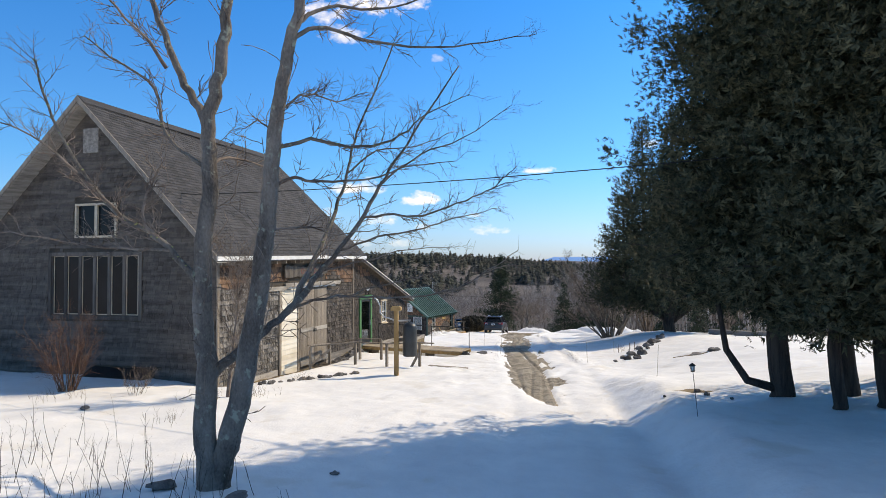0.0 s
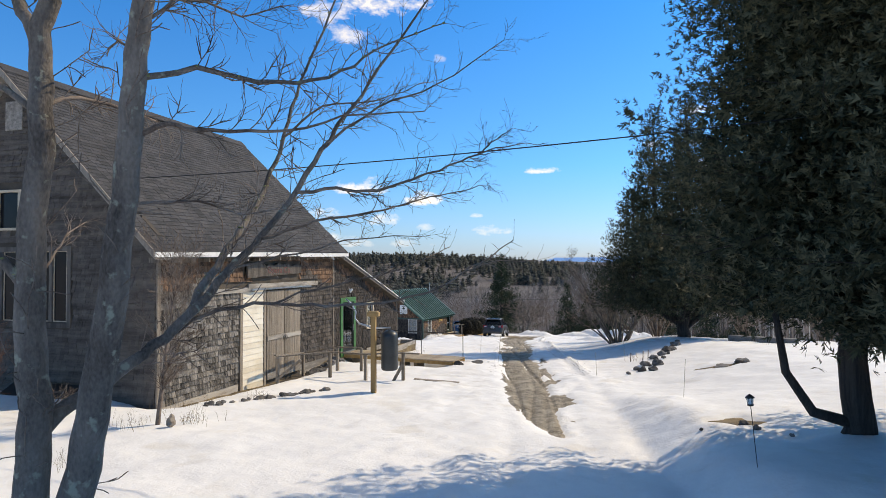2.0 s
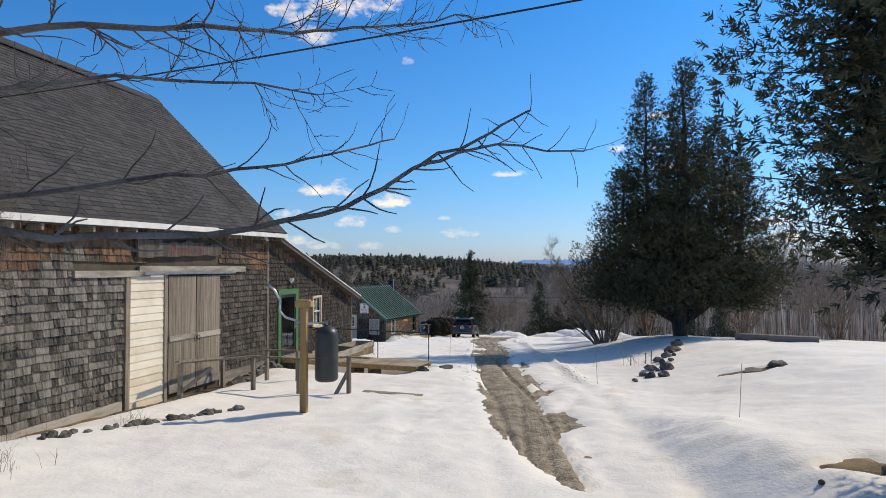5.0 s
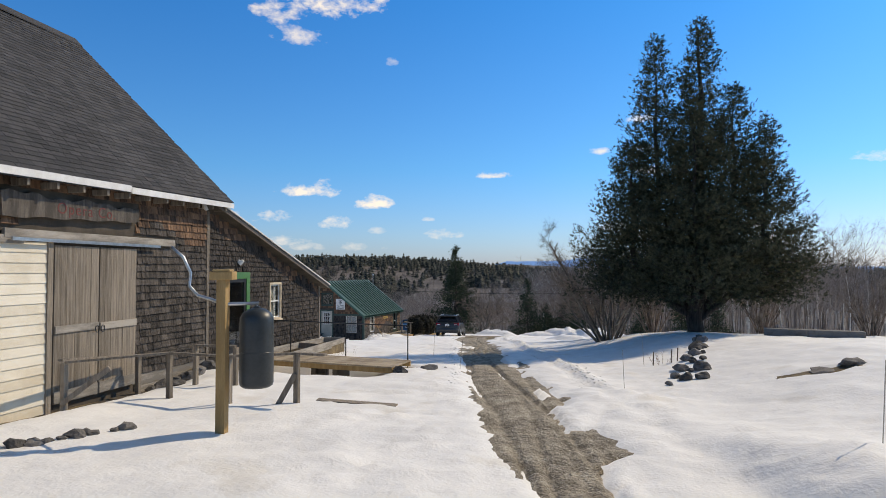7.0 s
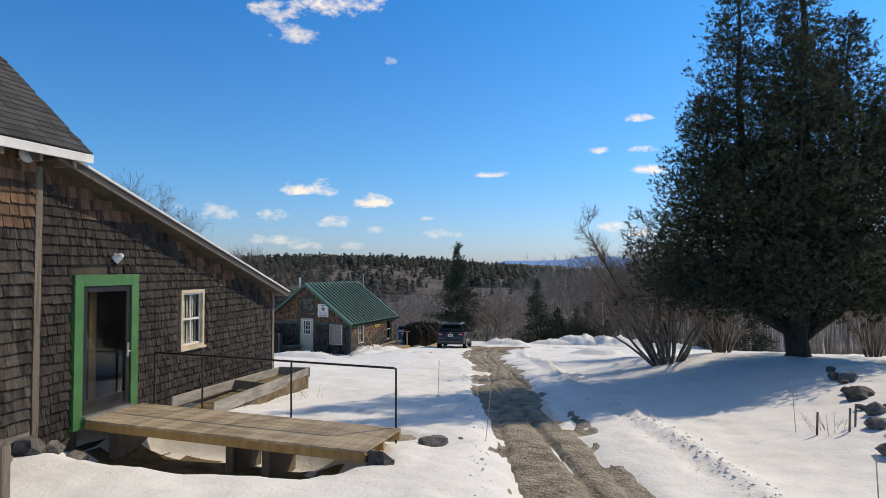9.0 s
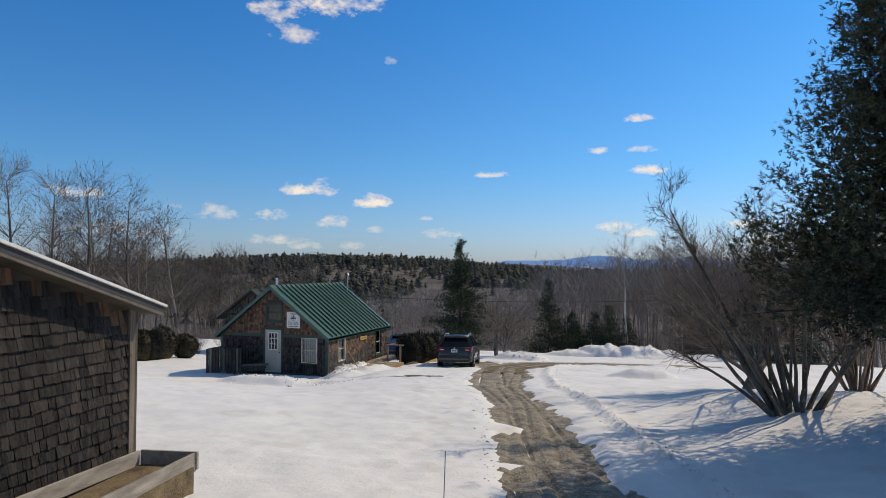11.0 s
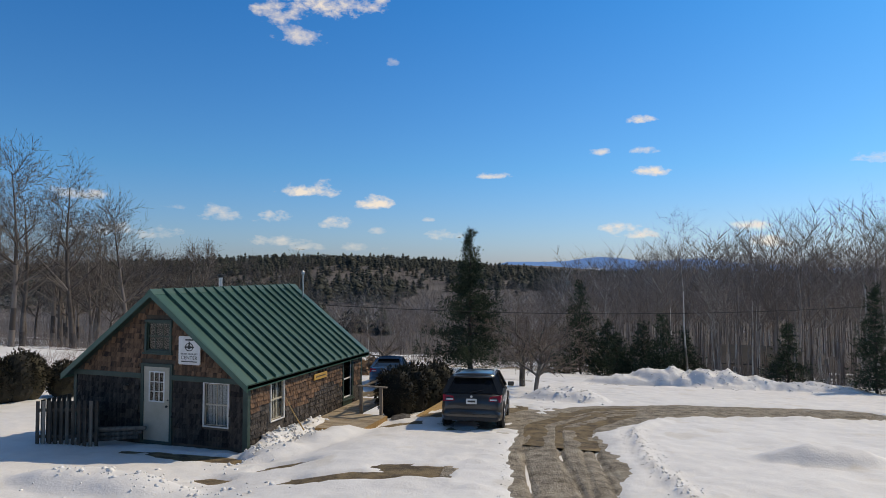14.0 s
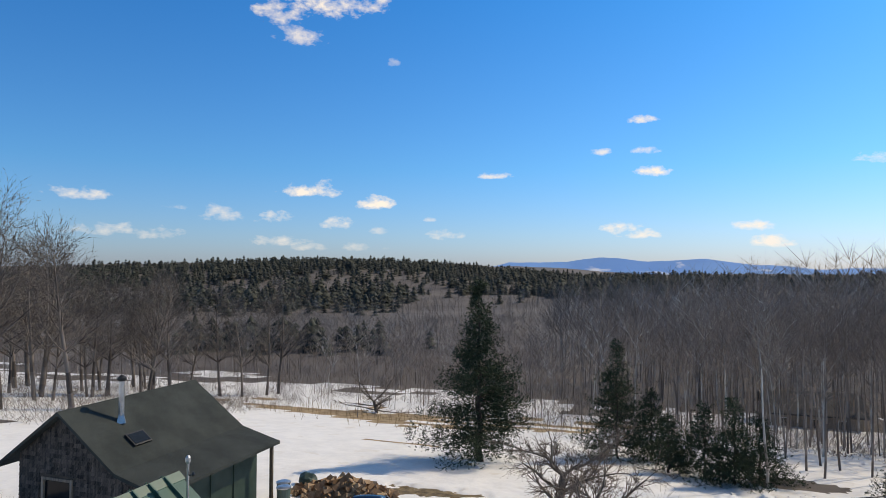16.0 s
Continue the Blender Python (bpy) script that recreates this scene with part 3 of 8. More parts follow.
tagged(new("road", me), "gravel drive with wheel ruts between melting snow edges", "road", kind="structure")
for px, py, ra, rb, r in PATCHES:
    n = 14
    U, V = np.meshgrid(np.linspace(-1.5, 1.5, n) * ra, np.linspace(-1.5, 1.5, n) * rb)
    X, Y = px + U * math.cos(r) - V * math.sin(r), py + U * math.sin(r) + V * math.cos(r)
    Z = base_height(X, Y) - 0.02 + (fbm(X * 3, Y * 3, 3, 71) - 0.5) * 0.03
    Z = Z - 0.35 * smooth(0.04, 0.4, -bare(X.ravel(), Y.ravel()).reshape(X.shape))
    idx = np.arange(n * n).reshape(n, n)
    q = np.stack([idx[:-1, :-1], idx[:-1, 1:], idx[1:, 1:], idx[1:, :-1]], -1).reshape(-1, 4)
    tagged(new("ground_patch", np_mesh("ground_patch", np.stack([X.ravel(), Y.ravel(), Z.ravel()], -1), q, M_EARTH, True)), "brown grass and earth bared by melting snow", "ground", kind="structure")


# ---- building helpers ----
def clip(poly, a, b, c):
    """The part of a convex polygon with a*u + b*z <= c."""
    out = []
    for p, q in zip(poly, poly[1:] + poly[:1]):
        dp, dq = a * p[0] + b * p[1] - c, a * q[0] + b * q[1] - c
        if dp <= 0:
            out.append(p)
        if (dp < 0 < dq) or (dq < 0 < dp):
            t = dp / (dp - dq)
            out.append((p[0] + t * (q[0] - p[0]), p[1] + t * (q[1] - p[1])))
    return out


def wall_mesh(axis, at0, at1, u0, u1, z0, z1, holes=(), planes=()):
    """A wall with openings, cut to its roofline, as one joined slab."""
    put = {"x": lambda p, t: (t, p[0], p[1]), "y": lambda p, t: (p[0], t, p[1])}[axis]
    us = sorted({u0, u1, *[h[0] for h in holes], *[h[1] for h in holes]})
    zs = sorted({z0, z1, *[h[2] for h in holes], *[h[3] for h in holes]})
    bm = bmesh.new()
    for a, b in zip(us, us[1:]):
        for c, d in zip(zs, zs[1:]):
            if any(h[0] < (a + b) / 2 < h[1] and h[2] < (c + d) / 2 < h[3] for h in holes):
                continue
            poly = [(a, c), (b, c), (b, d), (a, d)]
            for pl in planes:
                poly = clip(poly, *pl) if len(poly) > 2 else poly
            if len(poly) > 2:
                bm.faces.new([bm.verts.new(put(p, at0)) for p in poly])
    bmesh.ops.remove_doubles(bm, verts=bm.verts, dist=1e-4)
    got = bmesh.ops.extrude_face_region(bm, geom=list(bm.faces))
    moved = [g for g in got["geom"] if isinstance(g, bmesh.types.BMVert)]
    bmesh.ops.translate(bm, verts=moved, vec=Vector((at1 - at0, 0, 0)) if axis == "x" else Vector((0, at1 - at0, 0)))
    mb = MB().add([v.co for v in bm.verts], [])
    bm.verts.index_update()
    mb.f = [tuple(v.index for v in f.verts) for f in bm.faces]
    bm.free()
    return mb


def shingle_list(rng, u0, u1, z0, z1, holes=(), planes=(), rise=0.15, width=0.15):
    """Shingles as (u, z, width, height, lift), course by course."""
    out, z, row = [], z0, 0
    while z < z1:
        u = u0 - rng.random() * width
        while u < u1:
            w = width * (0.6 + 0.9 * rng.random())
            a, b = max(u, u0), min(u + w - 0.006, u1)
            mid = (a + b) / 2
            zz = z + rng.gauss(0, 0.006) + 0.01 * math.sin(mid * 1.3 + row)
            if b - a > 0.03 and not any(h[0] - 0.01 < mid < h[1] + 0.01 and h[2] - rise * 0.7 < zz < h[3] for h in holes) and all(p[0] * mid + p[1] * (zz + rise) <= p[2] for p in planes):
                out.append((a, zz, b - a, rise * 1.25, rng.random()))
            u += w
        z += rise
        row += 1
    return out


def shingle_mesh(items, put):
    v, f = [], []
    box = [(0, 1, 3, 2), (4, 6, 7, 5), (0, 4, 5, 1), (2, 3, 7, 6), (0, 2, 6, 4), (1, 5, 7, 3)]
    for u, z, w, h, k in items:
        o = len(v)
        t0, t1, s = 0.042 + 0.014 * k * k, 0.003, (k - 0.5) * 0.02
        for uu, zz, tt in ((u, z, t0), (u + w, z + s, t0 * (0.8 + 0.3 * k))):
            v += [put(uu, 0.0, zz), put(uu, tt, zz)]
        for uu, zz, tt in ((u, z + h, t1), (u + w, z + h, t1)):
            v += [put(uu, 0.0, zz), put(uu, tt, zz)]
        f += [tuple(i + o for i in q) for q in box]
    return v, f


def shingles(name, items, put, mat, parent, label=""):
    v, f = shingle_mesh(items, put)
    return tagged(part(name, MB().add(v, f), mat, parent, label), kind="stuff")


def frame_boxes(mb, axis, at0, at1, u0, u1, z0, z1, w, sill=0.0):
    def bx(a, b, c, d):
        mb.prism([(a, c), (b, c), (b, d), (a, d)], axis, at0, at1)
    bx(u0, u0 + w, z0, z1)
    bx(u1 - w, u1, z0, z1)
    bx(u0 + w, u1 - w, z1 - w, z1)
    bx(u0 + w, u1 - w, z0, z0 + w)
    return mb


def window(parent, axis, out, at, u0, u1, z0, z1, trim, sash, cols=2, rows=2, casing=0.07, curtain=False, glassy=None, sill=True, name="window"):
    """A window in a wall: casing proud of the wall by 3 cm, sash bars and panes behind. out: +1 or -1 along the wall's normal axis."""
    s = out
    w = part(name, frame_boxes(MB(), axis, at - 0.06 * s, at + 0.045 * s, u0, u1, z0, z1, casing), trim, parent, bevel=0.004)
    if sill:
        part("sill", MB().prism([(u0 - 0.04, z0 - 0.035), (u1 + 0.04, z0 - 0.035), (u1 + 0.04, z0 + 0.012), (u0 - 0.04, z0 + 0.012)], axis, at - 0.02 * s, at + 0.08 * s), trim, w, bevel=0.004)
    a, b, c, d = u0 + casing, u1 - casing, z0 + casing, z1 - casing
    sb = frame_boxes(MB(), axis, at - 0.045 * s, at - 0.01 * s, a, b, c, d, 0.035)
    for i in range(1, cols):
        u = a + (b - a) * i / cols
        sb.prism([(u - .012, c + .035), (u + .012, c + .035), (u + .012, d - .035), (u - .012, d - .035)], axis, at - 0.04 * s, at - 0.015 * s)
    for j in range(1, rows):
        z, h = c + (d - c) * j / rows, 0.022 if 2 * j == rows else 0.012
        sb.prism([(a + .035, z - h), (b - .035, z - h), (b - .035, z + h), (a + .035, z + h)], axis, at - 0.042 * s, at - 0.013 * s)
    part("sash", sb, sash, w)
    g = part("pane", MB().prism([(a, c), (b, c), (b, d), (a, d)], axis, at - 0.031 * s, at - 0.027 * s), glassy or M_GLASS, w)
    g.visible_shadow = False
    if curtain:
        cb = MB()
        n = 14
        for i in range(n):
            ua, ub = a + (b - a) * i / n, a + (b - a) * (i + 1) / n
            cb.prism([(ua, c), (ub, c), (ub, d), (ua, d)], axis, at - (0.10 + 0.02 * (i % 2)) * s, at - (0.095 + 0.02 * (i % 2)) * s)
        part("curtain", cb, M_WHITE, w, "white gathered curtain")
    return w


rng = random.Random(11)

# ---- barn and its lean-to ----
BARN = pose(-16.6, 28.8, 0.0, 0, 0, 7.4)
barn = thing("barn", "old barn with weathered brown wood shingles and steep grey asphalt roof", "barn", BARN)
SLOPE = (9.45 - 4.55) / 5.1
roof_at = lambda x: 9.45 - abs(x + 4.7) * SLOPE
rake = [(SLOPE, 1, 9.45 - 0.16 + SLOPE * -4.7), (-SLOPE, 1, 9.45 - 0.16 + SLOPE * 4.7)]
BANK, UPPER = (-6.25, -2.8, 2.5, 4.4), (-5.3, -3.66, 4.98, 6.1)
part("front_wall", wall_mesh("y", -10.3, -10.15, -9.4, 0.0, -0.6, 9.5, [BANK, UPPER], rake), M_SHEATH, barn)
part("road_wall", wall_mesh("x", -0.15, 0.0, -10.15, 0.0, -0.6, 4.75), M_SHEATH, barn)
part("rear_wall", wall_mesh("y", -0.15, 0.0, -9.4, -0.15, -0.6, 9.5, (), rake), M_SHEATH, barn)
part("far_wall", wall_mesh("x", -9.4, -9.25, -10.15, -0.15, -0.6, 4.75), M_SHEATH, barn)
part("floor_boards", MB().box(-9.25, -0.15, -10.15, -0.15, 0.1, 0.2), M_SHEATH, barn)
part("loft_floor", MB().box(-9.25, -0.15, -10.15, -0.15, 4.55, 4.65), M_SHEATH, barn)

put_road = lambda u, t, z: (0.001 + t, u, z)
put_front = lambda u, t, z: (u, -10.301 - t, z)
DOORS = (-6.7, -2.9, -0.3, 3.42)
BOARDS = [DOORS, (-8.25, -1.5, 3.17, 3.42), (-6.5, -2.85, 3.6, 4.1)]
barn_sh = shingle_list(rng, -10.28, -0.08, 0.36, 4.4, BOARDS, (), 0.165, 0.16)
near_sh = [s for s in barn_sh if s[0] > -2.2 and s[1] < 3.1]
hi_sh = [s for s in barn_sh if s[1] >= 3.45 + 0.25 * math.sin(s[0] * 2.1)]
near_ids = set(map(id, near_sh))
hi_ids = set(map(id, hi_sh))
low_sh = [s for s in barn_sh if id(s) not in near_ids and id(s) not in hi_ids]
shingles("shingles_road_wall", [s for s in low_sh if s[0] > -6.6], put_road, M_SHINGLE, barn)
shingles("shingles_silvered", [s for s in low_sh if s[0] <= -6.6], put_road, M_SHINGLE_GREY, barn, "silver-grey weathered shingles")
shingles("shingles_under_eave", [s for s in hi_sh if id(s) not in near_ids], put_road, M_SHINGLE_WARM, barn, "orange-brown sheltered shingles under the eave")
shingles("shingles_front", shingle_list(rng, -9.38, -0.02, 0.3, 9.3, [(BANK[0] - .12, BANK[1] + .12, BANK[2] - .25, BANK[3] + .12), (UPPER[0] - .08, UPPER[1] + .08, UPPER[2] - .08, UPPER[3] + .08), (-4.6, -2.2, -.4, .8)], rake, 0.15, 0.13), put_front, M_SHINGLE_FRONT, barn)

# skirt boards, corner boards
for a, b, c, d in ((-10.28, -6.75, -0.5, 0.08), (-10.28, -6.75, 0.085, 0.36), (-2.85, -0.1, -0.5, 0.1), (-2.85, -0.1, 0.105, 0.36)):
    part("skirt_board", MB().box(0.0, 0.03, a, b, c, d), M_GREYBOARD, barn, "weathered grey skirt board", bevel=0.004)
part("corner_board", MB().box(0.0, 0.045, -10.34, -10.22, -0.2, 4.35), M_GREYWOOD, barn, bevel=0.004)
part("corner_board", MB().box(0.0, 0.05, -0.09, 0.03, -0.1, 4.25), M_GREYWOOD, barn, bevel=0.004)

# roof
sag = lambda y: 0.22 * min(1.0, max(0.0, -y / 10.0))
rf = MB()
ys = np.linspace(-10.9, 0.58, 15)
rows = []
for k, y in enumerate(ys):
    e, r = 0.42, 9.45 - 0.06 * math.sin((y + 10.9) / 11.48 * math.pi)
    rows.append([(e, y, roof_at(e) - sag(y) - .035), (-4.7, y, r - .035), (-9.82, y, roof_at(-9.82)), (-9.82, y, roof_at(-9.82) - .14), (-4.7, y, r - .15), (e, y, roof_at(e) - sag(y) - .14)])
verts = [p for r in rows for p in r]
faces = [(i * 6 + j, i * 6 + (j + 1) % 6, (i + 1) * 6 + (j + 1) % 6, (i + 1) * 6 + j) for i in range(len(ys) - 1) for j in range(6)] + [tuple(range(6)), tuple(range(len(verts) - 1, len(verts) - 7, -1))]
part("roof", MB().add(verts, faces), M_ROOF, barn, "grey asphalt shingle roof")
# strip shingles on the road slope
length = math.hypot(5.12, 9.45 - roof_at(.42))
tabs = MB()
nrm = Vector((9.45 - roof_at(.42), 0, 5.12)).normalized()
for c in range(int(length / 0.15)):
    s = c * 0.15
    y = -10.9 - 0.3 * rng.random()
    while y < 0.58:
        w = 0.32
        a, b = max(y, -10.91), min(y + w - 0.012, 0.585)
        if b - a > 0.05:
            pts = []
            for yy in (a, b):
                for ss, tt in ((s, 0.012 + 0.008 * rng.random()), (s + 0.16, 0.004)):
                    f = min(ss / length, 1.0)
                    x = 0.425 + (-4.7 - 0.425) * f
                    z = (roof_at(.42) - sag(yy)) * (1 - f) + (9.45 - 0.06 * math.sin((yy + 10.9) / 11.48 * math.pi)) * f
                    pts += [Vector((x, yy, z - 0.002)), Vector((x, yy, z)) + nrm * tt]
            tabs.add(pts, [(0, 1, 3, 2), (4, 6, 7, 5), (0, 4, 5, 1), (2, 3, 7, 6), (1, 5, 7, 3)])
        y += w
tagged(part("roof_shingles", tabs, M_ROOF, barn, fix=False), kind="stuff")
part("ridge_cap", MB().prism([(-4.95, 9.26), (-4.7, 9.50), (-4.45, 9.26), (-4.45, 9.23), (-4.7, 9.45), (-4.95, 9.23)], "y", -10.9, 0.58), M_ROOF, barn)
# soffits and rake boards at the front
for sx in (1, -1):
    x1 = 0.42 if sx > 0 else -9.82
    zz = roof_at(x1) - (0.2 if sx > 0 else 0)
    part("rake_board", MB().add([(-4.7, -10.93, 9.30), (-4.7, -10.93, 9.47), (x1, -10.93, zz + 0.02), (x1, -10.93, zz - .15), (-4.7, -10.895, 9.30), (-4.7, -10.895, 9.47), (x1, -10.895, zz + 0.02), (x1, -10.895, zz - .15)], [(0, 1, 2, 3), (7, 6, 5, 4), (0, 4, 5, 1), (1, 5, 6, 2), (2, 6, 7, 3), (3, 7, 4, 0)]), M_GREYWOOD, barn)
    part("soffit", MB().add([(-4.7, -10.9, 9.28), (x1, -10.9, zz - .165), (x1, -10.3, zz - .165), (-4.7, -10.3, 9.28), (-4.7, -10.9, 9.255), (x1, -10.9, zz - .19), (x1, -10.3, zz - .19), (-4.7, -10.3, 9.255)], [(0, 1, 2, 3), (7, 6, 5, 4), (0, 4, 5, 1), (1, 5, 6, 2), (2, 6, 7, 3), (3, 7, 4, 0)]), M_GREYBOARD, barn, "light grey soffit boards")
# eave edge and rafter tails
for a, b in ((-10.9, -3.6), (-3.58, 0.58)):
    za, zb, dz = roof_at(.42) - sag(a), roof_at(.42) - sag(b), (0.03 if a > -5 else 0.0)
    part("eave_edge", MB().add([(x, y, z + o - dz) for y, z in ((a, za), (b, zb)) for x, o in ((0.40, -0.12), (0.445, -0.12), (0.45, 0.012), (0.40, 0.012))], [(0, 1, 2, 3), (7, 6, 5, 4), (0, 4, 5, 1), (1, 5, 6, 2), (2, 6, 7, 3), (3, 7, 4, 0)]), M_WHITE, barn, "chipped white eave trim")
for k in range(18):
    y = -10.6 + k * 0.64
    z = roof_at(.42) - sag(y)
    part("rafter_tail", MB().box(0.02, 0.38, y - 0.03, y + 0.03, z - 0.25, z - 0.13), M_GREYWOOD, barn)

# window bank in the gable: six tall lights
bank = part("window_bank", frame_boxes(MB(), "y", -10.36, -10.2, BANK[0] - .12, BANK[1] + .12, BANK[2] - .16, BANK[3] + .12, .13), M_DARKWOOD, barn, "row of six tall fixed windows in grey wood", bevel=0.005)
for i in range(6):
    w = (BANK[1] - BANK[0]) / 6
    a = BANK[0] + i * w
    part("post", MB().box(a - .055, a + .055, -10.34, -10.2, BANK[2], BANK[3]), M_DARKWOOD, bank)
    part("light_frame", frame_boxes(MB(), "y", -10.30, -10.25, a + .06, a + w - .06, BANK[2] + .0, BANK[3], .025), M_SASH, bank)
    g = part("pane", MB().prism([(a + .07, BANK[2] + .02), (a + w - .07, BANK[2] + .02), (a + w - .07, BANK[3] - .02), (a + .07, BANK[3] - .02)], "y", -10.28, -10.275), M_PANE, bank)
    g.visible_shadow = False
up = part("window", frame_boxes(MB(), "y", -10.37, -10.2, *UPPER, .07), M_SASH, barn, "pale tan double casement window", bevel=0.004)
part("mullion", MB().box(-4.53, -4.43, -10.35, -10.22, UPPER[2], UPPER[3]), M_SASH, up)
part("pane", MB().prism([(UPPER[0], UPPER[2]), (UPPER[1], UPPER[2]), (UPPER[1], UPPER[3]), (UPPER[0], UPPER[3])], "y", -10.27, -10.265), M_PANE, up).visible_shadow = False
part("vent_panel", MB().box(-5.0, -4.4, -10.36, -10.3, 7.75, 8.55), M_GREYBOARD, barn, "grey louvred vent panel", bevel=0.01)
part("hatch", MB().add([(-4.6, -11.1, -.2), (-2.3, -11.1, -.2), (-2.3, -10.3, -.2), (-4.6, -10.3, -.2), (-4.6, -11.05, .45), (-2.3, -11.05, .45), (-2.3, -10.3, .85), (-4.6, -10.3, .85)], [(0, 3, 2, 1), (4, 5, 6, 7), (0, 1, 5, 4), (1, 2, 6, 5), (2, 3, 7, 6), (3, 0, 4, 7)]), M_BLACK, barn, "dark metal cellar hatch", bevel=0.01)

# cream boarded panel, double doors, track board, sign
cp = part("clapboard_panel", MB().box(0.0, 0.02, -6.62, -5.28, 0.05, 3.18), M_CREAM, barn, "cream-painted clapboard panel")
for k in range(17):
    z = 0.06 + k * 0.184
    part("clapboard", MB().add([(0.02, -6.55, z), (0.048, -6.55, z), (0.028, -6.55, z + .19), (0.02, -6.55, z + .19), (0.02, -5.33, z), (0.048, -5.33, z), (0.028, -5.33, z + .19), (0.02, -5.33, z + .19)], [(0, 1, 2, 3), (7, 6, 5, 4), (0, 4, 5, 1), (1, 5, 6, 2), (2, 6, 7, 3), (3, 7, 4, 0)]), M_CREAM, cp)
part("jamb_board", MB().box(0.0, 0.07, -6.70, -6.56, -0.1, 3.2), M_GREYWOOD, barn, bevel=0.004)
part("jamb_board", MB().box(0.0, 0.07, -5.34, -5.22, -0.05, 3.2), M_GREYWOOD, barn, bevel=0.004)
for k, (a, b) in enumerate(((-5.2, -4.07), (-4.04, -2.93))):
    dr = part("door", MB().box(0.03, 0.06, a, b, 0.2, 3.15), M_GREYWOOD, barn, "grey vertical-board barn door")
    y = a
    while y < b - 0.05:
        w = min(0.14 + 0.08 * rng.random(), b - y)
        part("plank", MB().box(0.061, 0.082 + 0.006 * rng.random(), y, y + w - 0.005, 0.18 + 0.03 * rng.random(), 3.15), M_GREYWOOD, dr)
        y += w
    part("crossbar", MB().box(0.083, 0.115, a + 0.01, b - 0.01, 1.50 - .02 * k, 1.64 - .02 * k), M_GREYBOARD, dr, "pale grey cross bar")
    part("kickboard", MB().box(0.083, 0.105, a + 0.01, b - 0.01, 0.2, 0.42), M_GREYBOARD, dr)
    part("ring_pull", MB().tube([(0.125, (-4.14 if k == 0 else -3.98) + .05 * math.cos(t), 1.5 + .07 * math.sin(t)) for t in np.linspace(0, 6.283, 13)], 0.008, 5), M_BLACK, dr)
part("track_board", MB().box(0.0, 0.09, -8.22, -5.9, 3.15, 3.30), M_GREYBOARD, barn, bevel=0.006)
part("track_board", MB().box(0.03, 0.10, -6.3, -1.55, 3.25, 3.41), M_GREYBOARD, barn, bevel=0.006)
part("door_track", MB().box(0.13, 0.16, -6.2, -2.2, 3.20, 3.26), M_STEEL, barn)

sb = MB()
n = 22
top = [(-6.42 + 3.5 * i / n, 4.03 + 0.035 * math.sin(i * 1.7) + 0.03 * math.sin(i * .6)) for i in range(n + 1)]
bot = [(-6.38 + 3.44 * i / n, 3.60 + 0.016 * math.sin(i * 1.1 + 2) + 0.006 * i) for i in range(n + 1)][::-1]
slab = thing("sign_board", "rough grey wooden slab sign with red painted lettering above barn doors", "sign", BARN)
part("slab", sb.prism(top + bot, "x", 0.06, 0.13), M_DARKWOOD, slab)
for a in (-6.0, -3.3):
    part("bracket", MB().box(0.02, 0.07, a, a + .1, 3.7, 3.95), M_BLACK, slab)


def lettering(text, size, m, mat, parent, depth=0.004, spread=1.0):
    """Raised letters, each one a part of its own."""
    c = bpy.data.curves.new("lettering", "FONT")
    c.body, c.size, c.extrude, c.align_x, c.align_y, c.space_character = text, size, depth, "CENTER", "CENTER", spread
    tmp = new("lettering_curve", c)
    me = bpy.data.meshes.new_from_object(tmp)
    bpy.data.objects.remove(tmp)
    bm = bmesh.new()
    bm.from_mesh(me)
    bm.faces.ensure_lookup_table()
    bpy.data.meshes.remove(me)
    left, islands = set(bm.faces), []
    while left:
        stack, got = [left.pop()], []
        while stack:
            f = stack.pop()
            got.append(f)
            for e in f.edges:
                for q in e.link_faces:
                    if q in left:
                        left.discard(q)
                        stack.append(q)
        xs = [v.co.x for f in got for v in f.verts]
        islands.append((min(xs), max(xs), got))
    islands.sort(key=lambda q: q[0])
    merged = []
    for lo, hi, got in islands:
        if merged and lo < merged[-1][1] - size * 0.02:
            merged[-1] = (merged[-1][0], max(hi, merged[-1][1]), merged[-1][2] + got)
        else:
            merged.append((lo, hi, got))
    for lo, hi, got in merged:
        mb, ids = MB(), {}
        for f in got:
            for v in f.verts:
                if v not in ids:
                    ids[v] = len(mb.v)
                    mb.v.append(tuple(v.co))
            mb.f.append(tuple(ids[v] for v in f.verts))
        part("letter", mb, mat, parent, m=m)
    bm.free()


M_RED = material("red_paint", (0.10, 0.022, 0.02), (0.17, 0.05, 0.045), 4.0, 0.8, bump=0.2)
lettering("Opera Co.", 0.30, Matrix.Translation((0.131, -4.45, 3.84)) @ Euler((radians(90), 0, radians(90))).to_matrix().to_4x4(), M_RED, slab, spread=1.2)

# lean-to
AS = 0.298
an_top = [(AS, 1, 4.36)]
GDOOR, AWIN = (0.86, 2.1, -0.2, 2.5), (3.62, 4.42, 1.08, 2.26)
leanto = thing("lean_to", "low shingled lean-to built against the barn with a sloping roof", "lean-to", BARN)
part("road_wall", wall_mesh("x", -0.17, -0.02, 0.03, 7.75, -0.5, 4.4, [GDOOR, AWIN], an_top), M_SHEATH, leanto)
part("end_wall", MB().box(-7.0, -0.02, 7.75, 7.9, -0.6, 2.05), M_SHEATH, leanto)
part("rear_wall", wall_mesh("x", -7.0, -6.85, 0.03, 7.75, -0.5, 4.4, (), an_top), M_SHEATH, leanto)
part("floor_boards", MB().box(-6.85, -0.17, 0.05, 7.75, 0.1, 0.27), M_SHEATH, leanto)
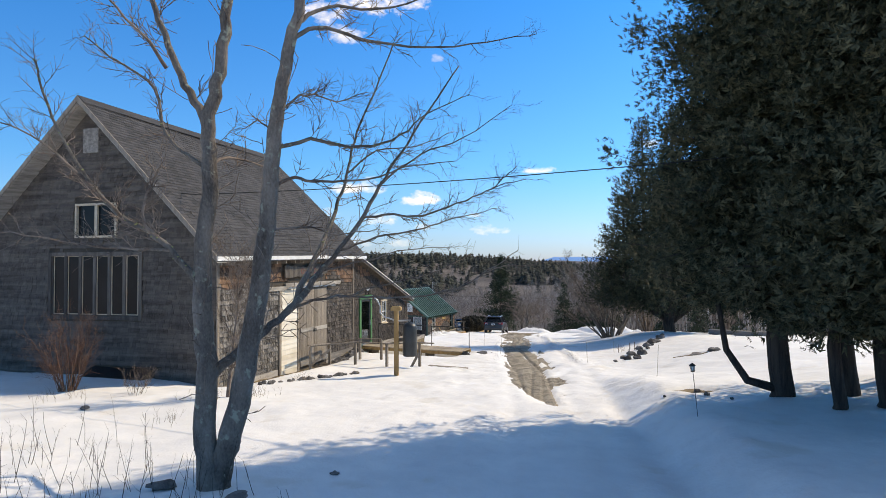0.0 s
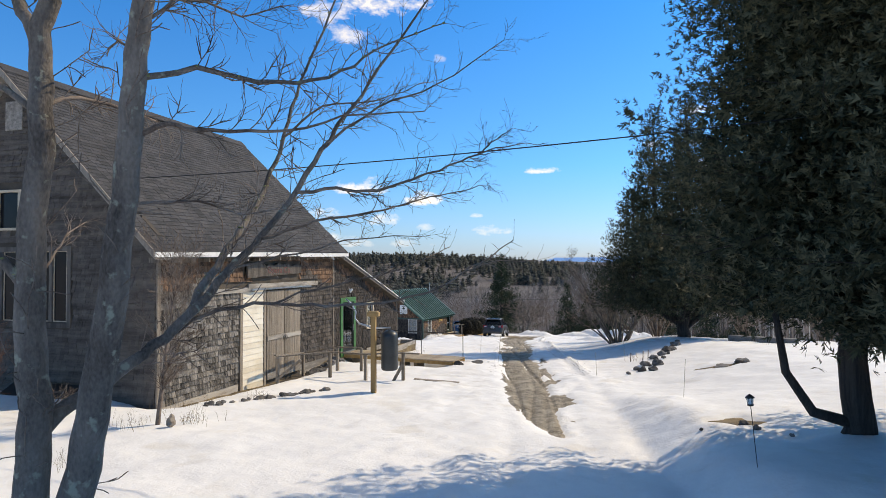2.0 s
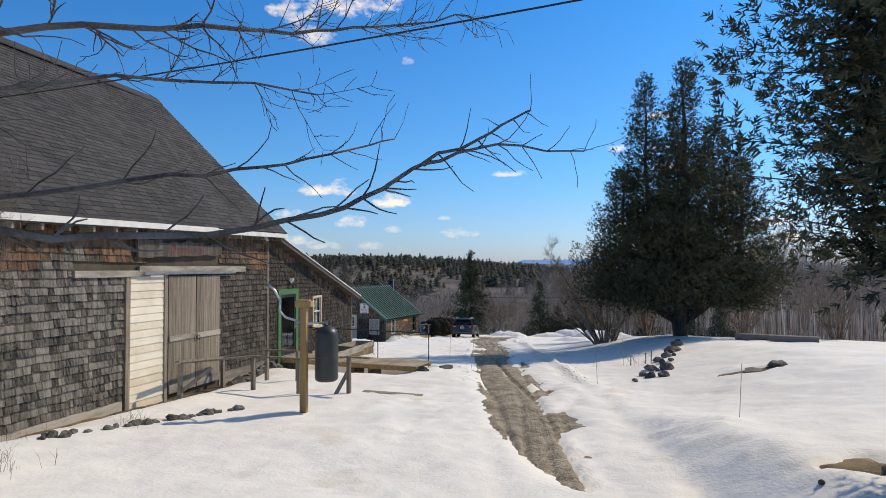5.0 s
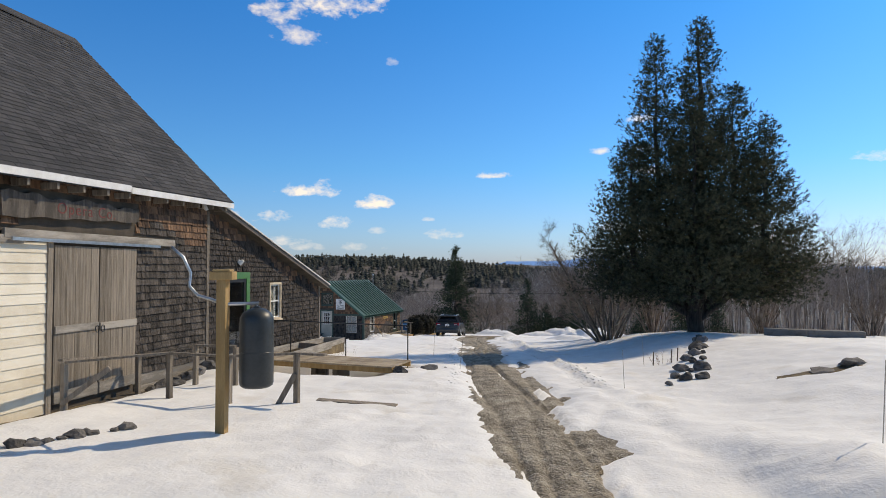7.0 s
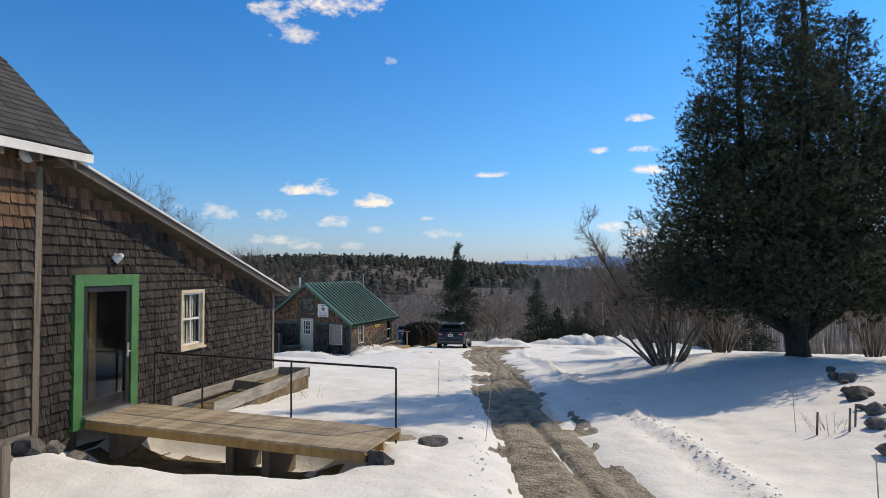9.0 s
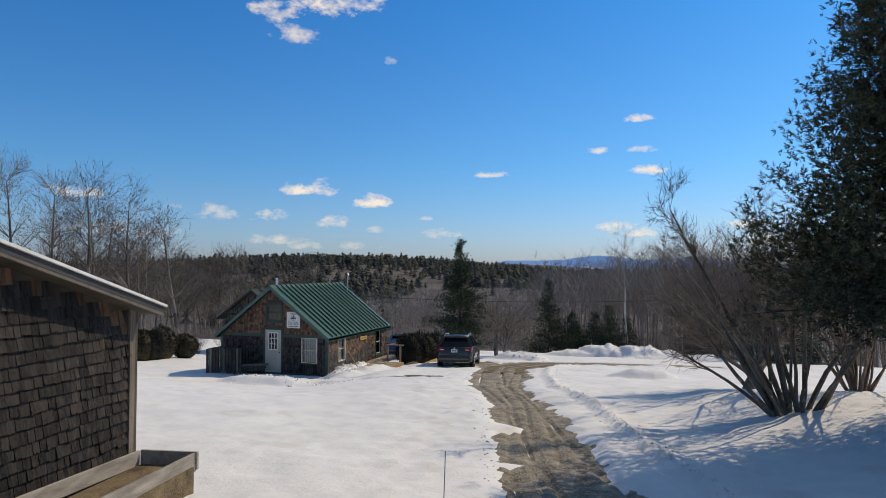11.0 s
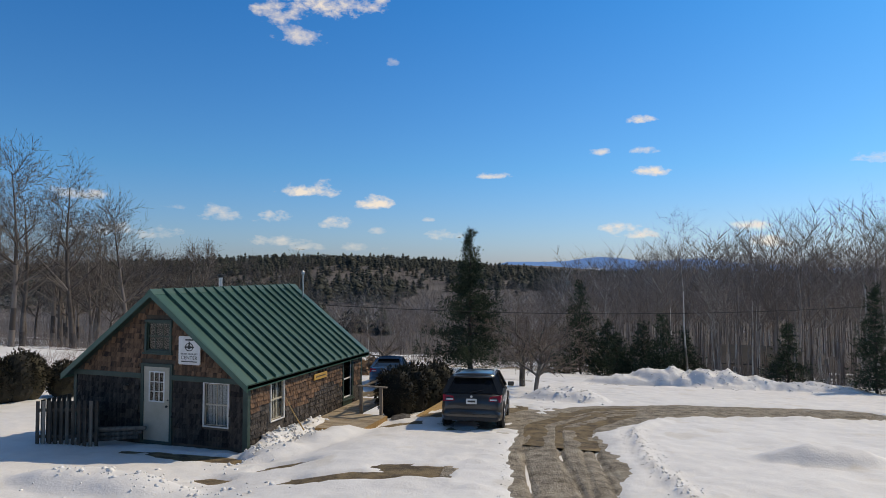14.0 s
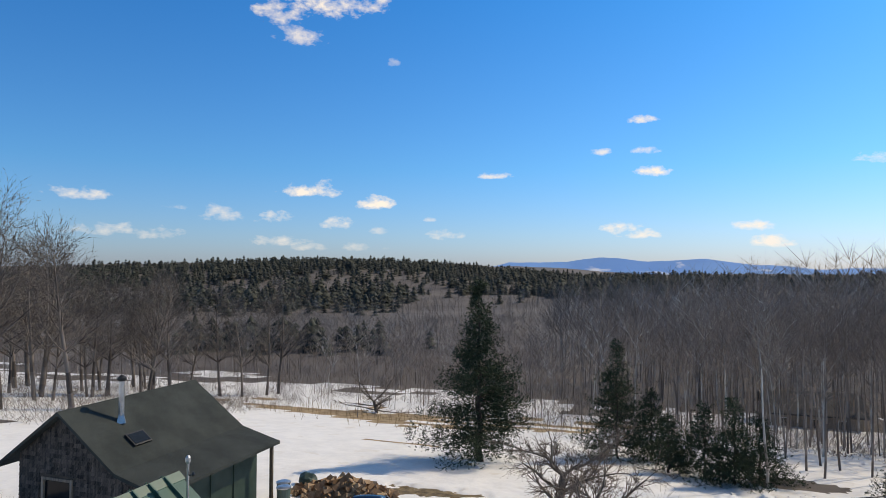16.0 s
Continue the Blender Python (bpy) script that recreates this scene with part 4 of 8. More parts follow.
part("roof", MB().add([(x, y, z + o) for x in (0.34, -7.2) for y, z in ((0.02, 4.50), (8.0, 2.12)) for o in (0, -.11)], [(0, 2, 6, 4), (1, 5, 7, 3), (0, 1, 3, 2), (4, 6, 7, 5), (0, 4, 5, 1), (2, 3, 7, 6)]), M_ROOF, leanto, "dark roof sloping down along the wall")
part("rake_edge", MB().add([(x, y, z + o) for x in (0.335, 0.375) for y, z in ((0.02, 4.50), (8.02, 2.115)) for o in (0.014, -.022)], [(0, 2, 6, 4), (1, 5, 7, 3), (0, 1, 3, 2), (4, 6, 7, 5), (0, 4, 5, 1), (2, 3, 7, 6)]), M_WHITE, leanto, "pale metal drip edge")
part("rake_board", MB().add([(x, y, z + o) for x in (0.30, 0.335) for y, z in ((0.02, 4.50), (7.99, 2.12)) for o in (-.022, -.15)], [(0, 2, 6, 4), (1, 5, 7, 3), (0, 1, 3, 2), (4, 6, 7, 5), (0, 4, 5, 1), (2, 3, 7, 6)]), M_DARKWOOD, leanto)
part("soffit", MB().add([(x, y, z + o) for x in (0.30, -0.02) for y, z in ((0.02, 4.50), (7.98, 2.125)) for o in (-.115, -.14)], [(0, 2, 6, 4), (1, 5, 7, 3), (0, 1, 3, 2), (4, 6, 7, 5), (0, 4, 5, 1), (2, 3, 7, 6)]), M_SHEATH, leanto)
put_an = lambda u, t, z: (-0.019 + t, u, z)
an_holes = [(0.70, 2.24, -0.3, 2.64), (AWIN[0] - .08, AWIN[1] + .08, AWIN[2] - .1, AWIN[3] + .06)]
an_sh = shingle_list(rng, 0.05, 7.68, 0.05, 4.3, an_holes, [(AS, 1, 4.34)], 0.152, 0.115)
warm = [s for s in an_sh if s[1] > 4.34 - AS * s[0] - 0.36 - 0.2 * math.sin(s[0] * 1.7)]
wid = set(map(id, warm))
near_an = [s for s in an_sh if s[0] < 2.9 and 0.2 < s[1] < 2.9 and id(s) not in wid][:140]
nid = set(map(id, near_an))
shingles("shingles_wall", [s for s in an_sh if id(s) not in wid and id(s) not in nid], put_an, M_SHINGLE_DARK, leanto)
shingles("shingles_under_rake", warm, put_an, M_SHINGLE_WARM, leanto, "orange-brown sheltered shingles under the roof edge")
part("corner_board", MB().box(-0.02, 0.035, 7.67, 7.78, -0.5, 2.07), M_GREYWOOD, leanto, bevel=0.004)
door = part("door", frame_boxes(MB(), "x", -0.10, 0.055, 0.70, 2.24, 0.12, 2.62, 0.19), M_GREEN, leanto, "dark glazed storm door in a green painted casing", bevel=0.005)
part("storm_frame", frame_boxes(MB(), "x", -0.03, 0.03, 0.90, 2.04, 0.31, 2.43, 0.10), M_BLACK, door, "black metal storm door frame", bevel=0.004)
part("pane", MB().prism([(0.98, 0.4), (1.96, 0.4), (1.96, 2.35), (0.98, 2.35)], "x", -0.005, 0.0), M_GLASS, door).visible_shadow = False
part("kick_plate", MB().box(-0.02, 0.02, 0.98, 1.96, 0.40, 0.55), M_BLACK, door)
part("door_handle", MB().tube([(0.03, 1.98, 1.25), (0.085, 1.98, 1.25), (0.085, 1.90, 1.25)], 0.012, 6).box(0.03, 0.045, 1.955, 2.005, 1.15, 1.4), M_STEEL, door)
part("inner_post", MB().box(-0.5, -0.4, 1.55, 1.72, 0.3, 2.4), M_LUMBER, door)
part("threshold", MB().box(-0.02, 0.12, 0.9, 2.04, 0.27, 0.315), M_STEEL, door)
window(leanto, "x", 1, -0.02, AWIN[0] - .02, AWIN[1] + .02, AWIN[2] - .02, AWIN[3] + .02, M_SASH, M_WHITE, 2, 2, 0.07, curtain=True)


def spot_lamp(m, label, shade=M_WHITE):
    lt = thing("wall_lamp", label, "lamp", m)
    part("back_plate", MB().lathe([(0.05, 0), (0.05, 0.02)], sides=14, axis="x"), M_STEEL, lt)
    part("arm", MB().tube([(0.02, 0, 0), (0.09, 0, 0.03), (0.13, 0.03, 0.0)], 0.013, 6), M_STEEL, lt)
    part("shade", MB().lathe([(0.03, 0.0), (0.05, 0.03), (0.075, 0.12), (0.085, 0.16), (0.07, 0.16), (0.03, 0.05)], sides=16), shade, lt, m=pose(0.14, 0.03, 0.02, 125, 0, -70))
    return lt


spot_lamp(BARN @ pose(0.0, 1.65, 2.95), "white metal flood lamp on the shingled wall")
disc = thing("wall_lamp", "round white lamp under the barn eave", "lamp", BARN @ pose(0.0, -0.45, 4.28))
part("stem", MB().tube([(0, 0, 0), (0.16, 0, 0.02)], 0.015, 6), M_STEEL, disc)
part("shade", MB().lathe([(0.03, 0.0), (0.10, 0.05), (0.11, 0.09), (0.02, 0.10)], sides=18, axis="x"), M_WHITE, disc, m=pose(0.14, 0, 0.02, 0, -25, 0))

# ---- cabin ----
CAB = pose(-27.8, 55.55, -2.3)
cabin = thing("cabin", "small shingled cabin with green standing-seam metal roof", "cabin", CAB)
HW, RZ_, EZ = 2.94, 4.12, 1.78
CS = (RZ_ - EZ) / 3.07
crake = [(CS, 1, RZ_ - .07), (-CS, 1, RZ_ - .07)]
F_DOOR, F_WIN, F_UP = (-0.42, 0.45, 0.0, 2.06), (1.62, 2.34, 0.6, 1.68), (-0.36, 0.46, 2.48, 3.29)
S_WIN, S_DOOR = (1.04, 1.66, 0.56, 1.66), (5.3, 5.95, 0.35, 1.66)
part("front_wall", wall_mesh("y", 0.0, 0.13, -HW, HW, -0.3, 4.2, [F_DOOR, F_WIN, F_UP], crake), M_SHEATH, cabin)
part("rear_wall", wall_mesh("y", 6.57, 6.7, -HW, HW, -0.8, 4.2, (), crake), M_SHEATH, cabin)
part("side_wall", wall_mesh("x", HW - .13, HW, 0.13, 6.57, -0.8, 1.84, [S_WIN, S_DOOR]), M_SHEATH, cabin)
part("side_wall", wall_mesh("x", -HW, -HW + .13, 0.13, 6.57, -0.8, 1.84), M_SHEATH, cabin)
part("floor_boards", MB().box(-HW + .13, HW - .13, .13, 6.57, -0.1, 0.0), M_SHEATH, cabin)
put_cf = lambda u, t, z: (u, -0.001 - t, z)
put_cs = lambda u, t, z: (HW + 0.001 + t, u, z)
ch = [(-0.56, 0.58, -0.2, 2.16), (F_WIN[0] - .07, F_WIN[1] + .07, F_WIN[2] - .1, F_WIN[3] + .06), (F_UP[0] - .07, F_UP[1] + .07, F_UP[2] - .1, F_UP[3] + .06)]
shingles("shingles_lower", shingle_list(rng, -HW + .1, HW - .1, 0.05, 1.66, ch, crake, 0.135, 0.12), put_cf, M_SHINGLE_DARK, cabin, "dark weathered shingles")
shingles("shingles_gable", shingle_list(rng, -HW, HW, 1.86, 4.0, ch, [(CS, 1, RZ_ - .16), (-CS, 1, RZ_ - .16)], 0.135, 0.12), put_cf, M_SHINGLE_WARM, cabin, "orange-brown gable shingles")
side_holes = [(S_WIN[0] - .07, S_WIN[1] + .07, S_WIN[2] - .1, S_WIN[3] + .06), (S_DOOR[0] - .08, S_DOOR[1] + .08, S_DOOR[2] - .4, S_DOOR[3] + .06)]
# side shingles: reddish brown above a wavy line, darker below it
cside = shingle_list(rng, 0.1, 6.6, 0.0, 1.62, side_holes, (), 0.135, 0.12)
shingles("shingles_side", [q for q in cside if q[1] >= .8 + .2 * math.sin(q[0] * 1.9)], put_cs, M_SHINGLE_WARM, cabin, "reddish-brown upper side shingles")
shingles("shingles_side_foot", [q for q in cside if q[1] < .8 + .2 * math.sin(q[0] * 1.9)], put_cs, M_SHINGLE, cabin, "darker side shingles at the wall foot")
part("belt_trim", MB().box(-HW - .02, -0.5, -0.05, 0.0, 1.72, 1.86).box(.53, HW + .02, -0.05, 0.0, 1.72, 1.86), M_DKGREEN, cabin, bevel=0.004)
for sx in (-1, 1):
    part("corner_board", MB().box(sx * HW - (0.11 if sx > 0 else -.0) - .0, sx * HW + (0.0 if sx > 0 else .11), -0.045, 0.0, -0.2, 1.72), M_DKGREEN, cabin, bevel=0.004)
part("corner_board", MB().box(HW, HW + .04, -0.045, 0.08, -0.2, 1.72), M_DKGREEN, cabin, bevel=0.004)
part("corner_board", MB().box(HW, HW + .04, 6.6, 6.7, -0.6, 1.72), M_DKGREEN, cabin, bevel=0.004)

slope_l = math.hypot(3.12, 3.12 * CS)
ang = math.degrees(math.atan(CS))
for sx in (1, -1):
    rt = part("roof", MB().add([(0, y, RZ_ + o) for y in (-.28, 6.98) for o in (0, -.09)] + [(sx * 3.12, y, RZ_ - 3.12 * CS + o) for y in (-.28, 6.98) for o in (0, -.09)], [(0, 2, 6, 4), (1, 5, 7, 3), (0, 1, 3, 2), (4, 6, 7, 5), (0, 4, 5, 1), (2, 3, 7, 6)]), M_DKGREEN, cabin, "green standing-seam metal roof slope")
    pn = 17
    step = 7.26 / pn
    m0 = None
    for k in range(pn):
        y = -.28 + k * step
        pm = MB().add([(sx * .03, 0, 0.0), (sx * 3.13, 0, -3.10 * CS), (sx * 3.13, step, -3.10 * CS), (sx * .03, step, 0.0), (sx * .03, 0, 0.012), (sx * 3.13, 0, 0.012 - 3.10 * CS), (sx * 3.13, step, 0.012 - 3.10 * CS), (sx * .03, step, 0.012)],
                      [(0, 3, 2, 1), (4, 5, 6, 7), (0, 1, 5, 4), (1, 2, 6, 5), (2, 3, 7, 6), (3, 0, 4, 7)])
        if m0 is None:
            m0 = pm.mesh("panel", M_METALROOF)
            fix_normals(m0)
            ms = MB().add([(sx * .03, -.014, 0.01), (sx * 3.135, -.014, .01 - 3.105 * CS), (sx * 3.135, .014, .01 - 3.105 * CS), (sx * .03, .014, .01), (sx * .03, -.014, .10), (sx * 3.135, -.014, .10 - 3.105 * CS), (sx * 3.135, .014, .10 - 3.105 * CS), (sx * .03, .014, .10)],
                          [(0, 3, 2, 1), (4, 5, 6, 7), (0, 1, 5, 4), (1, 2, 6, 5), (2, 3, 7, 6), (3, 0, 4, 7)]).mesh("seam", M_METALROOF)
            fix_normals(ms)
        part("panel", m0, None, rt, m=Matrix.Translation((0, y, RZ_ + .002)))
        if k:
            part("seam", ms, None, rt, m=Matrix.Translation((0, y, RZ_ + .002)))
    part("rake_trim", MB().add([(sx * .0, y, RZ_ + o) for y in (-.31, -.27) for o in (.03, -.14)] + [(sx * 3.14, y, RZ_ - 3.14 * CS + o) for y in (-.31, -.27) for o in (.03, -.14)], [(0, 2, 6, 4), (1, 5, 7, 3), (0, 1, 3, 2), (4, 6, 7, 5), (0, 4, 5, 1), (2, 3, 7, 6)]), M_METALROOF, rt)
    part("eave_trim", MB().box(sx * 3.09 - .03, sx * 3.09 + .03, -.3, 7.0, RZ_ - 3.12 * CS - .12, RZ_ - 3.12 * CS - .01), M_METALROOF, rt)
part("ridge_cap", MB().prism([(-.16, RZ_ - .16 * CS + .05), (0, RZ_ + .075), (.16, RZ_ - .16 * CS + .05), (.16, RZ_ - .16 * CS + .03), (0, RZ_ + .05), (-.16, RZ_ - .16 * CS + .03)], "y", -.32, 7.02), M_METALROOF, cabin)

M_BEIGE = material("beige_paint", (0.40, 0.36, 0.28), (0.50, 0.455, 0.36), 2.0, 0.5, bump=0.08)
cd = part("door", frame_boxes(MB(), "y", -0.04, 0.08, -0.52, 0.55, -0.05, 2.14, 0.09), M_DKGREEN, cabin, "beige door with nine small panes in dark green casing", bevel=0.004)
part("door_leaf", wall_mesh("y", -0.012, 0.03, -0.43, 0.46, 0.04, 2.05, [(-0.22, 0.25, 1.12, 1.9)]), M_BEIGE, cd, bevel=0.003)
part("glazing_bars", frame_boxes(MB(), "y", -0.022, 0.0, -0.25, 0.28, 1.09, 1.93, 0.035).box(-.085, -.065, -.02, 0, 1.12, 1.9).box(.085, .105, -.02, 0, 1.12, 1.9).box(-.22, .25, -.02, 0, 1.37, 1.39).box(-.22, .25, -.02, 0, 1.63, 1.65), M_WHITE, cd)
part("pane", MB().prism([(-0.22, 1.12), (0.25, 1.12), (0.25, 1.9), (-0.22, 1.9)], "y", 0.006, 0.010), M_GLASS, cd).visible_shadow = False
part("door_knob", MB().lathe([(.012, 0), (.012, -.04), (.032, -.05), (.035, -.07), (.02, -.085)], (.40, -.012, 1.0), 12, "y").lathe([(.022, 0), (.022, -.02)], (.40, -.012, 1.16), 12, "y"), M_BLACK, cd)
window(cabin, "y", -1, 0.0, F_WIN[0] - .05, F_WIN[1] + .05, F_WIN[2] - .05, F_WIN[3] + .05, M_WHITE, M_BEIGE, 2, 2, 0.03, curtain=True, sill=False)
window(cabin, "y", -1, 0.0, F_UP[0] - .05, F_UP[1] + .05, F_UP[2] - .05, F_UP[3] + .05, M_DKGREEN, M_DKGREEN, 3, 2, 0.07)
window(cabin, "x", 1, HW, S_WIN[0] - .04, S_WIN[1] + .04, S_WIN[2] - .04, S_WIN[3] + .04, M_WHITE, M_BEIGE, 2, 2, 0.03, curtain=True, sill=False)
sd = window(cabin, "x", 1, HW, S_DOOR[0] - .06, S_DOOR[1] + .06, S_DOOR[2] - .06, S_DOOR[3] + .04, M_DKGREEN, M_WHITE, 1, 2, 0.07, name="glazed_door")
part("door_panel", MB().box(HW, HW + .03, S_DOOR[0] - .02, S_DOOR[1] + .02, -.05, .28), M_DKGREEN, sd)

# cabin sign
sign = thing("sign_board", "white sign with dark lettering and round emblem on cabin gable", "sign", CAB @ pose(1.14, -0.06, 2.55))
n = 8
corner = [(.31 * sx + .04 * sx * math.cos(a) * 1.0, .34 * sz + .04 * sz * math.sin(a)) for sx, sz, a0 in ((1, 1, 0), (-1, 1, 1), (-1, -1, 0), (1, -1, 1)) for a in ([math.pi / 2 * i / n for i in range(n + 1)] if a0 == 0 else [math.pi / 2 * (n - i) / n for i in range(n + 1)])]
part("panel", MB().prism(corner, "y", -0.02, 0.02), M_WHITE, sign)
upright = Euler((radians(90), 0, 0)).to_matrix().to_4x4()
lettering("MUSIC THERAPY", 0.075, Matrix.Translation((0, -.021, -.10)) @ upright, M_BLACK, sign, 0.002)
lettering("CENTER", 0.135, Matrix.Translation((0, -.021, -.2)) @ upright, M_BLACK, sign, 0.002, 1.1)
part("text_bar", MB().box(-.13, .13, -.023, -.02, .265, .305), M_BLACK, sign)
part("text_bar", MB().box(-.26, .26, -.023, -.02, -.31, -.285), M_BLACK, sign)
part("emblem", MB().tube([(.12 * math.cos(t), -.022, .09 + .10 * math.sin(t)) for t in np.linspace(0, 6.283, 25)], 0.012, 5).lathe([(.055, -.03), (.055, -.02)], (0, 0, .09), 14, "y").box(-.15, -.06, -.025, -.02, .07, .11).box(.06, .15, -.025, -.02, .07, .11).box(-.02, .02, -.025, -.02, .13, .24), M_BLACK, sign)
M_YELLOW = material("ochre_paint", (0.48, 0.27, 0.06), (0.62, 0.37, 0.10), 4.0, 0.6, bump=0.1)
ysign = thing("name_board", "small ochre wooden board with illegible lettering on cabin side", "sign", CAB @ pose(HW + 0.08, 3.65, 1.40))
part("board", MB().box(-.012, .012, -.40, .40, -.10, .09), M_YELLOW, ysign, bevel=0.01)
part("text_bar", MB().box(.012, .015, -.3, .3, -.02, .02), M_EARTH, ysign)
spot_lamp(CAB @ pose(-1.0, -0.02, 1.5, 0, 0, -90), "small dull grey porch lamp beside the cabin door", M_DARKWOOD)


# ---- trees ----
def seg_mesh(name, segs, mat, sides=3):
    """Tapered sticks: rows of x0 y0 z0 x1 y1 z1 r0 r1. sides 1: flat blades for far twigs."""
    if sides == 1:
        return blade_mesh(name, segs, mat)
    s = np.asarray(segs, float)
    p, q, r0, r1 = s[:, 0:3], s[:, 3:6], s[:, 6], s[:, 7]
    d = q - p
    d /= np.maximum(np.linalg.norm(d, axis=1), 1e-9)[:, None]
    ref = np.where(np.abs(d[:, 2:3]) < 0.9, np.array([[0, 0, 1.0]]), np.array([[1.0, 0, 0]]))
    a = np.cross(d, ref)
    a /= np.linalg.norm(a, axis=1)[:, None]
    b = np.cross(d, a)
    rings = []
    for c, r in ((p, r0), (q, r1)):
        for k in range(sides):
            t = 2 * math.pi * k / sides
            rings.append(c + (a * math.cos(t) + b * math.sin(t)) * r[:, None])
    v = np.stack(rings, 1).reshape(-1, 3)
    n = len(s)
    base = (np.arange(n) * 2 * sides)[:, None]
    f = np.concatenate([base + np.array([[k, (k + 1) % sides, sides + (k + 1) % sides, sides + k]]) for k in range(sides)], 0)
    return np_mesh(name, v, f, mat, sides > 4)


def blade_mesh(name, segs, mat):
    s = np.asarray(segs, float)
    p, q = s[:, 0:3], s[:, 3:6]
    d = q - p
    d /= np.maximum(np.linalg.norm(d, axis=1), 1e-9)[:, None]
    a = np.cross(d, np.random.RandomState(3).normal(size=d.shape) * np.array([0.4, 1.0, 0.3]))
    a /= np.maximum(np.linalg.norm(a, axis=1), 1e-9)[:, None]
    v = np.stack([p - a * s[:, 6:7], p + a * s[:, 6:7], q + a * s[:, 7:8], q - a * s[:, 7:8]], 1).reshape(-1, 3)
    thin = np.repeat(s[:, 6] < 0.03, 4).reshape(-1, 4)
    f = np.arange(len(v)).reshape(-1, 4)
    fat, fine = f[~thin[:, 0]], f[thin[:, 0]][:, :3]
    tris = np.concatenate([fine, fat[:, :3], fat[:, [0, 2, 3]]])
    return np_mesh(name, v, tris, mat)


def limb(out, p, d, length, r, rng, steps=5, wander=0.25, lift=0.05, end=0.25):
    """One wandering limb; returns its nodes as (point, direction, radius)."""
    p, d = Vector(p), Vector(d).normalized()
    nodes = []
    for i in range(steps):
        f0, f1 = 1 - (1 - end) * i / steps, 1 - (1 - end) * (i + 1) / steps
        d = (d + Vector((rng.gauss(0, wander), rng.gauss(0, wander), rng.gauss(0, wander) + lift)) * 0.5).normalized()
        q = p + d * (length / steps)
        out.append((*p, *q, r * f0, r * f1))
        nodes.append((q.copy(), d.copy(), r * f1))
        p = q
    return nodes


def twigs(out, nodes, rng, level, length, spread=0.9, count=(2, 3), lift=0.08, shrink=0.6, wander=0.3, rmin=0.003, steps=4):
    """Side shoots off every node, down through the levels."""
    if level == 0:
        return
    for p, d, r in nodes:
        for _ in range(rng.randint(*count)):
            side = Vector((rng.gauss(0, 1), rng.gauss(0, 1), rng.gauss(0, 1)))
            side = (side - d * side.dot(d)).normalized()
            nd = (d + side * (spread * (0.6 + 0.6 * rng.random()))).normalized()
            ln = length * (0.55 + 0.7 * rng.random())
            nn = limb(out, p, nd, ln, max(r * 0.62, rmin), rng, steps, wander, lift, 0.35)
            twigs(out, nn, rng, level - 1, length * shrink, spread, count, lift, shrink, wander, rmin, steps)


def bare_tree(rng, height, r, crown=0.35, limbs=14, levels=2, spread=0.9, rmin=0.01, lean=0.05, count=(1, 2)):
    """Sticks of a leafless tree standing at the origin."""
    out = []
    trunk = limb(out, (0, 0, -0.3), (rng.gauss(0, lean), rng.gauss(0, lean), 1), height, r, rng, 8, 0.08, 0.1, 0.12)
    for k in range(limbs):
        f = crown + (1 - crown) * (k + rng.random()) / limbs
        i = min(int(f * 8), 7)
        p, d, rr = trunk[i]
        a = rng.random() * 6.283
        up = 0.55 + 0.5 * f
        nn = limb(out, p, (math.cos(a), math.sin(a), up), height * 0.42 * (1.15 - f) * (0.7 + 0.6 * rng.random()), max(rr * 0.5, rmin), rng, 4, 0.2, 0.15, 0.3)
        twigs(out, nn, rng, levels - 1, height * 0.13, spread, count, 0.1, 0.6, 0.3, rmin * 0.7, 3)
    return np.array(out)


def place(segs, x, y, z, scale, turn):
    s = np.array(segs, float)
    c, n = math.cos(turn), math.sin(turn)
    for o in (0, 3):
        u, v = s[:, o].copy(), s[:, o + 1].copy()
        s[:, o], s[:, o + 1], s[:, o + 2] = x + scale * (c * u - n * v), y + scale * (n * u + c * v), z + scale * s[:, o + 2]
    s[:, 6:] *= scale
    return s


def spray_mesh(name, pos, out_dir, size, mat, rng_seed, blades=7, fan=1.0, width=0.16, droop=0.15):
    """Fans of narrow leaves: pos (n, 3), out_dir (n, 3) unit, size (n,)."""
    rs = np.random.RandomState(rng_seed)
    n = len(pos)
    rnd = rs.normal(size=(n, 3))
    side = np.cross(out_dir, rnd)
    side /= np.maximum(np.linalg.norm(side, axis=1), 1e-6)[:, None]
    up = np.cross(side, out_dir)
    vs = []
    for b in range(blades):
        along = b / (blades - 1)
        t = (1 if b % 2 else -1) * fan * (0.85 - 0.6 * along)
        d = out_dir * math.cos(t) + side * math.sin(t)
        d = d + rs.normal(size=(n, 3)) * 0.16
        d /= np.linalg.norm(d, axis=1)[:, None]
        w = np.cross(d, up)
        w /= np.maximum(np.linalg.norm(w, axis=1), 1e-6)[:, None]
        ln = size * (0.55 + 0.4 * rs.rand(n)) * (1 - 0.3 * along)
        root = pos + out_dir * (size * 0.8 * along)[:, None]
        tip = root + d * ln[:, None] - np.array([0, 0, 1.0]) * (ln * droop)[:, None]
        ww = w * (ln * width)[:, None]
        vs.append(np.stack([root + ww, tip, root - ww], 1))
    v = np.stack(vs, 1).reshape(-1, 3)
    f = np.arange(len(v)).reshape(-1, 3)
    return np_mesh(name, v, f, mat)


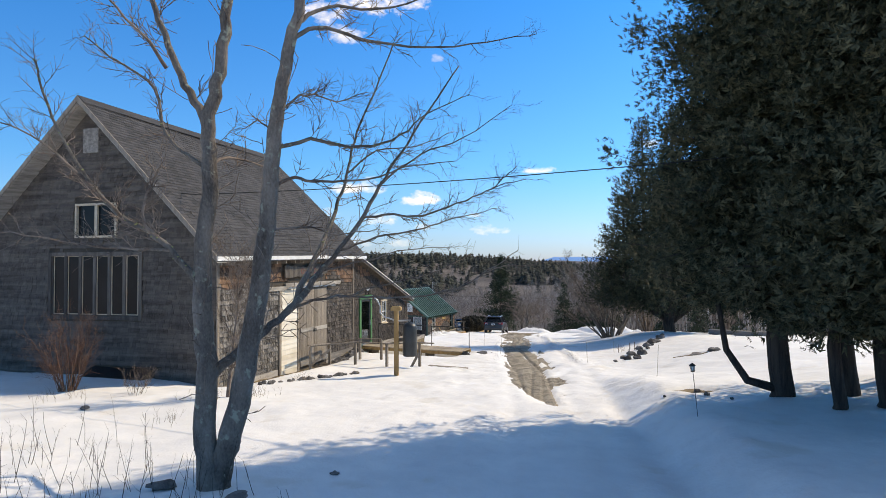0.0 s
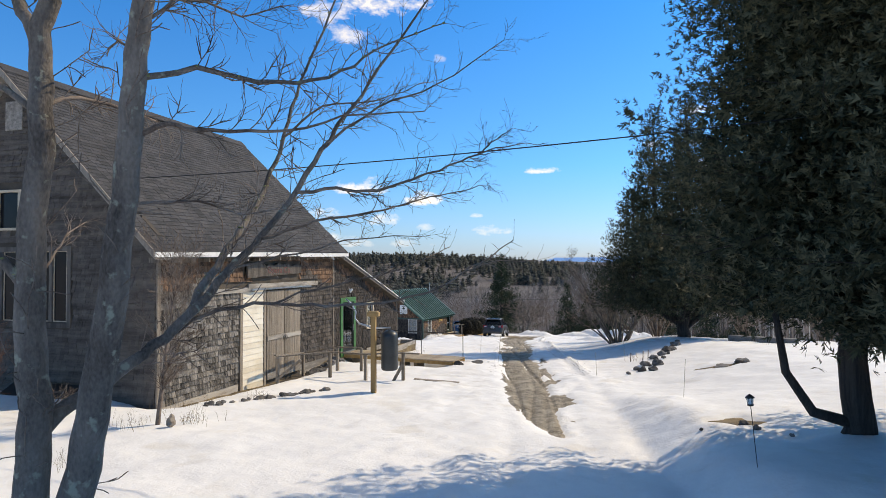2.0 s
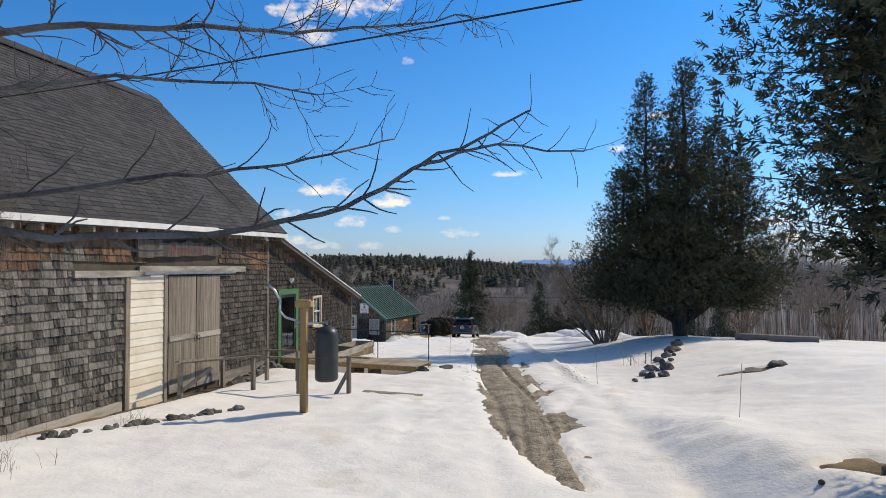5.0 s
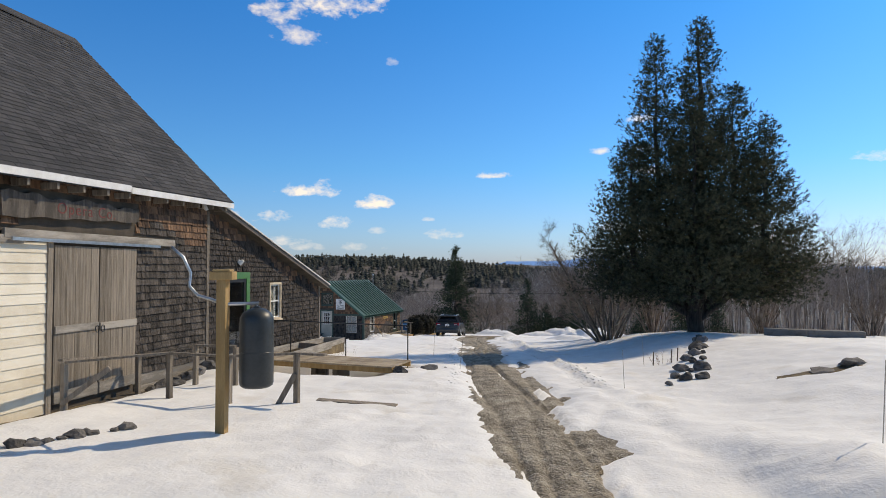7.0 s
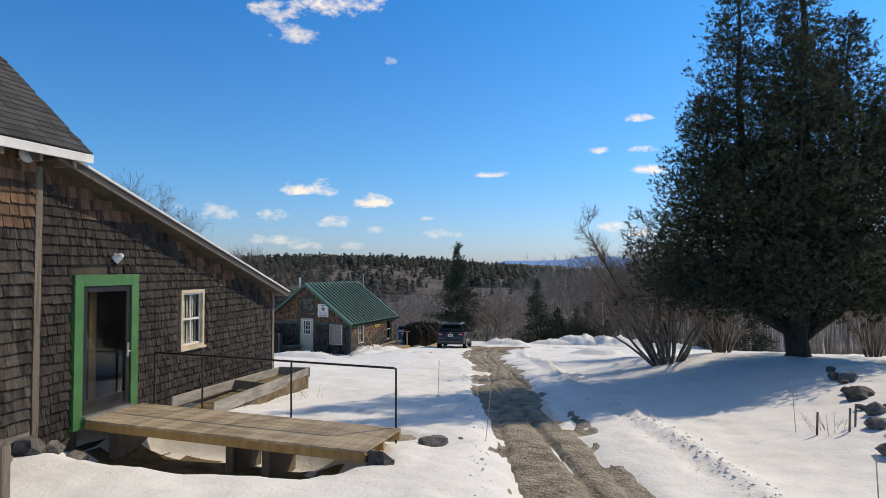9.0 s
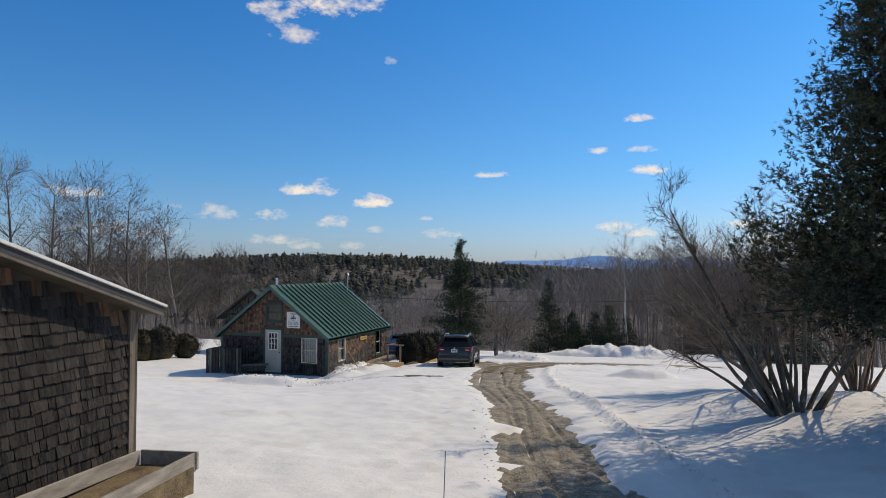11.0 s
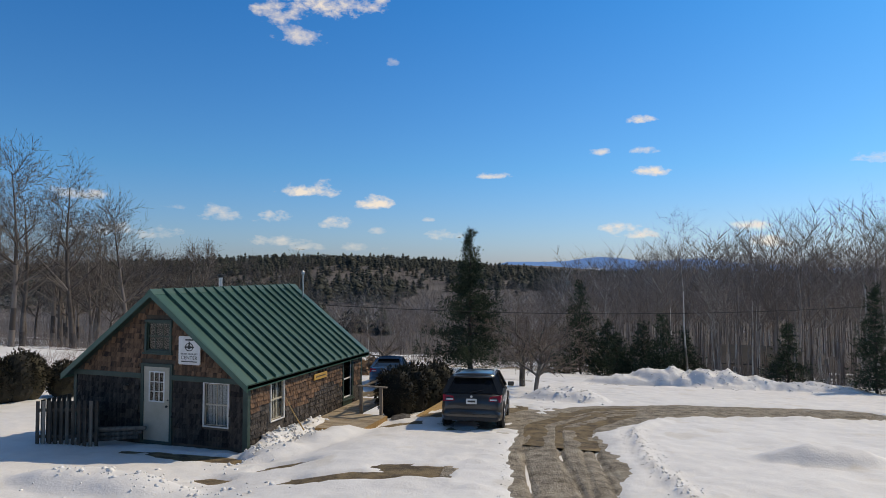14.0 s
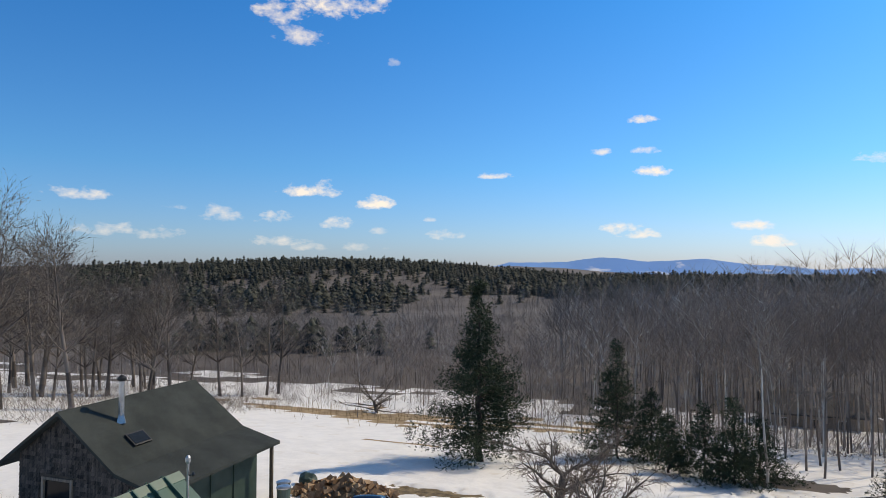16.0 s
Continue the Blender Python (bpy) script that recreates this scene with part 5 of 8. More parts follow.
def evergreen(name, label, x, y, stems, mat, bark, seed, spray=0.28, density=46, group="", clear=1.4, arch=0.15, blades=7, width=0.17, fan=0.9, category="cedar tree", z0=None, profile=None, hang=0.25, fork=None, droop=None, limbs=13, core=0):
    """stems: (dx, dy, height, radius, trunk radius, lean x, lean y). Foliage gathers in plumes at the ends of many limbs."""
    rg = random.Random(seed)
    z0 = ground_z(x, y) - 0.08 if z0 is None else z0
    tr = thing(name, label, category, pose(x, y, z0), group)
    sticks, P, D, S, inner_spots = [], [], [], [], []
    for dx, dy, h, rad, tr_r, lx, ly in stems:
        tb = MB()
        pts, rr = [], []
        for i in range(15):
            f = (i / 14) ** 1.4
            g = 1.0 if fork is None else min(1.0, max(0.0, (f * h - 0.9) / 2.4)) ** 0.7
            ox, oy = (0, 0) if fork is None else (fork[0] - dx, fork[1] - dy)
            pts.append(((1 - g) * ox + dx + lx * f * h * f + 0.06 * math.sin(i * 1.7 + dx), (1 - g) * oy + dy + ly * f * h * f + 0.06 * math.cos(i * 1.3 + dy), f * h * 0.97 - 0.15))
            rr.append(tr_r * (1.25 if i == 0 else 1) * (1 - 0.93 * f) + 0.008)
        part("trunk", tb.tube(pts, rr, 10), bark, tr, smooth=True)
        n = int(h * limbs)
        for k in range(n):
            f = (k + rg.random()) / n
            zz = clear + (h - clear) * f
            prof = profile(f) if profile else (math.sin(min(1, (f * 0.86 + 0.14) * 1.0) * math.pi) ** 0.75 * (1 - f * 0.42) * 1.12)
            reach = rad * max(prof, 0.04) * (0.62 + 0.5 * rg.random())
            a = rg.random() * 6.283
            fz = zz / h
            o = Vector((dx + lx * fz * h * fz, dy + ly * fz * h * fz, zz))
            steps, p = 5, o.copy()
            d = Vector((math.cos(a), math.sin(a), arch * (1 - 2 * hang * (1 - f)) if droop is None else droop[0] + (droop[1] - droop[0]) * f)).normalized()
            nodes = []
            for i in range(steps):
                d = (d + Vector((rg.gauss(0, .12), rg.gauss(0, .12), rg.gauss(0, .06) + ((0.09 if i > 1 else -0.02) if droop is None else 0.03)))).normalized()
                q = p + d * (reach / steps)
                sticks.append((*p, *q, 0.028 * (1 - i / 6) * (1.2 - f), 0.028 * (1 - (i + 1) / 6) * (1.2 - f)))
                nodes.append((q.copy(), d.copy()))
                p = q
            inner_spots += [(*nodes[rg.randrange(3)], reach) for _ in range(int(core * max(reach, .5)))]
            m = int(density * max(reach, 0.5) / 2.2)
            for _ in range(m):
                inner = rg.random() < 0.28
                t = 0.08 + 0.45 * rg.random() if inner else 0.22 + 0.78 * rg.random() ** 0.75
                i = min(int(t * steps), steps - 1)
                q, dd = nodes[i]
                thick = 0.13 + 0.16 * reach * (1.1 - t)
                flat = dd.cross(Vector((0, 0, 1))) * rg.gauss(0, thick * 1.25)
                off = flat + dd * rg.gauss(0, 0.12) + Vector((0, 0, rg.gauss(-0.03, 0.10 + 0.35 * thick)))
                P.append(tuple(q + off))
                D.append(tuple((dd * 0.5 + off.normalized() * 0.45 + Vector((rg.gauss(0, .5), rg.gauss(0, .5), 0.45 + rg.gauss(0, .4)))).normalized()))
                S.append(spray * (0.6 + 0.7 * rg.random()) * (1.4 if inner else 1.0))
    for p, d, reach in inner_spots:
        P.append(tuple(p + Vector((rg.gauss(0, .22), rg.gauss(0, .22), rg.gauss(0, .2)))))
        D.append(tuple((d + Vector((rg.gauss(0, .6), rg.gauss(0, .6), rg.gauss(.2, .5)))).normalized()))
        S.append(0.15 + 0.12 * rg.random())
    tagged(part("branchwork", seg_mesh("branchwork", sticks, bark), None, tr), kind="stuff")
    tagged(part("crown", spray_mesh("crown", np.array(P), np.array(D), np.array(S), mat, seed, blades, fan, width), None, tr), kind="stuff")
    return tr


cedar_profile = lambda f: min(1.0, 0.72 + 2.2 * f) * (1.02 - f) ** 0.62
cedar_wide = lambda f: min(1.0, 0.75 + 2.0 * f) * (1.02 - f) ** 0.45
# clump of cedars beside the drive, several trunks close together
CLUMP = [(-0.1, 18.7, [(0, 0, 13.0, 3.6, .23, -.004, 0)], "broad dark cedar with a thick forked trunk"),
         (0.75, 17.5, [(0, 0, 12.5, 3.1, .12, -.002, 0)], "tall dark cedar crowded among its neighbours"),
         (1.15, 19.0, [(0, 0, 13.2, 3.0, .2, 0, 0)], "tall dark cedar crowded among its neighbours"),
         (1.6, 17.7, [(0, 0, 12.6, 3.0, .2, 0, 0)], "tall dark cedar crowded among its neighbours"),
         (2.7, 18.2, [(0, 0, 12.0, 3.2, .14, .004, 0)], "tall dark cedar crowded among its neighbours"),
         (2.9, 16.4, [(0, 0, 12.0, 3.2, .14, .004, 0)], "tall dark cedar crowded among its neighbours"),
         (2.2, 20.6, [(0, 0, 11.0, 3.0, .18, 0, 0)], "tall dark cedar crowded among its neighbours")]
for k, (x, y, stems, lab) in enumerate(CLUMP):
    evergreen("cedar_tree", lab, x, y, stems, M_CEDAR, M_CEDARBARK, 100 + k, (0.115, .12, .12, .17, .17, .17, .17)[k], (150, 115, 115, 60, 55, 55, 55)[k], "cedars beside the drive", clear=2.0 if k == 0 else 1.6, blades=6, width=.17, fan=1.15, profile=cedar_wide if k == 0 else cedar_profile, droop=(-.08, .35), limbs=25 if k == 0 else 13, core=(34, 30, 24, 14, 10, 10, 10)[k])
evergreen("cedar_tree", "large two-topped cedar on the snowy bank", -3.9, 43.8, [(0.5, 0, 13.4, 3.6, .35, .004, 0), (-1.2, 0.4, 12.9, 3.3, .22, -.006, 0), (1.8, 0.6, 10.6, 3.6, .2, .012, 0), (-2.2, -.4, 8.2, 3.4, .16, -.02, 0), (0.2, -1.2, 9.5, 3.6, .16, 0, -.01), (2.9, 0.2, 9.0, 3.0, .15, .02, 0)], M_CEDAR, M_CEDARBARK, 140, 0.12, 112, "cedars beside the drive", clear=1.5, blades=6, width=.17, fan=1.15, fork=(0.2, 0), profile=lambda f: min(1.0, 0.8 + 2.0 * f) * (1.02 - f) ** 0.85, core=5)
low = part("low_limb", MB().tube([(-0.1, 18.7, 1.35), (-0.75, 18.45, 1.55), (-1.15, 18.3, 2.2), (-1.3, 18.2, 3.2)], [.10, .085, .07, .05], 8), M_CEDARBARK, bpy.data.objects["cedar_tree"], smooth=True)
low.matrix_parent_inverse = Matrix.Translation((0.1, -18.7, -ground_z(-0.1, 18.7) + 0.08))

spruce_profile = lambda f: (1 - f) ** 1.15 + 0.015
evergreen("spruce_tree", "tall dark green spruce standing alone in the snow", -28.3, 88.3, [(0, 0, 10.8, 4.3, .2, 0, 0)], M_SPRUCE, M_CEDARBARK, 160, 0.13, 170, "spruces", clear=1.0, arch=-0.12, blades=6, width=.14, fan=0.8, category="spruce tree", profile=spruce_profile, hang=0.0, core=9)
for k, (x, y, h, r) in enumerate([(-20.7, 94.5, 7.6, 3.0), (-18.6, 96.0, 4.6, 2.2), (-14.3, 89.0, 4.6, 2.3), (-15.7, 90.4, 4.1, 2.0), (-12.9, 90.2, 3.6, 1.7), (-2.8, 84.0, 6.2, 1.6), (-17.6, 91.0, 3.3, 1.5), (-6.8, 87.0, 4.0, 1.4), (0.8, 86.0, 5.0, 1.6)]):
    evergreen("spruce_tree", "young dark spruce at the edge of the bare woods", x, y, [(0, 0, h, r * 1.4, .08, 0, 0)], M_SPRUCE, M_CEDARBARK, 170 + k, 0.16, 85, "spruces", clear=0.3, arch=-0.08, blades=5, width=.14, fan=1.0, category="spruce tree", profile=spruce_profile, hang=0.0, core=9)


def tree_thing(name, label, x, y, segs, category="tree", group="", mats=(M_BARK, M_TWIG), cut=0.02, z=None, sides=6):
    """A leafless tree from its sticks: thick ones are the trunk, thin ones the crown."""
    z = ground_z(x, y) if z is None else z
    t = thing(name, label, category, pose(x, y, z), group)
    segs = np.asarray(segs, float)
    fat = segs[:, 6] >= cut
    if fat.any():
        part("trunk", seg_mesh("trunk", segs[fat], mats[0], sides), None, t)
    if (~fat).any():
        tagged(part("crown", seg_mesh("crown", segs[~fat], mats[1], 3), None, t), kind="stuff")
    return t


# twin-trunked maple beside the drive
mr = random.Random(5)
MX, MY = -8.1, 10.6
mz = ground_z(MX, MY)
maple_parts = []
maple = thing("maple_tree", "leafless twin-trunked maple with grey lichen-spotted bark", "maple tree", pose(MX, MY, mz))


def rel(p):
    return (p[0] - MX, p[1] - MY, p[2] - mz)


def bough(pts, r0, r1, lv=2, length=0.9, lichen=False, count=(1, 2), name="limb", sides=9):
    pts = [Vector(rel(p)) for p in pts]
    # rounded by midpoints and a little wander
    fine = []
    for a, b, c, d in zip([pts[0]] + pts[:-2], pts[:-1], pts[1:], pts[2:] + [pts[-1]]):
        for t in (0, 0.25, 0.5, 0.75):
            fine.append(0.5 * ((2 * b) + (c - a) * t + (2 * a - 5 * b + 4 * c - d) * t * t + (3 * b - a - 3 * c + d) * t ** 3) + Vector((mr.gauss(0, .012), mr.gauss(0, .012), mr.gauss(0, .012))))
    fine.append(pts[-1])
    n = len(fine)
    rad = [r0 + (r1 - r0) * (i / (n - 1)) ** 0.85 for i in range(n)]
    part(name, MB().tube(fine, rad, sides), M_BARK if r0 > .03 else M_TWIG, maple, smooth=True)
    out = []
    nodes = [(fine[i], (fine[min(i + 1, n - 1)] - fine[i - 1]).normalized(), rad[i]) for i in range(max(2, n // 5), n)]
    if lv:
        twigs(out, nodes, mr, lv, length, 1.1, count, 0.10, 0.5, 0.34, 0.002, 4)
        tagged(part("twig_growth", seg_mesh("twig_growth", [(*s[:6], max(min(s[6], .0065), .0022), max(min(s[7], .0055), .0018)) for s in out], M_TWIG), None, maple), kind="stuff")
    if lichen and r0 > .03:
        lb = MB()
        for i in range(n):
            for _ in range(3):
                a, q = mr.random() * 6.283, fine[i]
                c = q + Vector((math.cos(a), math.sin(a), mr.random())).normalized() * rad[i] * 0.95
                s = 0.007 + 0.017 * mr.random()
                lb.lathe([(s * .5, -s * .5), (s, 0), (s * .4, s * .5)], tuple(c), 5)
        tagged(part("lichen", lb, M_LICHEN, maple, "yellow-green lichen tufts"), kind="stuff")


bough([(-8.06, 10.56, .4), (-8.06, 10.55, 1.0), (-8.15, 10.55, 1.7), (-8.13, 10.55, 2.66), (-8.22, 10.55, 3.63), (-8.17, 10.55, 4.36), (-8.08, 10.55, 5.25), (-8.12, 10.55, 6.03), (-7.94, 10.55, 6.63), (-7.82, 10.55, 7.35), (-7.75, 10.55, 8.0), (-7.6, 10.6, 10.0)], .185, .06, 2, .6, False, (0, 1), "trunk", 14)
bough([(-8.0, 10.62, .4), (-7.97, 10.66, 1.1), (-7.74, 10.7, 1.85), (-7.51, 10.74, 2.82), (-7.32, 10.75, 3.95), (-7.24, 10.76, 4.6), (-7.12, 10.77, 5.7), (-7.01, 10.76, 6.42), (-6.82, 10.76, 7.19), (-6.68, 10.76, 7.8), (-6.5, 10.8, 10.0)], .19, .06, 2, .6, False, (0, 1), "trunk", 14)
bough([(-8.12, 10.55, 6.0), (-8.36, 10.54, 6.43), (-8.7, 10.52, 6.97), (-8.96, 10.5, 7.61), (-9.14, 10.48, 8.1), (-9.4, 10.45, 9.4)], .072, .03, 2, .6, False, (0, 2))
# long limb that sweeps out over the drive, and its forks
bough([(-8.12, 10.56, 2.35), (-8.02, 10.85, 2.62), (-7.95, 11.3, 2.84), (-7.88, 11.7, 3.08), (-7.56, 11.98, 3.48), (-7.42, 12.32, 3.88), (-7.25, 12.7, 4.3), (-6.95, 13.05, 4.92), (-6.8, 13.5, 5.6), (-6.63, 13.79, 6.06), (-6.25, 14.2, 6.9), (-5.8, 14.6, 7.8)], .085, .012, 2, .5, False, (0, 2))
bough([(-7.6, 11.93, 3.42), (-7.65, 12.4, 3.95), (-7.74, 12.9, 4.4), (-7.85, 13.4, 4.8), (-7.9, 13.75, 5.3), (-7.87, 14.0, 5.9), (-7.9, 14.4, 6.7), (-7.55, 14.5, 7.5), (-7.2, 14.6, 8.4)], .055, .012, 2, .5, True, (0, 2))
bough([(-6.95, 13.03, 4.85), (-6.4, 13.05, 4.88), (-5.97, 13.27, 4.86), (-5.5, 13.7, 5.1), (-5.08, 14.1, 5.33), (-4.92, 14.75, 5.68), (-4.87, 15.35, 5.95)], .024, .006, 2, .38, False, (1, 2))
bough([(-5.05, 14.3, 5.42), (-4.75, 14.6, 5.55), (-4.33, 15.0, 5.62)], .010, .004, 1, .25, False, (1, 2))
bough([(-7.25, 12.7, 4.28), (-6.85, 13.3, 4.52), (-6.37, 13.87, 4.65), (-6.1, 14.6, 4.88), (-5.75, 15.0, 5.0), (-5.29, 15.36, 5.14)], .022, .005, 2, .36, True, (1, 2))
bough([(-7.9, 11.75, 3.1), (-7.6, 12.2, 3.42), (-7.1, 12.7, 3.5), (-6.6, 13.15, 3.47), (-5.9, 13.7, 3.52), (-5.45, 14.0, 3.68), (-5.17, 14.2, 3.88), (-4.92, 14.6, 4.1), (-4.75, 14.92, 4.3)], .026, .006, 1, .3, False, (1, 2))
bough([(-5.17, 14.2, 3.88), (-4.85, 14.5, 3.99), (-4.42, 14.91, 4.02)], .011, .004, 1, .25, False, (1, 2))
bough([(-7.1, 12.7, 3.5), (-6.6, 13.3, 3.72), (-6.17, 13.9, 3.85), (-5.95, 14.5, 4.02), (-5.76, 15.1, 4.23)], .015, .005, 1, .32, False, (1, 2))
bough([(-6.82, 13.45, 5.5), (-6.2, 13.7, 6.0), (-5.5, 14.0, 6.3), (-4.7, 14.4, 6.9)], .02, .005, 2, .36, False, (1, 2))
bough([(-7.87, 13.95, 5.8), (-7.3, 14.1, 6.2), (-6.6, 14.4, 6.3), (-6.0, 14.8, 6.6)], .02, .005, 2, .36, False, (1, 2))
bough([(-7.4, 12.4, 3.95), (-6.9, 12.9, 4.1), (-6.4, 13.6, 4.3), (-5.9, 14.3, 4.35)], .016, .005, 2, .32, True, (1, 2))
# limbs of the second trunk
bough([(-7.12, 10.78, 5.68), (-6.82, 11.2, 5.85), (-6.27, 11.76, 5.8), (-5.98, 12.5, 6.1), (-5.8, 13.2, 6.6), (-5.3, 13.8, 7.0)], .034, .006, 2, .42, True, (1, 2))
bough([(-7.18, 10.77, 5.15), (-6.9, 10.95, 5.27), (-6.55, 11.12, 5.22), (-6.18, 11.76, 5.32), (-5.75, 12.5, 5.6), (-5.3, 13.2, 5.75)], .03, .006, 2, .42, False, (1, 2))
bough([(-6.82, 10.76, 7.15), (-6.56, 11.0, 7.42), (-6.17, 11.6, 7.38), (-5.57, 12.5, 7.47), (-4.85, 13.44, 7.75), (-4.19, 14.25, 8.07)], .036, .006, 2, .42, False, (1, 2))
bough([(-6.76, 10.78, 7.4), (-6.52, 11.22, 7.79), (-6.11, 11.83, 7.9), (-5.6, 12.4, 8.2), (-4.9, 13.0, 8.8)], .034, .006, 2, .42, False, (1, 2))
bough([(-7.05, 10.76, 6.2), (-6.8, 11.1, 6.5), (-6.6, 11.6, 6.5), (-6.3, 12.0, 6.7)], .02, .005, 2, .4, False, (1, 3))
bough([(-7.24, 10.76, 4.5), (-6.9, 11.2, 4.6), (-6.7, 11.7, 4.5), (-6.3, 12.3, 4.6)], .018, .005, 2, .36, False, (1, 2))
bough([(-7.1, 10.77, 5.9), (-7.5, 10.9, 6.15), (-7.9, 11.1, 6.1)], .018, .005, 2, .36, False, (1, 2))
# limbs towards the barn gable, thick with lichen
bough([(-8.21, 10.52, 3.75), (-8.54, 10.26, 4.28), (-8.79, 10.15, 4.51), (-9.21, 10.03, 4.73), (-9.52, 9.94, 5.04), (-9.78, 9.71, 5.57), (-10.01, 9.48, 6.31), (-10.08, 9.33, 6.9)], .052, .012, 2, .45, True, (1, 2))
bough([(-8.79, 10.15, 4.5), (-8.8, 10.03, 4.75), (-8.62, 9.99, 5.14), (-8.39, 9.97, 5.43)], .026, .008, 2, .35, True, (1, 3))
bough([(-8.65, 10.3, 6.9), (-8.78, 9.96, 7.3), (-9.04, 9.63, 7.7), (-9.3, 9.4, 8.3)], .03, .008, 2, .45, False, (1, 2))
bough([(-8.1, 10.5, 5.4), (-8.71, 10.36, 5.93), (-9.01, 10.43, 6.64), (-9.67, 10.25, 7.14), (-10.1, 10.1, 7.5)], .034, .008, 2, .45, True, (1, 2))
bough([(-8.54, 10.26, 4.26), (-8.85, 9.7, 4.27), (-9.4, 9.2, 4.38), (-9.9, 8.8, 4.47)], .022, .006, 2, .4, True, (1, 3))
bough([(-9.21, 10.03, 4.73), (-9.34, 9.3, 5.4), (-9.6, 8.95, 5.74), (-9.9, 8.7, 5.9)], .024, .006, 2, .4, True, (1, 3))
bough([(-8.08, 10.55, 5.5), (-8.04, 11.08, 5.66), (-7.95, 11.77, 5.58)], .03, .01, 2, .4, True, (1, 2))
bough([(-8.2, 10.55, 3.4), (-8.5, 10.9, 3.9), (-8.9, 11.4, 4.3), (-9.2, 11.9, 4.5)], .02, .006, 2, .4, True, (1, 2))

# sapling by the barn corner
sr = random.Random(8)
out = []
st = limb(out, (0, 0, -.2), (.03, 0, 1), 3.3, .055, sr, 8, .06, .1, .2)
twigs(out, st[1:], sr, 3, 0.8, .75, (2, 3), .12, .6, .22, .004, 4)
tree_thing("sapling", "young leafless tree beside the barn corner", -13.1, 16.6, out, "tree", mats=(M_TWIG, M_TWIG), cut=.02)


def shrub(name, label, x, y, stems, height, spread, seed, mat, lv=2, r=0.02, group="", twig=0.5, cat="shrub", count=(1, 2), lean=(0, 0)):
    rg = random.Random(seed)
    out = []
    for k in range(stems):
        a = rg.random() * 6.283
        s = spread * (0.25 + 0.75 * rg.random())
        nn = limb(out, (0.25 * math.cos(a) * rg.random(), 0.25 * math.sin(a) * rg.random(), -.1), (math.cos(a) * s + lean[0], math.sin(a) * s + lean[1], 1), height * (0.6 + 0.5 * rg.random()), r * (0.6 + 0.6 * rg.random()), rg, 6, .14, .06, .25)
        shoots = []
        twigs(shoots, nn[1:], rg, lv, height * 0.2 * twig * 2, .8, count, .1, .6, .32, .003, 3)
        out += [(*q[:6], min(q[6], r * .3), min(q[7], r * .25)) for q in shoots]
    return tree_thing(name, label, x, y, out, cat, group, (mat, mat), cut=r * .5, sides=4)


M_RUST = material("dry_leaf_stem", (0.13, 0.06, 0.035), (0.28, 0.15, 0.09), 5.0, 0.9, bump=0.1, vary=0.4)
shrub("shrub", "rust-brown leafless shrub before the barn gable", -17.6, 15.5, 44, 2.0, .5, 21, M_RUST, 2, .014)
shrub("shrub", "small bare grey shrub in the snow", -15.6, 15.9, 14, .8, .6, 22, M_TWIG, 2, .008)
# the big lilac beside the cedar: one tall leading stem among many
rg = random.Random(23)
out = []
p, lead = Vector((-.15, 0, -.15)), []
for q, r0 in zip(((-.5, -.06, .7), (-1.05, -.12, 1.7), (-1.5, -.2, 2.6), (-2.0, -.34, 3.55), (-2.25, -.42, 4.0), (-2.4, -.5, 4.35), (-2.6, -.62, 4.75)), (.075, .068, .06, .05, .04, .03, .02)):
    q = Vector(q)
    out.append((*p, *q, r0, r0 - .009))
    lead.append((q, (q - p).normalized(), r0 - .009))
    p = q
twigs(out, lead[3:], rg, 3, .62, .9, (1, 3), .16, .62, .34, .004, 4)
for k in range(26):
    a = rg.random() * 6.283
    s = .12 + .62 * rg.random()
    nn = limb(out, (.5 * math.cos(a) * rg.random(), .4 * math.sin(a) * rg.random(), -.15), (math.cos(a) * s - .22, math.sin(a) * s * .7 - .05, .95), 4.8 * (.62 + .38 * rg.random()), .035 + .035 * rg.random(), rg, 7, .16, .09, .25)
    twigs(out, nn[3:], rg, 3, .6, .85, (1, 2), .14, .62, .34, .004, 4)
tree_thing("lilac_bush", "large many-stemmed leafless bush beside the cedar", -7.5, 45.75, out, "bush", "", (M_BARK, M_TWIG), .02)
shrub("lilac_bush", "tall many-stemmed leafless bush on the bank", -5.4, 48.6, 24, 4.2, .55, 24, M_TWIG, 2, .045, cat="bush")
shrub("lilac_bush", "many-stemmed leafless bush behind the cedar", -0.5, 48.0, 22, 3.0, .6, 25, M_TWIG, 2, .04, cat="bush")
shrub("lilac_bush", "many-stemmed leafless bush behind the cedar", 3.5, 46.5, 22, 3.2, .6, 26, M_TWIG, 2, .04, cat="bush")

# old apple trees by the turning place
for k, (x, y, h) in enumerate([(-21.6, 75.2, 5.4), (-20.3, 71.9, 4.6)]):
    rg = random.Random(31 + k)
    out = []
    tk = limb(out, (0, 0, -.2), (.08 * (k - .5), 0, 1), h * .48, .17 - .05 * k, rg, 4, .1, .1, .75)
    for q in range(9):
        a = q * 0.75 + rg.random()
        nn = limb(out, tk[1 + q % 3][0], (math.cos(a), math.sin(a), .85), h * .52, .06, rg, 6, .32, .0, .25)
        twigs(out, nn, rg, 2, .75, .9, (2, 3), .02, .6, .35, .005, 4)
    tree_thing("apple_tree", "old leafless apple tree with spreading twiggy crown", x, y, out, "apple tree", "apple trees", (M_BARK, M_TWIG), .03)
rg = random.Random(37)
out = []
tk = limb(out, (0, 0, -.2), (-.2, 0, 1), 1.4, .2, rg, 3, .1, .1, .8)
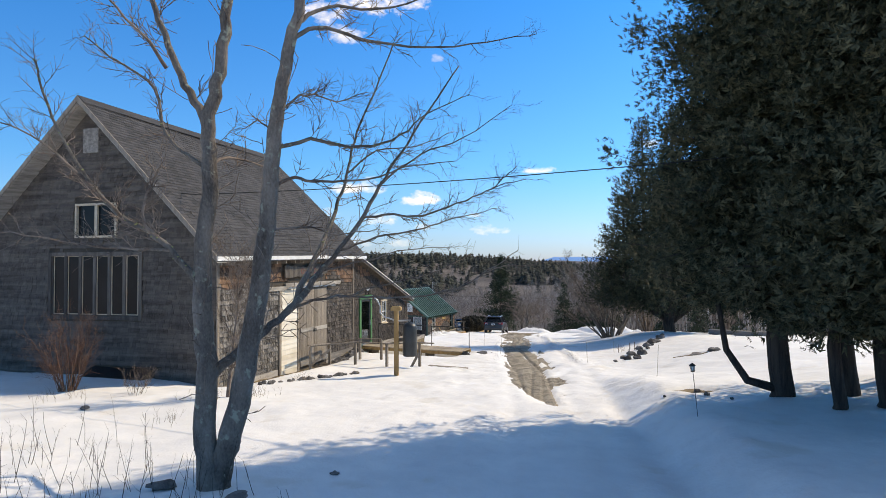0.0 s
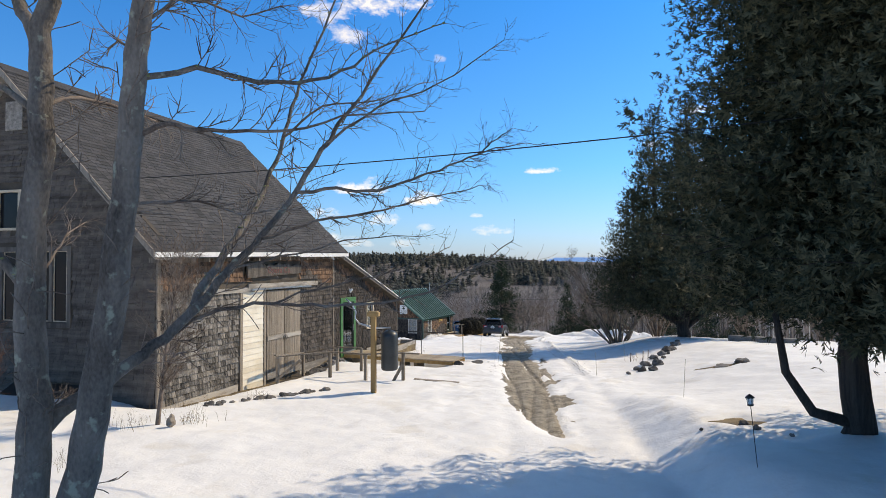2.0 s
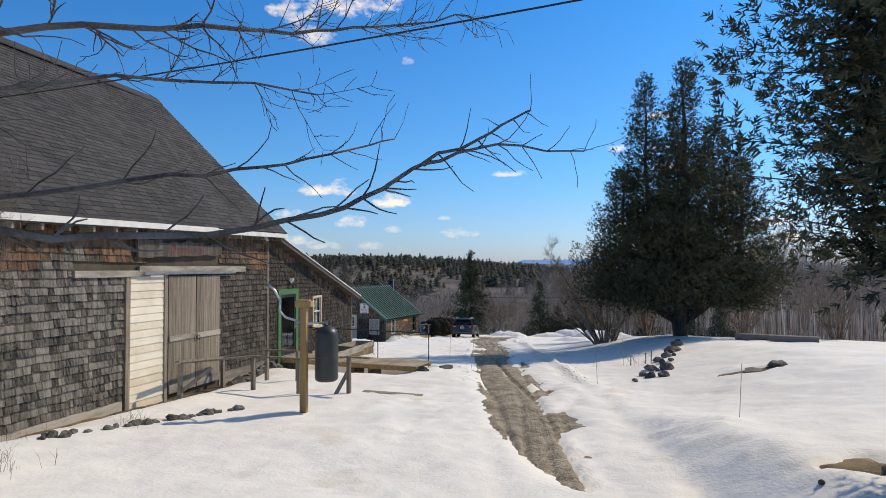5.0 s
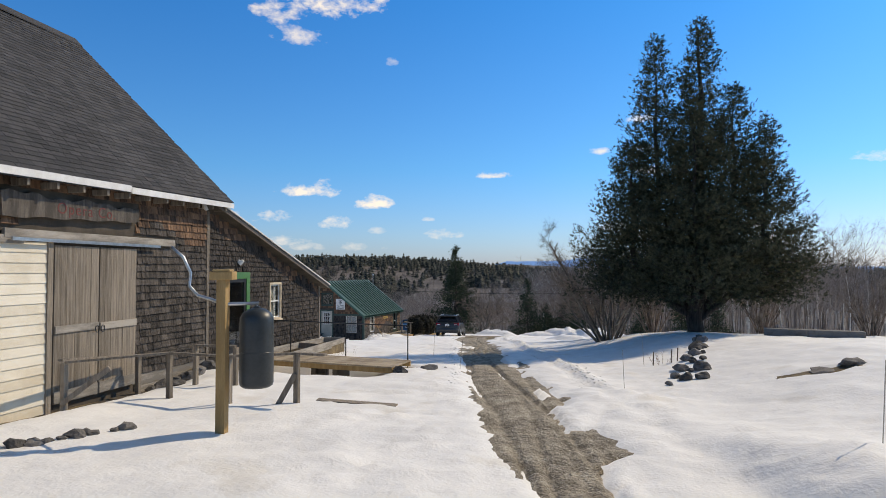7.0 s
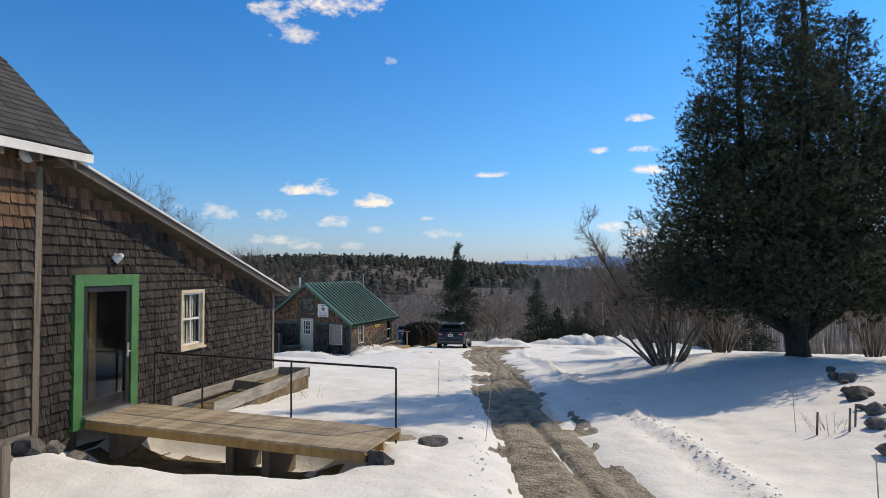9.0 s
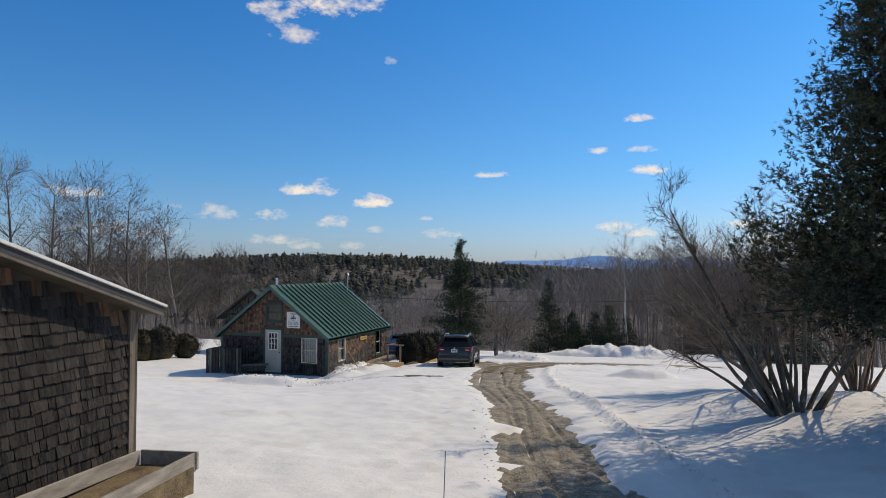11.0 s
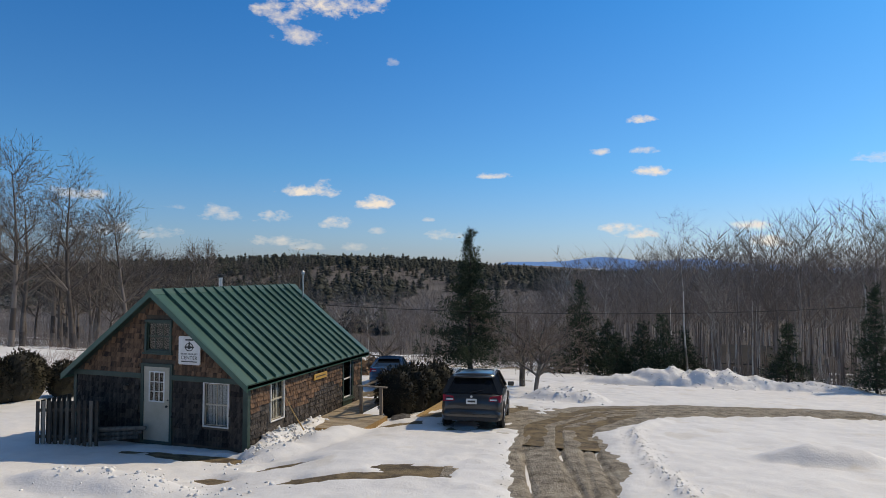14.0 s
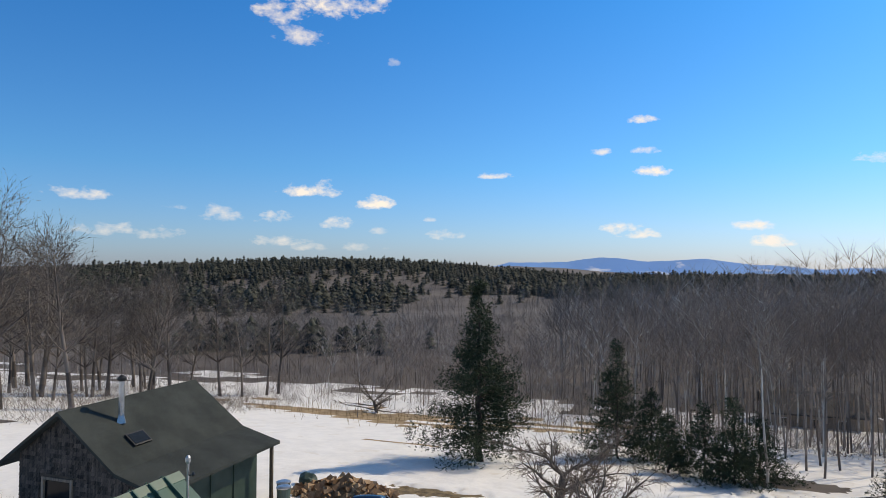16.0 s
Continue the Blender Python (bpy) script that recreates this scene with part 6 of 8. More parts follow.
for q in range(12):
    a = q * .6
    nn = limb(out, tk[q % 3][0], (math.cos(a), math.sin(a), .12 + .4 * (q % 3)), 4.2, .075, rg, 6, .25, .0, .25)
    twigs(out, nn, rg, 2, .8, .9, (1, 2), .05, .6, .35, .006, 4)
tree_thing("apple_tree", "low wide-branched apple tree in the snowy field", -46.5, 113.5, out, "apple tree", "apple trees", (M_BARK, M_TWIG), .04)
# low crooked fruit tree past the lilac
rg = random.Random(39)
out = []
tk = limb(out, (0, 0, -.25), (.42, .14, 1), 1.35, .2, rg, 4, .08, .0, .75)
for q in range(13):
    a = q * 2.4 + .5 * rg.random()
    nn = limb(out, tk[1 + q % 3][0], (math.cos(a) - .35, math.sin(a) - .12, .55 + .4 * rg.random()), 4.4 * (.75 + .35 * rg.random()), .075, rg, 7, .24, .05, .2)
    twigs(out, nn[1:], rg, 2, 1.0, .8, (2, 4), .08, .6, .3, .005, 4)
tree_thing("fruit_tree", "low leafless fruit tree with a crooked dark trunk", -7.75, 51.5, out, "fruit tree", "", (M_BARK, M_TWIG), .03)

# ---- woods ----
wr = random.Random(77)
def far_tree(rg):
    """A leafless tree seen from afar: trunk, limbs and a haze of twigs."""
    out = []
    tk = limb(out, (0, 0, -.3), (rg.gauss(0, .04), rg.gauss(0, .04), 1), 10.0, .062, rg, 4, .07, .1, .15)
    for k in range(9):
        p, d, r = tk[min(1 + k // 4, 3)]
        a = rg.random() * 6.283
        nn = limb(out, p, (math.cos(a) * .75, math.sin(a) * .75, 1), 3.0 * (.6 + .6 * rg.random()), .026, rg, 2, .2, .1, .4)
        for q, dd, rr in nn:
            for _ in range(4):
                b = rg.random() * 6.283
                limb(out, q, (dd.x + .8 * math.cos(b), dd.y + .8 * math.sin(b), dd.z + .3), 1.7 * (.5 + rg.random()), .017, rg, 1, .1, .1, .5)
    return np.array(out)


FOREST = [far_tree(wr) for _ in range(6)]
NEAR = [bare_tree(wr, 11.0, .085, .3, 18, 3, .75, .014, .05, (1, 2)) for _ in range(4)]
# tall bare trees at the field's edges, told apart singly
SINGLE = [(-72.1, 85, 16.5), (-77, 85.5, 16.5), (-70.2, 90, 16.5), (-66.8, 94, 14.5), (-77.5, 80, 17), (-74.5, 88, 15), (-62.5, 98, 10.5), (-85, 100, 17), (-75, 112, 13), (-92, 108, 15), (-70, 118, 12), (-98, 103, 16), (-79, 96, 14), (-66, 122, 11), (-90, 96, 16), (-83, 104, 15), (-95, 112, 17), (-101, 109, 17), (-12.7, 89, 10.5), (-9, 94, 10), (-5, 92, 11), (-1.5, 90, 11.5), (2, 92, 12), (5, 88, 12), (8, 93, 13), (-16, 99, 9.5), (-7, 99, 11), (1, 97, 12), (11, 90, 13), (6, 99, 12), (-20, 101, 8.5), (-24, 104, 8)]
SINGLE += [(wr.uniform(-104, -62), wr.uniform(98, 128), wr.uniform(9, 15)) for _ in range(26)]
SINGLE += [(wr.uniform(-14, 26), wr.uniform(93, 118), wr.uniform(9, 11.5)) for _ in range(60)] + [(wr.uniform(8, 34), wr.uniform(70, 92), wr.uniform(8, 11)) for _ in range(16)]
BIG = [bare_tree(wr, 11.0, .2, .24, 30, 3, .7, .03, .05, (1, 2)) for _ in range(3)]
meshes = []
for i_, s_ in enumerate(NEAR + BIG):
    fat, tone = s_[:, 6] >= .035, (M_WOOD_FAR if i_ < 4 else M_TRUNK)
    meshes.append([seg_mesh("trunk", s_[fat], tone, 5), seg_mesh("trunk", s_[fat], M_BIRCH, 5), seg_mesh("crown", s_[~fat], tone, 1)])
for k, (x, y, h) in enumerate(SINGLE):
    birch = x > -30 and k % 3 == 0
    t_ = thing("birch_tree" if birch else "bare_tree", "slender pale-barked leafless birch" if birch else "tall grey leafless tree at the wood's edge", "tree", pose(x, y, ground_z(x, y), 0, 0, k * 74) @ Matrix.Scale(h / 11.0, 4), "trees at the wood's edge")
    q_ = meshes[4 + k % 3] if x < -60 else meshes[k % 4]
    part("trunk", q_[int(birch)], None, t_)
    tagged(part("crown", q_[2], None, t_), kind="stuff")
rows_b, rows_w = [], []
for k in range(5000):
    d = 62 + 640 * wr.random() ** 1.35
    a = radians(19 + wr.uniform(-44, 44))
    x, y = -14 - d * math.sin(a), 48 + d * math.cos(a)
    off = math.degrees(a)
    edge = 118 + 8 * math.sin(x * .07) if off > 12 else (122 - 1.9 * (12 - off) if off > -4 else 93)
    if y < edge + wr.gauss(0, 7) or (x < -60 and y < 100):
        continue
    if off > 10 or d > wr.uniform(150, 240):
        h = wr.uniform(.55, .9)
    else:
        crest = 3.3 + .16 * (10 - off)
        h = min(1.5, max(.45, (crest + wr.uniform(-3.0, .6) - float(fall(y))) / 11.5))
    (rows_b if wr.random() < (.10 if d < 220 else .03) else rows_w).append((x, y, h, wr.random() * 6.28, wr.randrange(6)))
for nm, lab, rws, mt in (("bare_woods", "dense grey-brown leafless woods in the valley", rows_w, M_WOOD_FAR), ("birch_woods", "pale birch trunks among the bare woods", rows_b, M_BIRCH)):
    xs, ys_ = np.array([r[0] for r in rws]), np.array([r[1] for r in rws])
    zs = base_height(xs, ys_)
    allseg = np.concatenate([place(FOREST[r[4]], r[0], r[1], zs[i], r[2], r[3]) for i, r in enumerate(rws)])
    tagged(new(nm, seg_mesh(nm, allseg, mt, 1)), lab, "woods", kind="stuff")
# undergrowth: thickets of thin stems
rows_u = []
for k in range(8500):
    d = 60 + 230 * wr.random() ** 1.2
    a = radians(19 + wr.uniform(-44, 44))
    x, y = -14 - d * math.sin(a), 48 + d * math.cos(a)
    off = math.degrees(a)
    edge = (88 if x < -56 else 120 + 6 * math.sin(x * .09)) if off > 10 else (121 - 1.9 * (10 - off) if off > -6 else 88)
    if y < edge + wr.gauss(0, 6) - 2 or (x < -50 and y < 84):
        continue
    rows_u.append((x, y))
ux, uy = np.array(rows_u).T
uz = base_height(ux, uy)
us = []
for x, y, z in zip(ux, uy, uz):
    for _ in range(9):
        a, h = wr.random() * 6.28, .7 + 2.2 * wr.random() ** 1.5
        us.append((x + wr.gauss(0, .9), y + wr.gauss(0, .9), z - .1, x + math.cos(a) * h * .35 + wr.gauss(0, .9), y + math.sin(a) * h * .35, z + h, .014, .007))
tagged(new("thicket", seg_mesh("thicket", us, M_WOOD_FAR, 1)), "brown leafless thicket under the woods", "woods", kind="stuff")


def fir_template(rg, h=12.0, r=2.4, layers=4, teeth=5):
    v, f = [], []
    for k in range(layers):
        t = k / layers
        z0, rr = h * (0.08 + 0.86 * t), r * (1 - t) ** 0.6 * (.8 + .4 * rg.random()) + .25
        o = len(v)
        v.append((rg.gauss(0, .05), rg.gauss(0, .05), z0 + h * 0.2))
        for j in range(teeth * 2):
            a = math.pi * j / teeth + rg.gauss(0, .12)
            q = rr * (1.0 if j % 2 == 0 else .52) * (.75 + .5 * rg.random())
            v.append((q * math.cos(a), q * math.sin(a), z0 - (0.35 if j % 2 == 0 else 0) + rg.gauss(0, .15)))
        f += [(o, o + 1 + j, o + 1 + (j + 1) % (teeth * 2)) for j in range(teeth * 2)]
    return np.array(v), np.array(f)


FIRS = [fir_template(wr, 8 + 3.5 * wr.random(), 3.0 + 1.8 * wr.random(), 4, 5) for _ in range(7)]
vv, ff, o = [], [], 0
fx, fy, fs = [], [], []
for k in range(8200):
    d = 330 + 620 * wr.random() ** 0.9
    a = radians(19 + wr.uniform(-42, 42))
    x, y = -14 - d * math.sin(a), 48 + d * math.cos(a)
    patch = float(fbm(np.array([x / 70.0]), np.array([y / 55.0]), 3, 88)[0])
    crest = float(smooth(520, 700, np.array(d))) * (1.0 if math.degrees(a) > 2 else .7)
    if wr.random() > max(crest, float(smooth(.47, .60, np.array(patch))) * float(smooth(300, 420, np.array(d))) * (1.0 if math.degrees(a) > 0 else .5)):
        continue
    fx.append(x), fy.append(y), fs.append(wr.choice((.6, .75, .85, .95, 1.0, 1.25)) * wr.uniform(.85, 1.1))
for k in range(70):
    x, y = -118 + wr.gauss(0, 16), 205 + wr.gauss(0, 12)
    fx.append(x), fy.append(y), fs.append(wr.uniform(.6, .95))
fz = base_height(np.array(fx), np.array(fy))
for i in range(len(fx)):
    v, f = FIRS[i % 7]
    c, s, k = math.cos(i * 1.7), math.sin(i * 1.7), fs[i]
    vv.append(np.stack([fx[i] + k * (c * v[:, 0] - s * v[:, 1]), fy[i] + k * (s * v[:, 0] + c * v[:, 1]), fz[i] - .5 + k * v[:, 2]], -1))
    ff.append(f + o)
    o += len(v)
tagged(new("pine_woods", np_mesh("pine_woods", np.concatenate(vv), np.concatenate(ff), M_PINE_FAR)), "dark evergreen woods on the far ridge", "woods", kind="stuff")

# blue hills on the skyline, the distance haze painted into their colour
M_HAZE = material("haze_blue_hills", (0.15, 0.36, 0.74), (0.20, 0.42, 0.78), 0.002, 0.95, bump=0.0, spots=((0.80, 0.84, 0.90), 0.006, 0.60))
prof_az = [60, 25, 14, 12.8, 9.9, 7.7, 6.1, 4.6, 2.6, 1.0, -1.7, -3.8, -5.8, -7.6, -9.5, -12, -14.5, -20, -60]
prof_el = [.1, .2, .5, .85, .85, .90, 1.14, 1.29, 1.14, .88, .99, 1.14, .83, .58, .52, .2, .32, .2, .1]
hv, n = [], 260
for i in range(n):
    a = 60 - 120 * i / (n - 1)
    e = float(np.interp(-a, [-q for q in prof_az], prof_el)) + 0.06 * float(fbm(np.array([a * 1.5]), np.array([3.0]), 3, 91)[0])
    for dd, zz in ((3900, -60), (4300, 6 + 4300 * math.tan(radians(e - .14)))):
        hv.append((-18 - dd * math.sin(radians(a)), 51 + dd * math.cos(radians(a)), zz))
hf = np.array([(2 * i, 2 * i + 2, 2 * i + 3, 2 * i + 1) for i in range(n - 1)])
tagged(new("backdrop", np_mesh("backdrop", np.array(hv), hf, M_HAZE, True)), "far hills painted haze-blue, with snowy tops", "hills", kind="structure")


# ---- by the barn ----
def cylinder_rock(x, y, z, s, seed, name="rock", label="grey field stone in the snow", group="", flat=0.7):
    rg = random.Random(seed)
    bm = bmesh.new()
    bmesh.ops.create_icosphere(bm, subdivisions=2, radius=1.0)
    sx, sy, sz = s * (0.8 + 0.5 * rg.random()), s * (0.8 + 0.5 * rg.random()), s * flat * (0.8 + 0.4 * rg.random())
    off = Vector((rg.random() * 9, rg.random() * 9, rg.random() * 9))
    for v in bm.verts:
        k = 0.78 + 0.5 * noise.noise(v.co * 1.1 + off) + 0.16 * noise.noise(v.co * 3 + off)
        q = v.co * k
        q = Vector([round(c * 2.6) / 2.6 * 0.35 + c * 0.65 for c in q])
        v.co = Vector((q.x * sx, q.y * sy, q.z * sz))
    me = bpy.data.meshes.new(name)
    bm.to_mesh(me)
    bm.free()
    me.materials.append(M_ROCK)
    ob = new(name, me)
    ob.matrix_world = pose(x, y, z, 0, 0, rg.random() * 360)
    return tagged(ob, label, "rock", group)


# ramp deck at the green door
DZ = 0.27
deck = thing("deck", "timber ramp deck before the green door, partly snow-wet", "deck", pose(-14.2, 30.4, 0))
deck_z = lambda x: 0.27 - 0.012 * (x + 2.6)
nb = 36
for k in range(nb):
    a = -2.55 + 5.1 * k / nb
    part("board", MB().add([(x, y, deck_z(x) + o) for x in (a, a + 5.1 / nb - .008) for y in (-0.66 - .01 * (k % 3), 0.66) for o in (-.035, 0)], [(0, 1, 3, 2), (4, 6, 7, 5), (0, 4, 5, 1), (2, 3, 7, 6), (0, 2, 6, 4), (1, 5, 7, 3)]), M_DECK, deck)
for y in (-.62, 0.0, .62):
    part("joist", MB().add([(x, y + d, deck_z(x) - .04 + o) for x in (-2.55, 2.55) for d in (-.03, .03) for o in (-.125, 0)], [(0, 1, 3, 2), (4, 6, 7, 5), (0, 4, 5, 1), (2, 3, 7, 6), (0, 2, 6, 4), (1, 5, 7, 3)]), M_LUMBER, deck, bevel=.004)
for x in (-2.2, .1, .75):
    part("block", MB().box(x - .07, x + .07, -.35, .4, -.75, .1), M_DARKWOOD, deck, bevel=.01)
rail = thing("hand_rail", "thin black iron pipe handrail along the deck", "railing", pose(-14.2, 30.4, 0))
tops = []
for x in (-2.3, -1.25, .55, 2.45):
    part("post", MB().tube([(x, .68, deck_z(x) - .25), (x, .68, deck_z(x) + .93)], .017, 8), M_BLACK, rail)
part("top_rail", MB().tube([(-2.3, .68, deck_z(-2.3) + .93), (2.42, .68, deck_z(2.42) + .93), (2.45, .68, deck_z(2.45) + .9)], .018, 8), M_BLACK, rail)
cylinder_rock(-11.45, 29.75, -.02, .28, 1, flat=1.1, label="rounded boulder at the deck's end")
cylinder_rock(-11.2, 31.3, -.02, .22, 2, label="rounded boulder at the deck's end")
cylinder_rock(-10.9, 31.7, -.12, .16, 3, label="dark stone beside the drive")
for k in range(11):
    u = -2.6 + k * .3
    p = BARN @ Vector((0.25 + .12 * ((k * 7) % 3), u, 0))
    cylinder_rock(p.x, p.y, ground_z(p.x, p.y) + .06, .15 + .05 * ((k * 5) % 3), 20 + k, label="field stone of the barn footing", group="footing stones")

# raised planter beyond the door
planter = thing("planter", "long grey board planter against the lean-to", "planter", BARN)
part("front_board", MB().beam((1.15, 2.95, .05), (1.05, 7.7, -.02), .04, .26), M_GREYBOARD, planter, bevel=.005)
part("rear_board", MB().beam((.30, 2.9, .16), (.25, 7.6, .02), .04, .2), M_GREYBOARD, planter, bevel=.005)
part("end_board", MB().beam((1.1, 7.7, 0), (.25, 7.65, 0), .04, .24), M_GREYBOARD, planter, bevel=.005)
part("cross_board", MB().beam((1.1, 5.2, .05), (.28, 5.3, .08), .04, .2), M_GREYWOOD, planter, bevel=.005)
part("soil", MB().box(.3, 1.1, 2.95, 7.6, -.5, -.06), M_EARTH, planter)

# tall post with arm and hung tank
PX, PY = -11.06, 22.3
pz = 0.22
bell_post = thing("post", "tall square golden timber post with a capped top", "post", pose(PX, PY, pz, 0, 0, 12))
part("shaft", MB().box(-.068, .068, -.068, .068, -.3, 2.32), M_LUMBER, bell_post, bevel=.006)
part("cap", MB().box(-.17, .17, -.085, .085, 2.32, 2.44).box(-.13, .13, -.075, .075, 2.44, 2.47), M_LUMBER, bell_post, bevel=.012)
PIPE = [(-11.96, 22.29, 3.02), (-11.8, 22.35, 2.87), (-11.7, 22.39, 2.64), (-11.72, 22.39, 2.45), (-11.6, 22.43, 2.31), (-11.41, 22.5, 2.25), (-11.25, 22.42, 2.22), (PX, PY, pz + 1.98)]
part("pipe_arm", MB().tube([(x - PX, y - PY, z - pz) for x, y, z in PIPE], .024, 8), M_STEEL, bell_post, "bent grey steel pipe", smooth=True, m=pose(0, 0, 0, 0, 0, -12))
part("hook_arm", MB().tube([(0, 0, 1.98), (.36, .34, 1.98)], .024, 8), M_STEEL, bell_post, m=pose(0, 0, 0, 0, 0, -12))
tank = thing("gas_cylinder", "black steel cylinder hung as a bell from the post", "cylinder", pose(-10.72, 22.62, 1.0))
part("body", MB().lathe([(.19, 0), (.23, .03), (.24, .07), (.24, .92), (.235, .99), (.20, 1.06), (.13, 1.11), (.05, 1.135)], sides=32), M_TANK, tank, smooth=True)
part("collar", MB().lathe([(.045, 1.12), (.05, 1.135), (.05, 1.15), (.03, 1.16)], sides=14), M_TANK, tank)
part("chain", MB().tube([(0, 0, 1.13), (.01, 0, 1.155), (-.01, 0, 1.18), (0, 0, 1.21)], .012, 6), M_STEEL, tank)
part("seam", MB().lathe([(.241, .50), (.244, .505), (.241, .51)], sides=32), M_TANK, tank)

# weathered walkway rails by the barn doors
fence = thing("walkway_rail", "weathered grey post-and-rail walkway fence by barn doors", "fence", pose(-13.5, 24.5, 0))
FP = [(-15.1, 23.25, .85), (-13.9, 24.45, .82), (-12.5, 24.35, .82), (-11.3, 24.65, .85)]
BP = [(-15.85, 25.7, .85), (-14.6, 26.0, .82), (-13.7, 26.15, .8)]
for x, y, h in FP + BP:
    gz = ground_z(x, y)
    part("post", MB().box(x + 13.5 - .045, x + 13.5 + .045, y - 24.5 - .045, y - 24.5 + .045, gz - .3, gz + h), M_GREYWOOD, fence, bevel=.005)
for row in (FP, BP):
    for (xa, ya, ha), (xb, yb, hb) in zip(row, row[1:]):
        part("rail", MB().beam((xa + 13.5, ya - 24.5, ground_z(xa, ya) + ha + .02), (xb + 13.5, yb - 24.5, ground_z(xb, yb) + hb + .02), .10, .04), M_GREYWOOD, fence, bevel=.004)
part("rail", MB().beam((2.2, .15, ground_z(-11.3, 24.65) + .87), (2.75, .2, ground_z(-11.3, 24.65) + .86), .10, .04), M_GREYWOOD, fence, bevel=.004)
part("brace", MB().beam((-1.6, -1.3, .35), (-.95, -.9, .95), .05, .09), M_GREYWOOD, fence)
part("brace", MB().beam((1.9, -.1, .2), (2.2, .1, .85), .05, .09), M_GREYWOOD, fence)
part("cross_piece", MB().beam((-1.7, -1.25, ground_z(-15.1, 23.25) + .9), (-2.35, 1.2, ground_z(-15.85, 25.7) + .89), .09, .04), M_GREYWOOD, fence)
step_ = thing("door_sill", "dark wooden sill plank below the barn doors", "plank", BARN)
part("plank", MB().box(.08, .75, -5.3, -2.9, -.08, .02), M_SHEATH, step_, bevel=.008)
pl = thing("plank", "weathered plank lying half buried in snow", "plank", pose(-10.4, 25.2, ground_z(-10.4, 25.2) + .0, 4, 2, 8))
part("board", MB().box(-.75, .75, -.08, .08, -.02, .03), M_GREYWOOD, pl, bevel=.005)

# stones edging the bed along the barn
for k in range(22):
    t = k / 21
    x, y = -13.3 + 1.2 * t - 1.1 * (1 - t) * (k % 2) * .1, 18.6 + 3.4 * t
    if k % 7 == 5:
        continue
    cylinder_rock(x - .35, y, ground_z(x - .35, y) + .01, .075 + .028 * ((k * 3) % 4), 60 + k, label="edging stone half sunk in snow", group="edging stones")
# dry-stone line on the bank
for k in range(20):
    t = k / 19
    x, y = -4.65 + .85 * t + .34 * ((k * 7) % 3 - 1) * (1 - .75 * t), 29.9 + 9.0 * t ** 1.15 + .25 * ((k * 5) % 3)
    cylinder_rock(x, y, ground_z(x, y) + .05, .11 + .042 * ((k * 3) % 4), 90 + k, label="dark stone of a low wall on the bank", group="wall stones")
for k in range(5):
    x, y = -2.45 + .3 * k + .1 * ((k * 5) % 3), 18.95 + .22 * ((k * 7) % 4) - .1 * k
    cylinder_rock(x, y, ground_z(x, y) + .02, .05 + .03 * ((k * 3) % 4), 130 + k, label="brown stone thawing out of the snow", group="roadside stones")
for k, (x, y, s) in enumerate([(-1.9, 30.1, .3), (-1.3, 30.3, .25), (-14.9, 13.9, .12), (-8.7, 10.3, .2), (-7.4, 10.35, .16), (-6.9, 12.0, .1)]):
    cylinder_rock(x, y, ground_z(x, y) + .05, s, 150 + k, flat=.45, label="flat stone showing through the snow")

for x, y, w, r in ((-0.75, 40.6, 1.5, -12), (0.55, 39.6, 1.7, -8)):
    sl = thing("stone_block", "long squared granite block lying on the bank", "stone", pose(x, y, ground_z(x, y), 0, 0, r), "granite blocks")
    part("block", MB().box(-w / 2, w / 2, -.22, .22, -.2, .26), M_ROCK, sl, bevel=.04)

# garden lamp and driveway markers
lamp = thing("garden_lamp", "small black solar lantern on a thin stake", "lamp", pose(-1.7, 16.32, ground_z(-1.7, 16.32), 0, -5, 0) @ Matrix.Scale(0.74, 4))
part("stake", MB().tube([(0, 0, -.2), (0, 0, 1.12)], .008, 6), M_BLACK, lamp)
part("lantern", MB().lathe([(.03, 1.12), (.055, 1.13), (.06, 1.15), (.045, 1.16)], sides=12), M_BLACK, lamp)
part("glass", MB().lathe([(.042, 1.16), (.052, 1.27)], sides=12), M_WHITE, lamp)
for a in range(6):
    part("bar", MB().tube([(.046 * math.cos(a * 1.047), .046 * math.sin(a * 1.047), 1.16), (.056 * math.cos(a * 1.047), .056 * math.sin(a * 1.047), 1.27)], .005, 5), M_BLACK, lamp)
part("cap", MB().lathe([(.085, 1.27), (.08, 1.29), (.03, 1.33), (.005, 1.345)], sides=12), M_BLACK, lamp)
M_FIBRE = material("marker_fibreglass", (0.35, 0.30, 0.26), (0.5, 0.45, 0.4), 4.0, 0.6, bump=0.0)
for x, y, h, t in [(-10.5, 31.9, 1.1, 6), (-5.6, 33.9, .9, -3), (-2.9, 23.0, .9, 3), (-12.9, 36.5, .9, 2), (-5.9, 28.6, .8, -2)]:
    mk = new("driveway_marker", MB().tube([(0, 0, -.1), (0, 0, h)], .006, 6).mesh("driveway_marker", M_FIBRE))
    mk.matrix_world = pose(x, y, ground_z(x, y), 0, t, 0)
    tagged(mk, "thin fibreglass driveway marker stuck in the snow", "stake", "driveway markers")
for x, y in [(-5.35, 33.6), (-4.87, 33.66), (-4.7, 34.0)]:
    mk = new("stake", MB().tube([(0, 0, -.1), (.02, 0, .38)], .018, 5).mesh("stake", M_TWIG))
    mk.matrix_world = pose(x, y, ground_z(x, y))
    tagged(mk, "short wooden garden stake in the snow", "stake", "garden stakes")
shrub("shrub", "tiny dead weed clump on the bank", -5.1, 33.75, 9, .4, .8, 41, M_RUST, 1, .005)


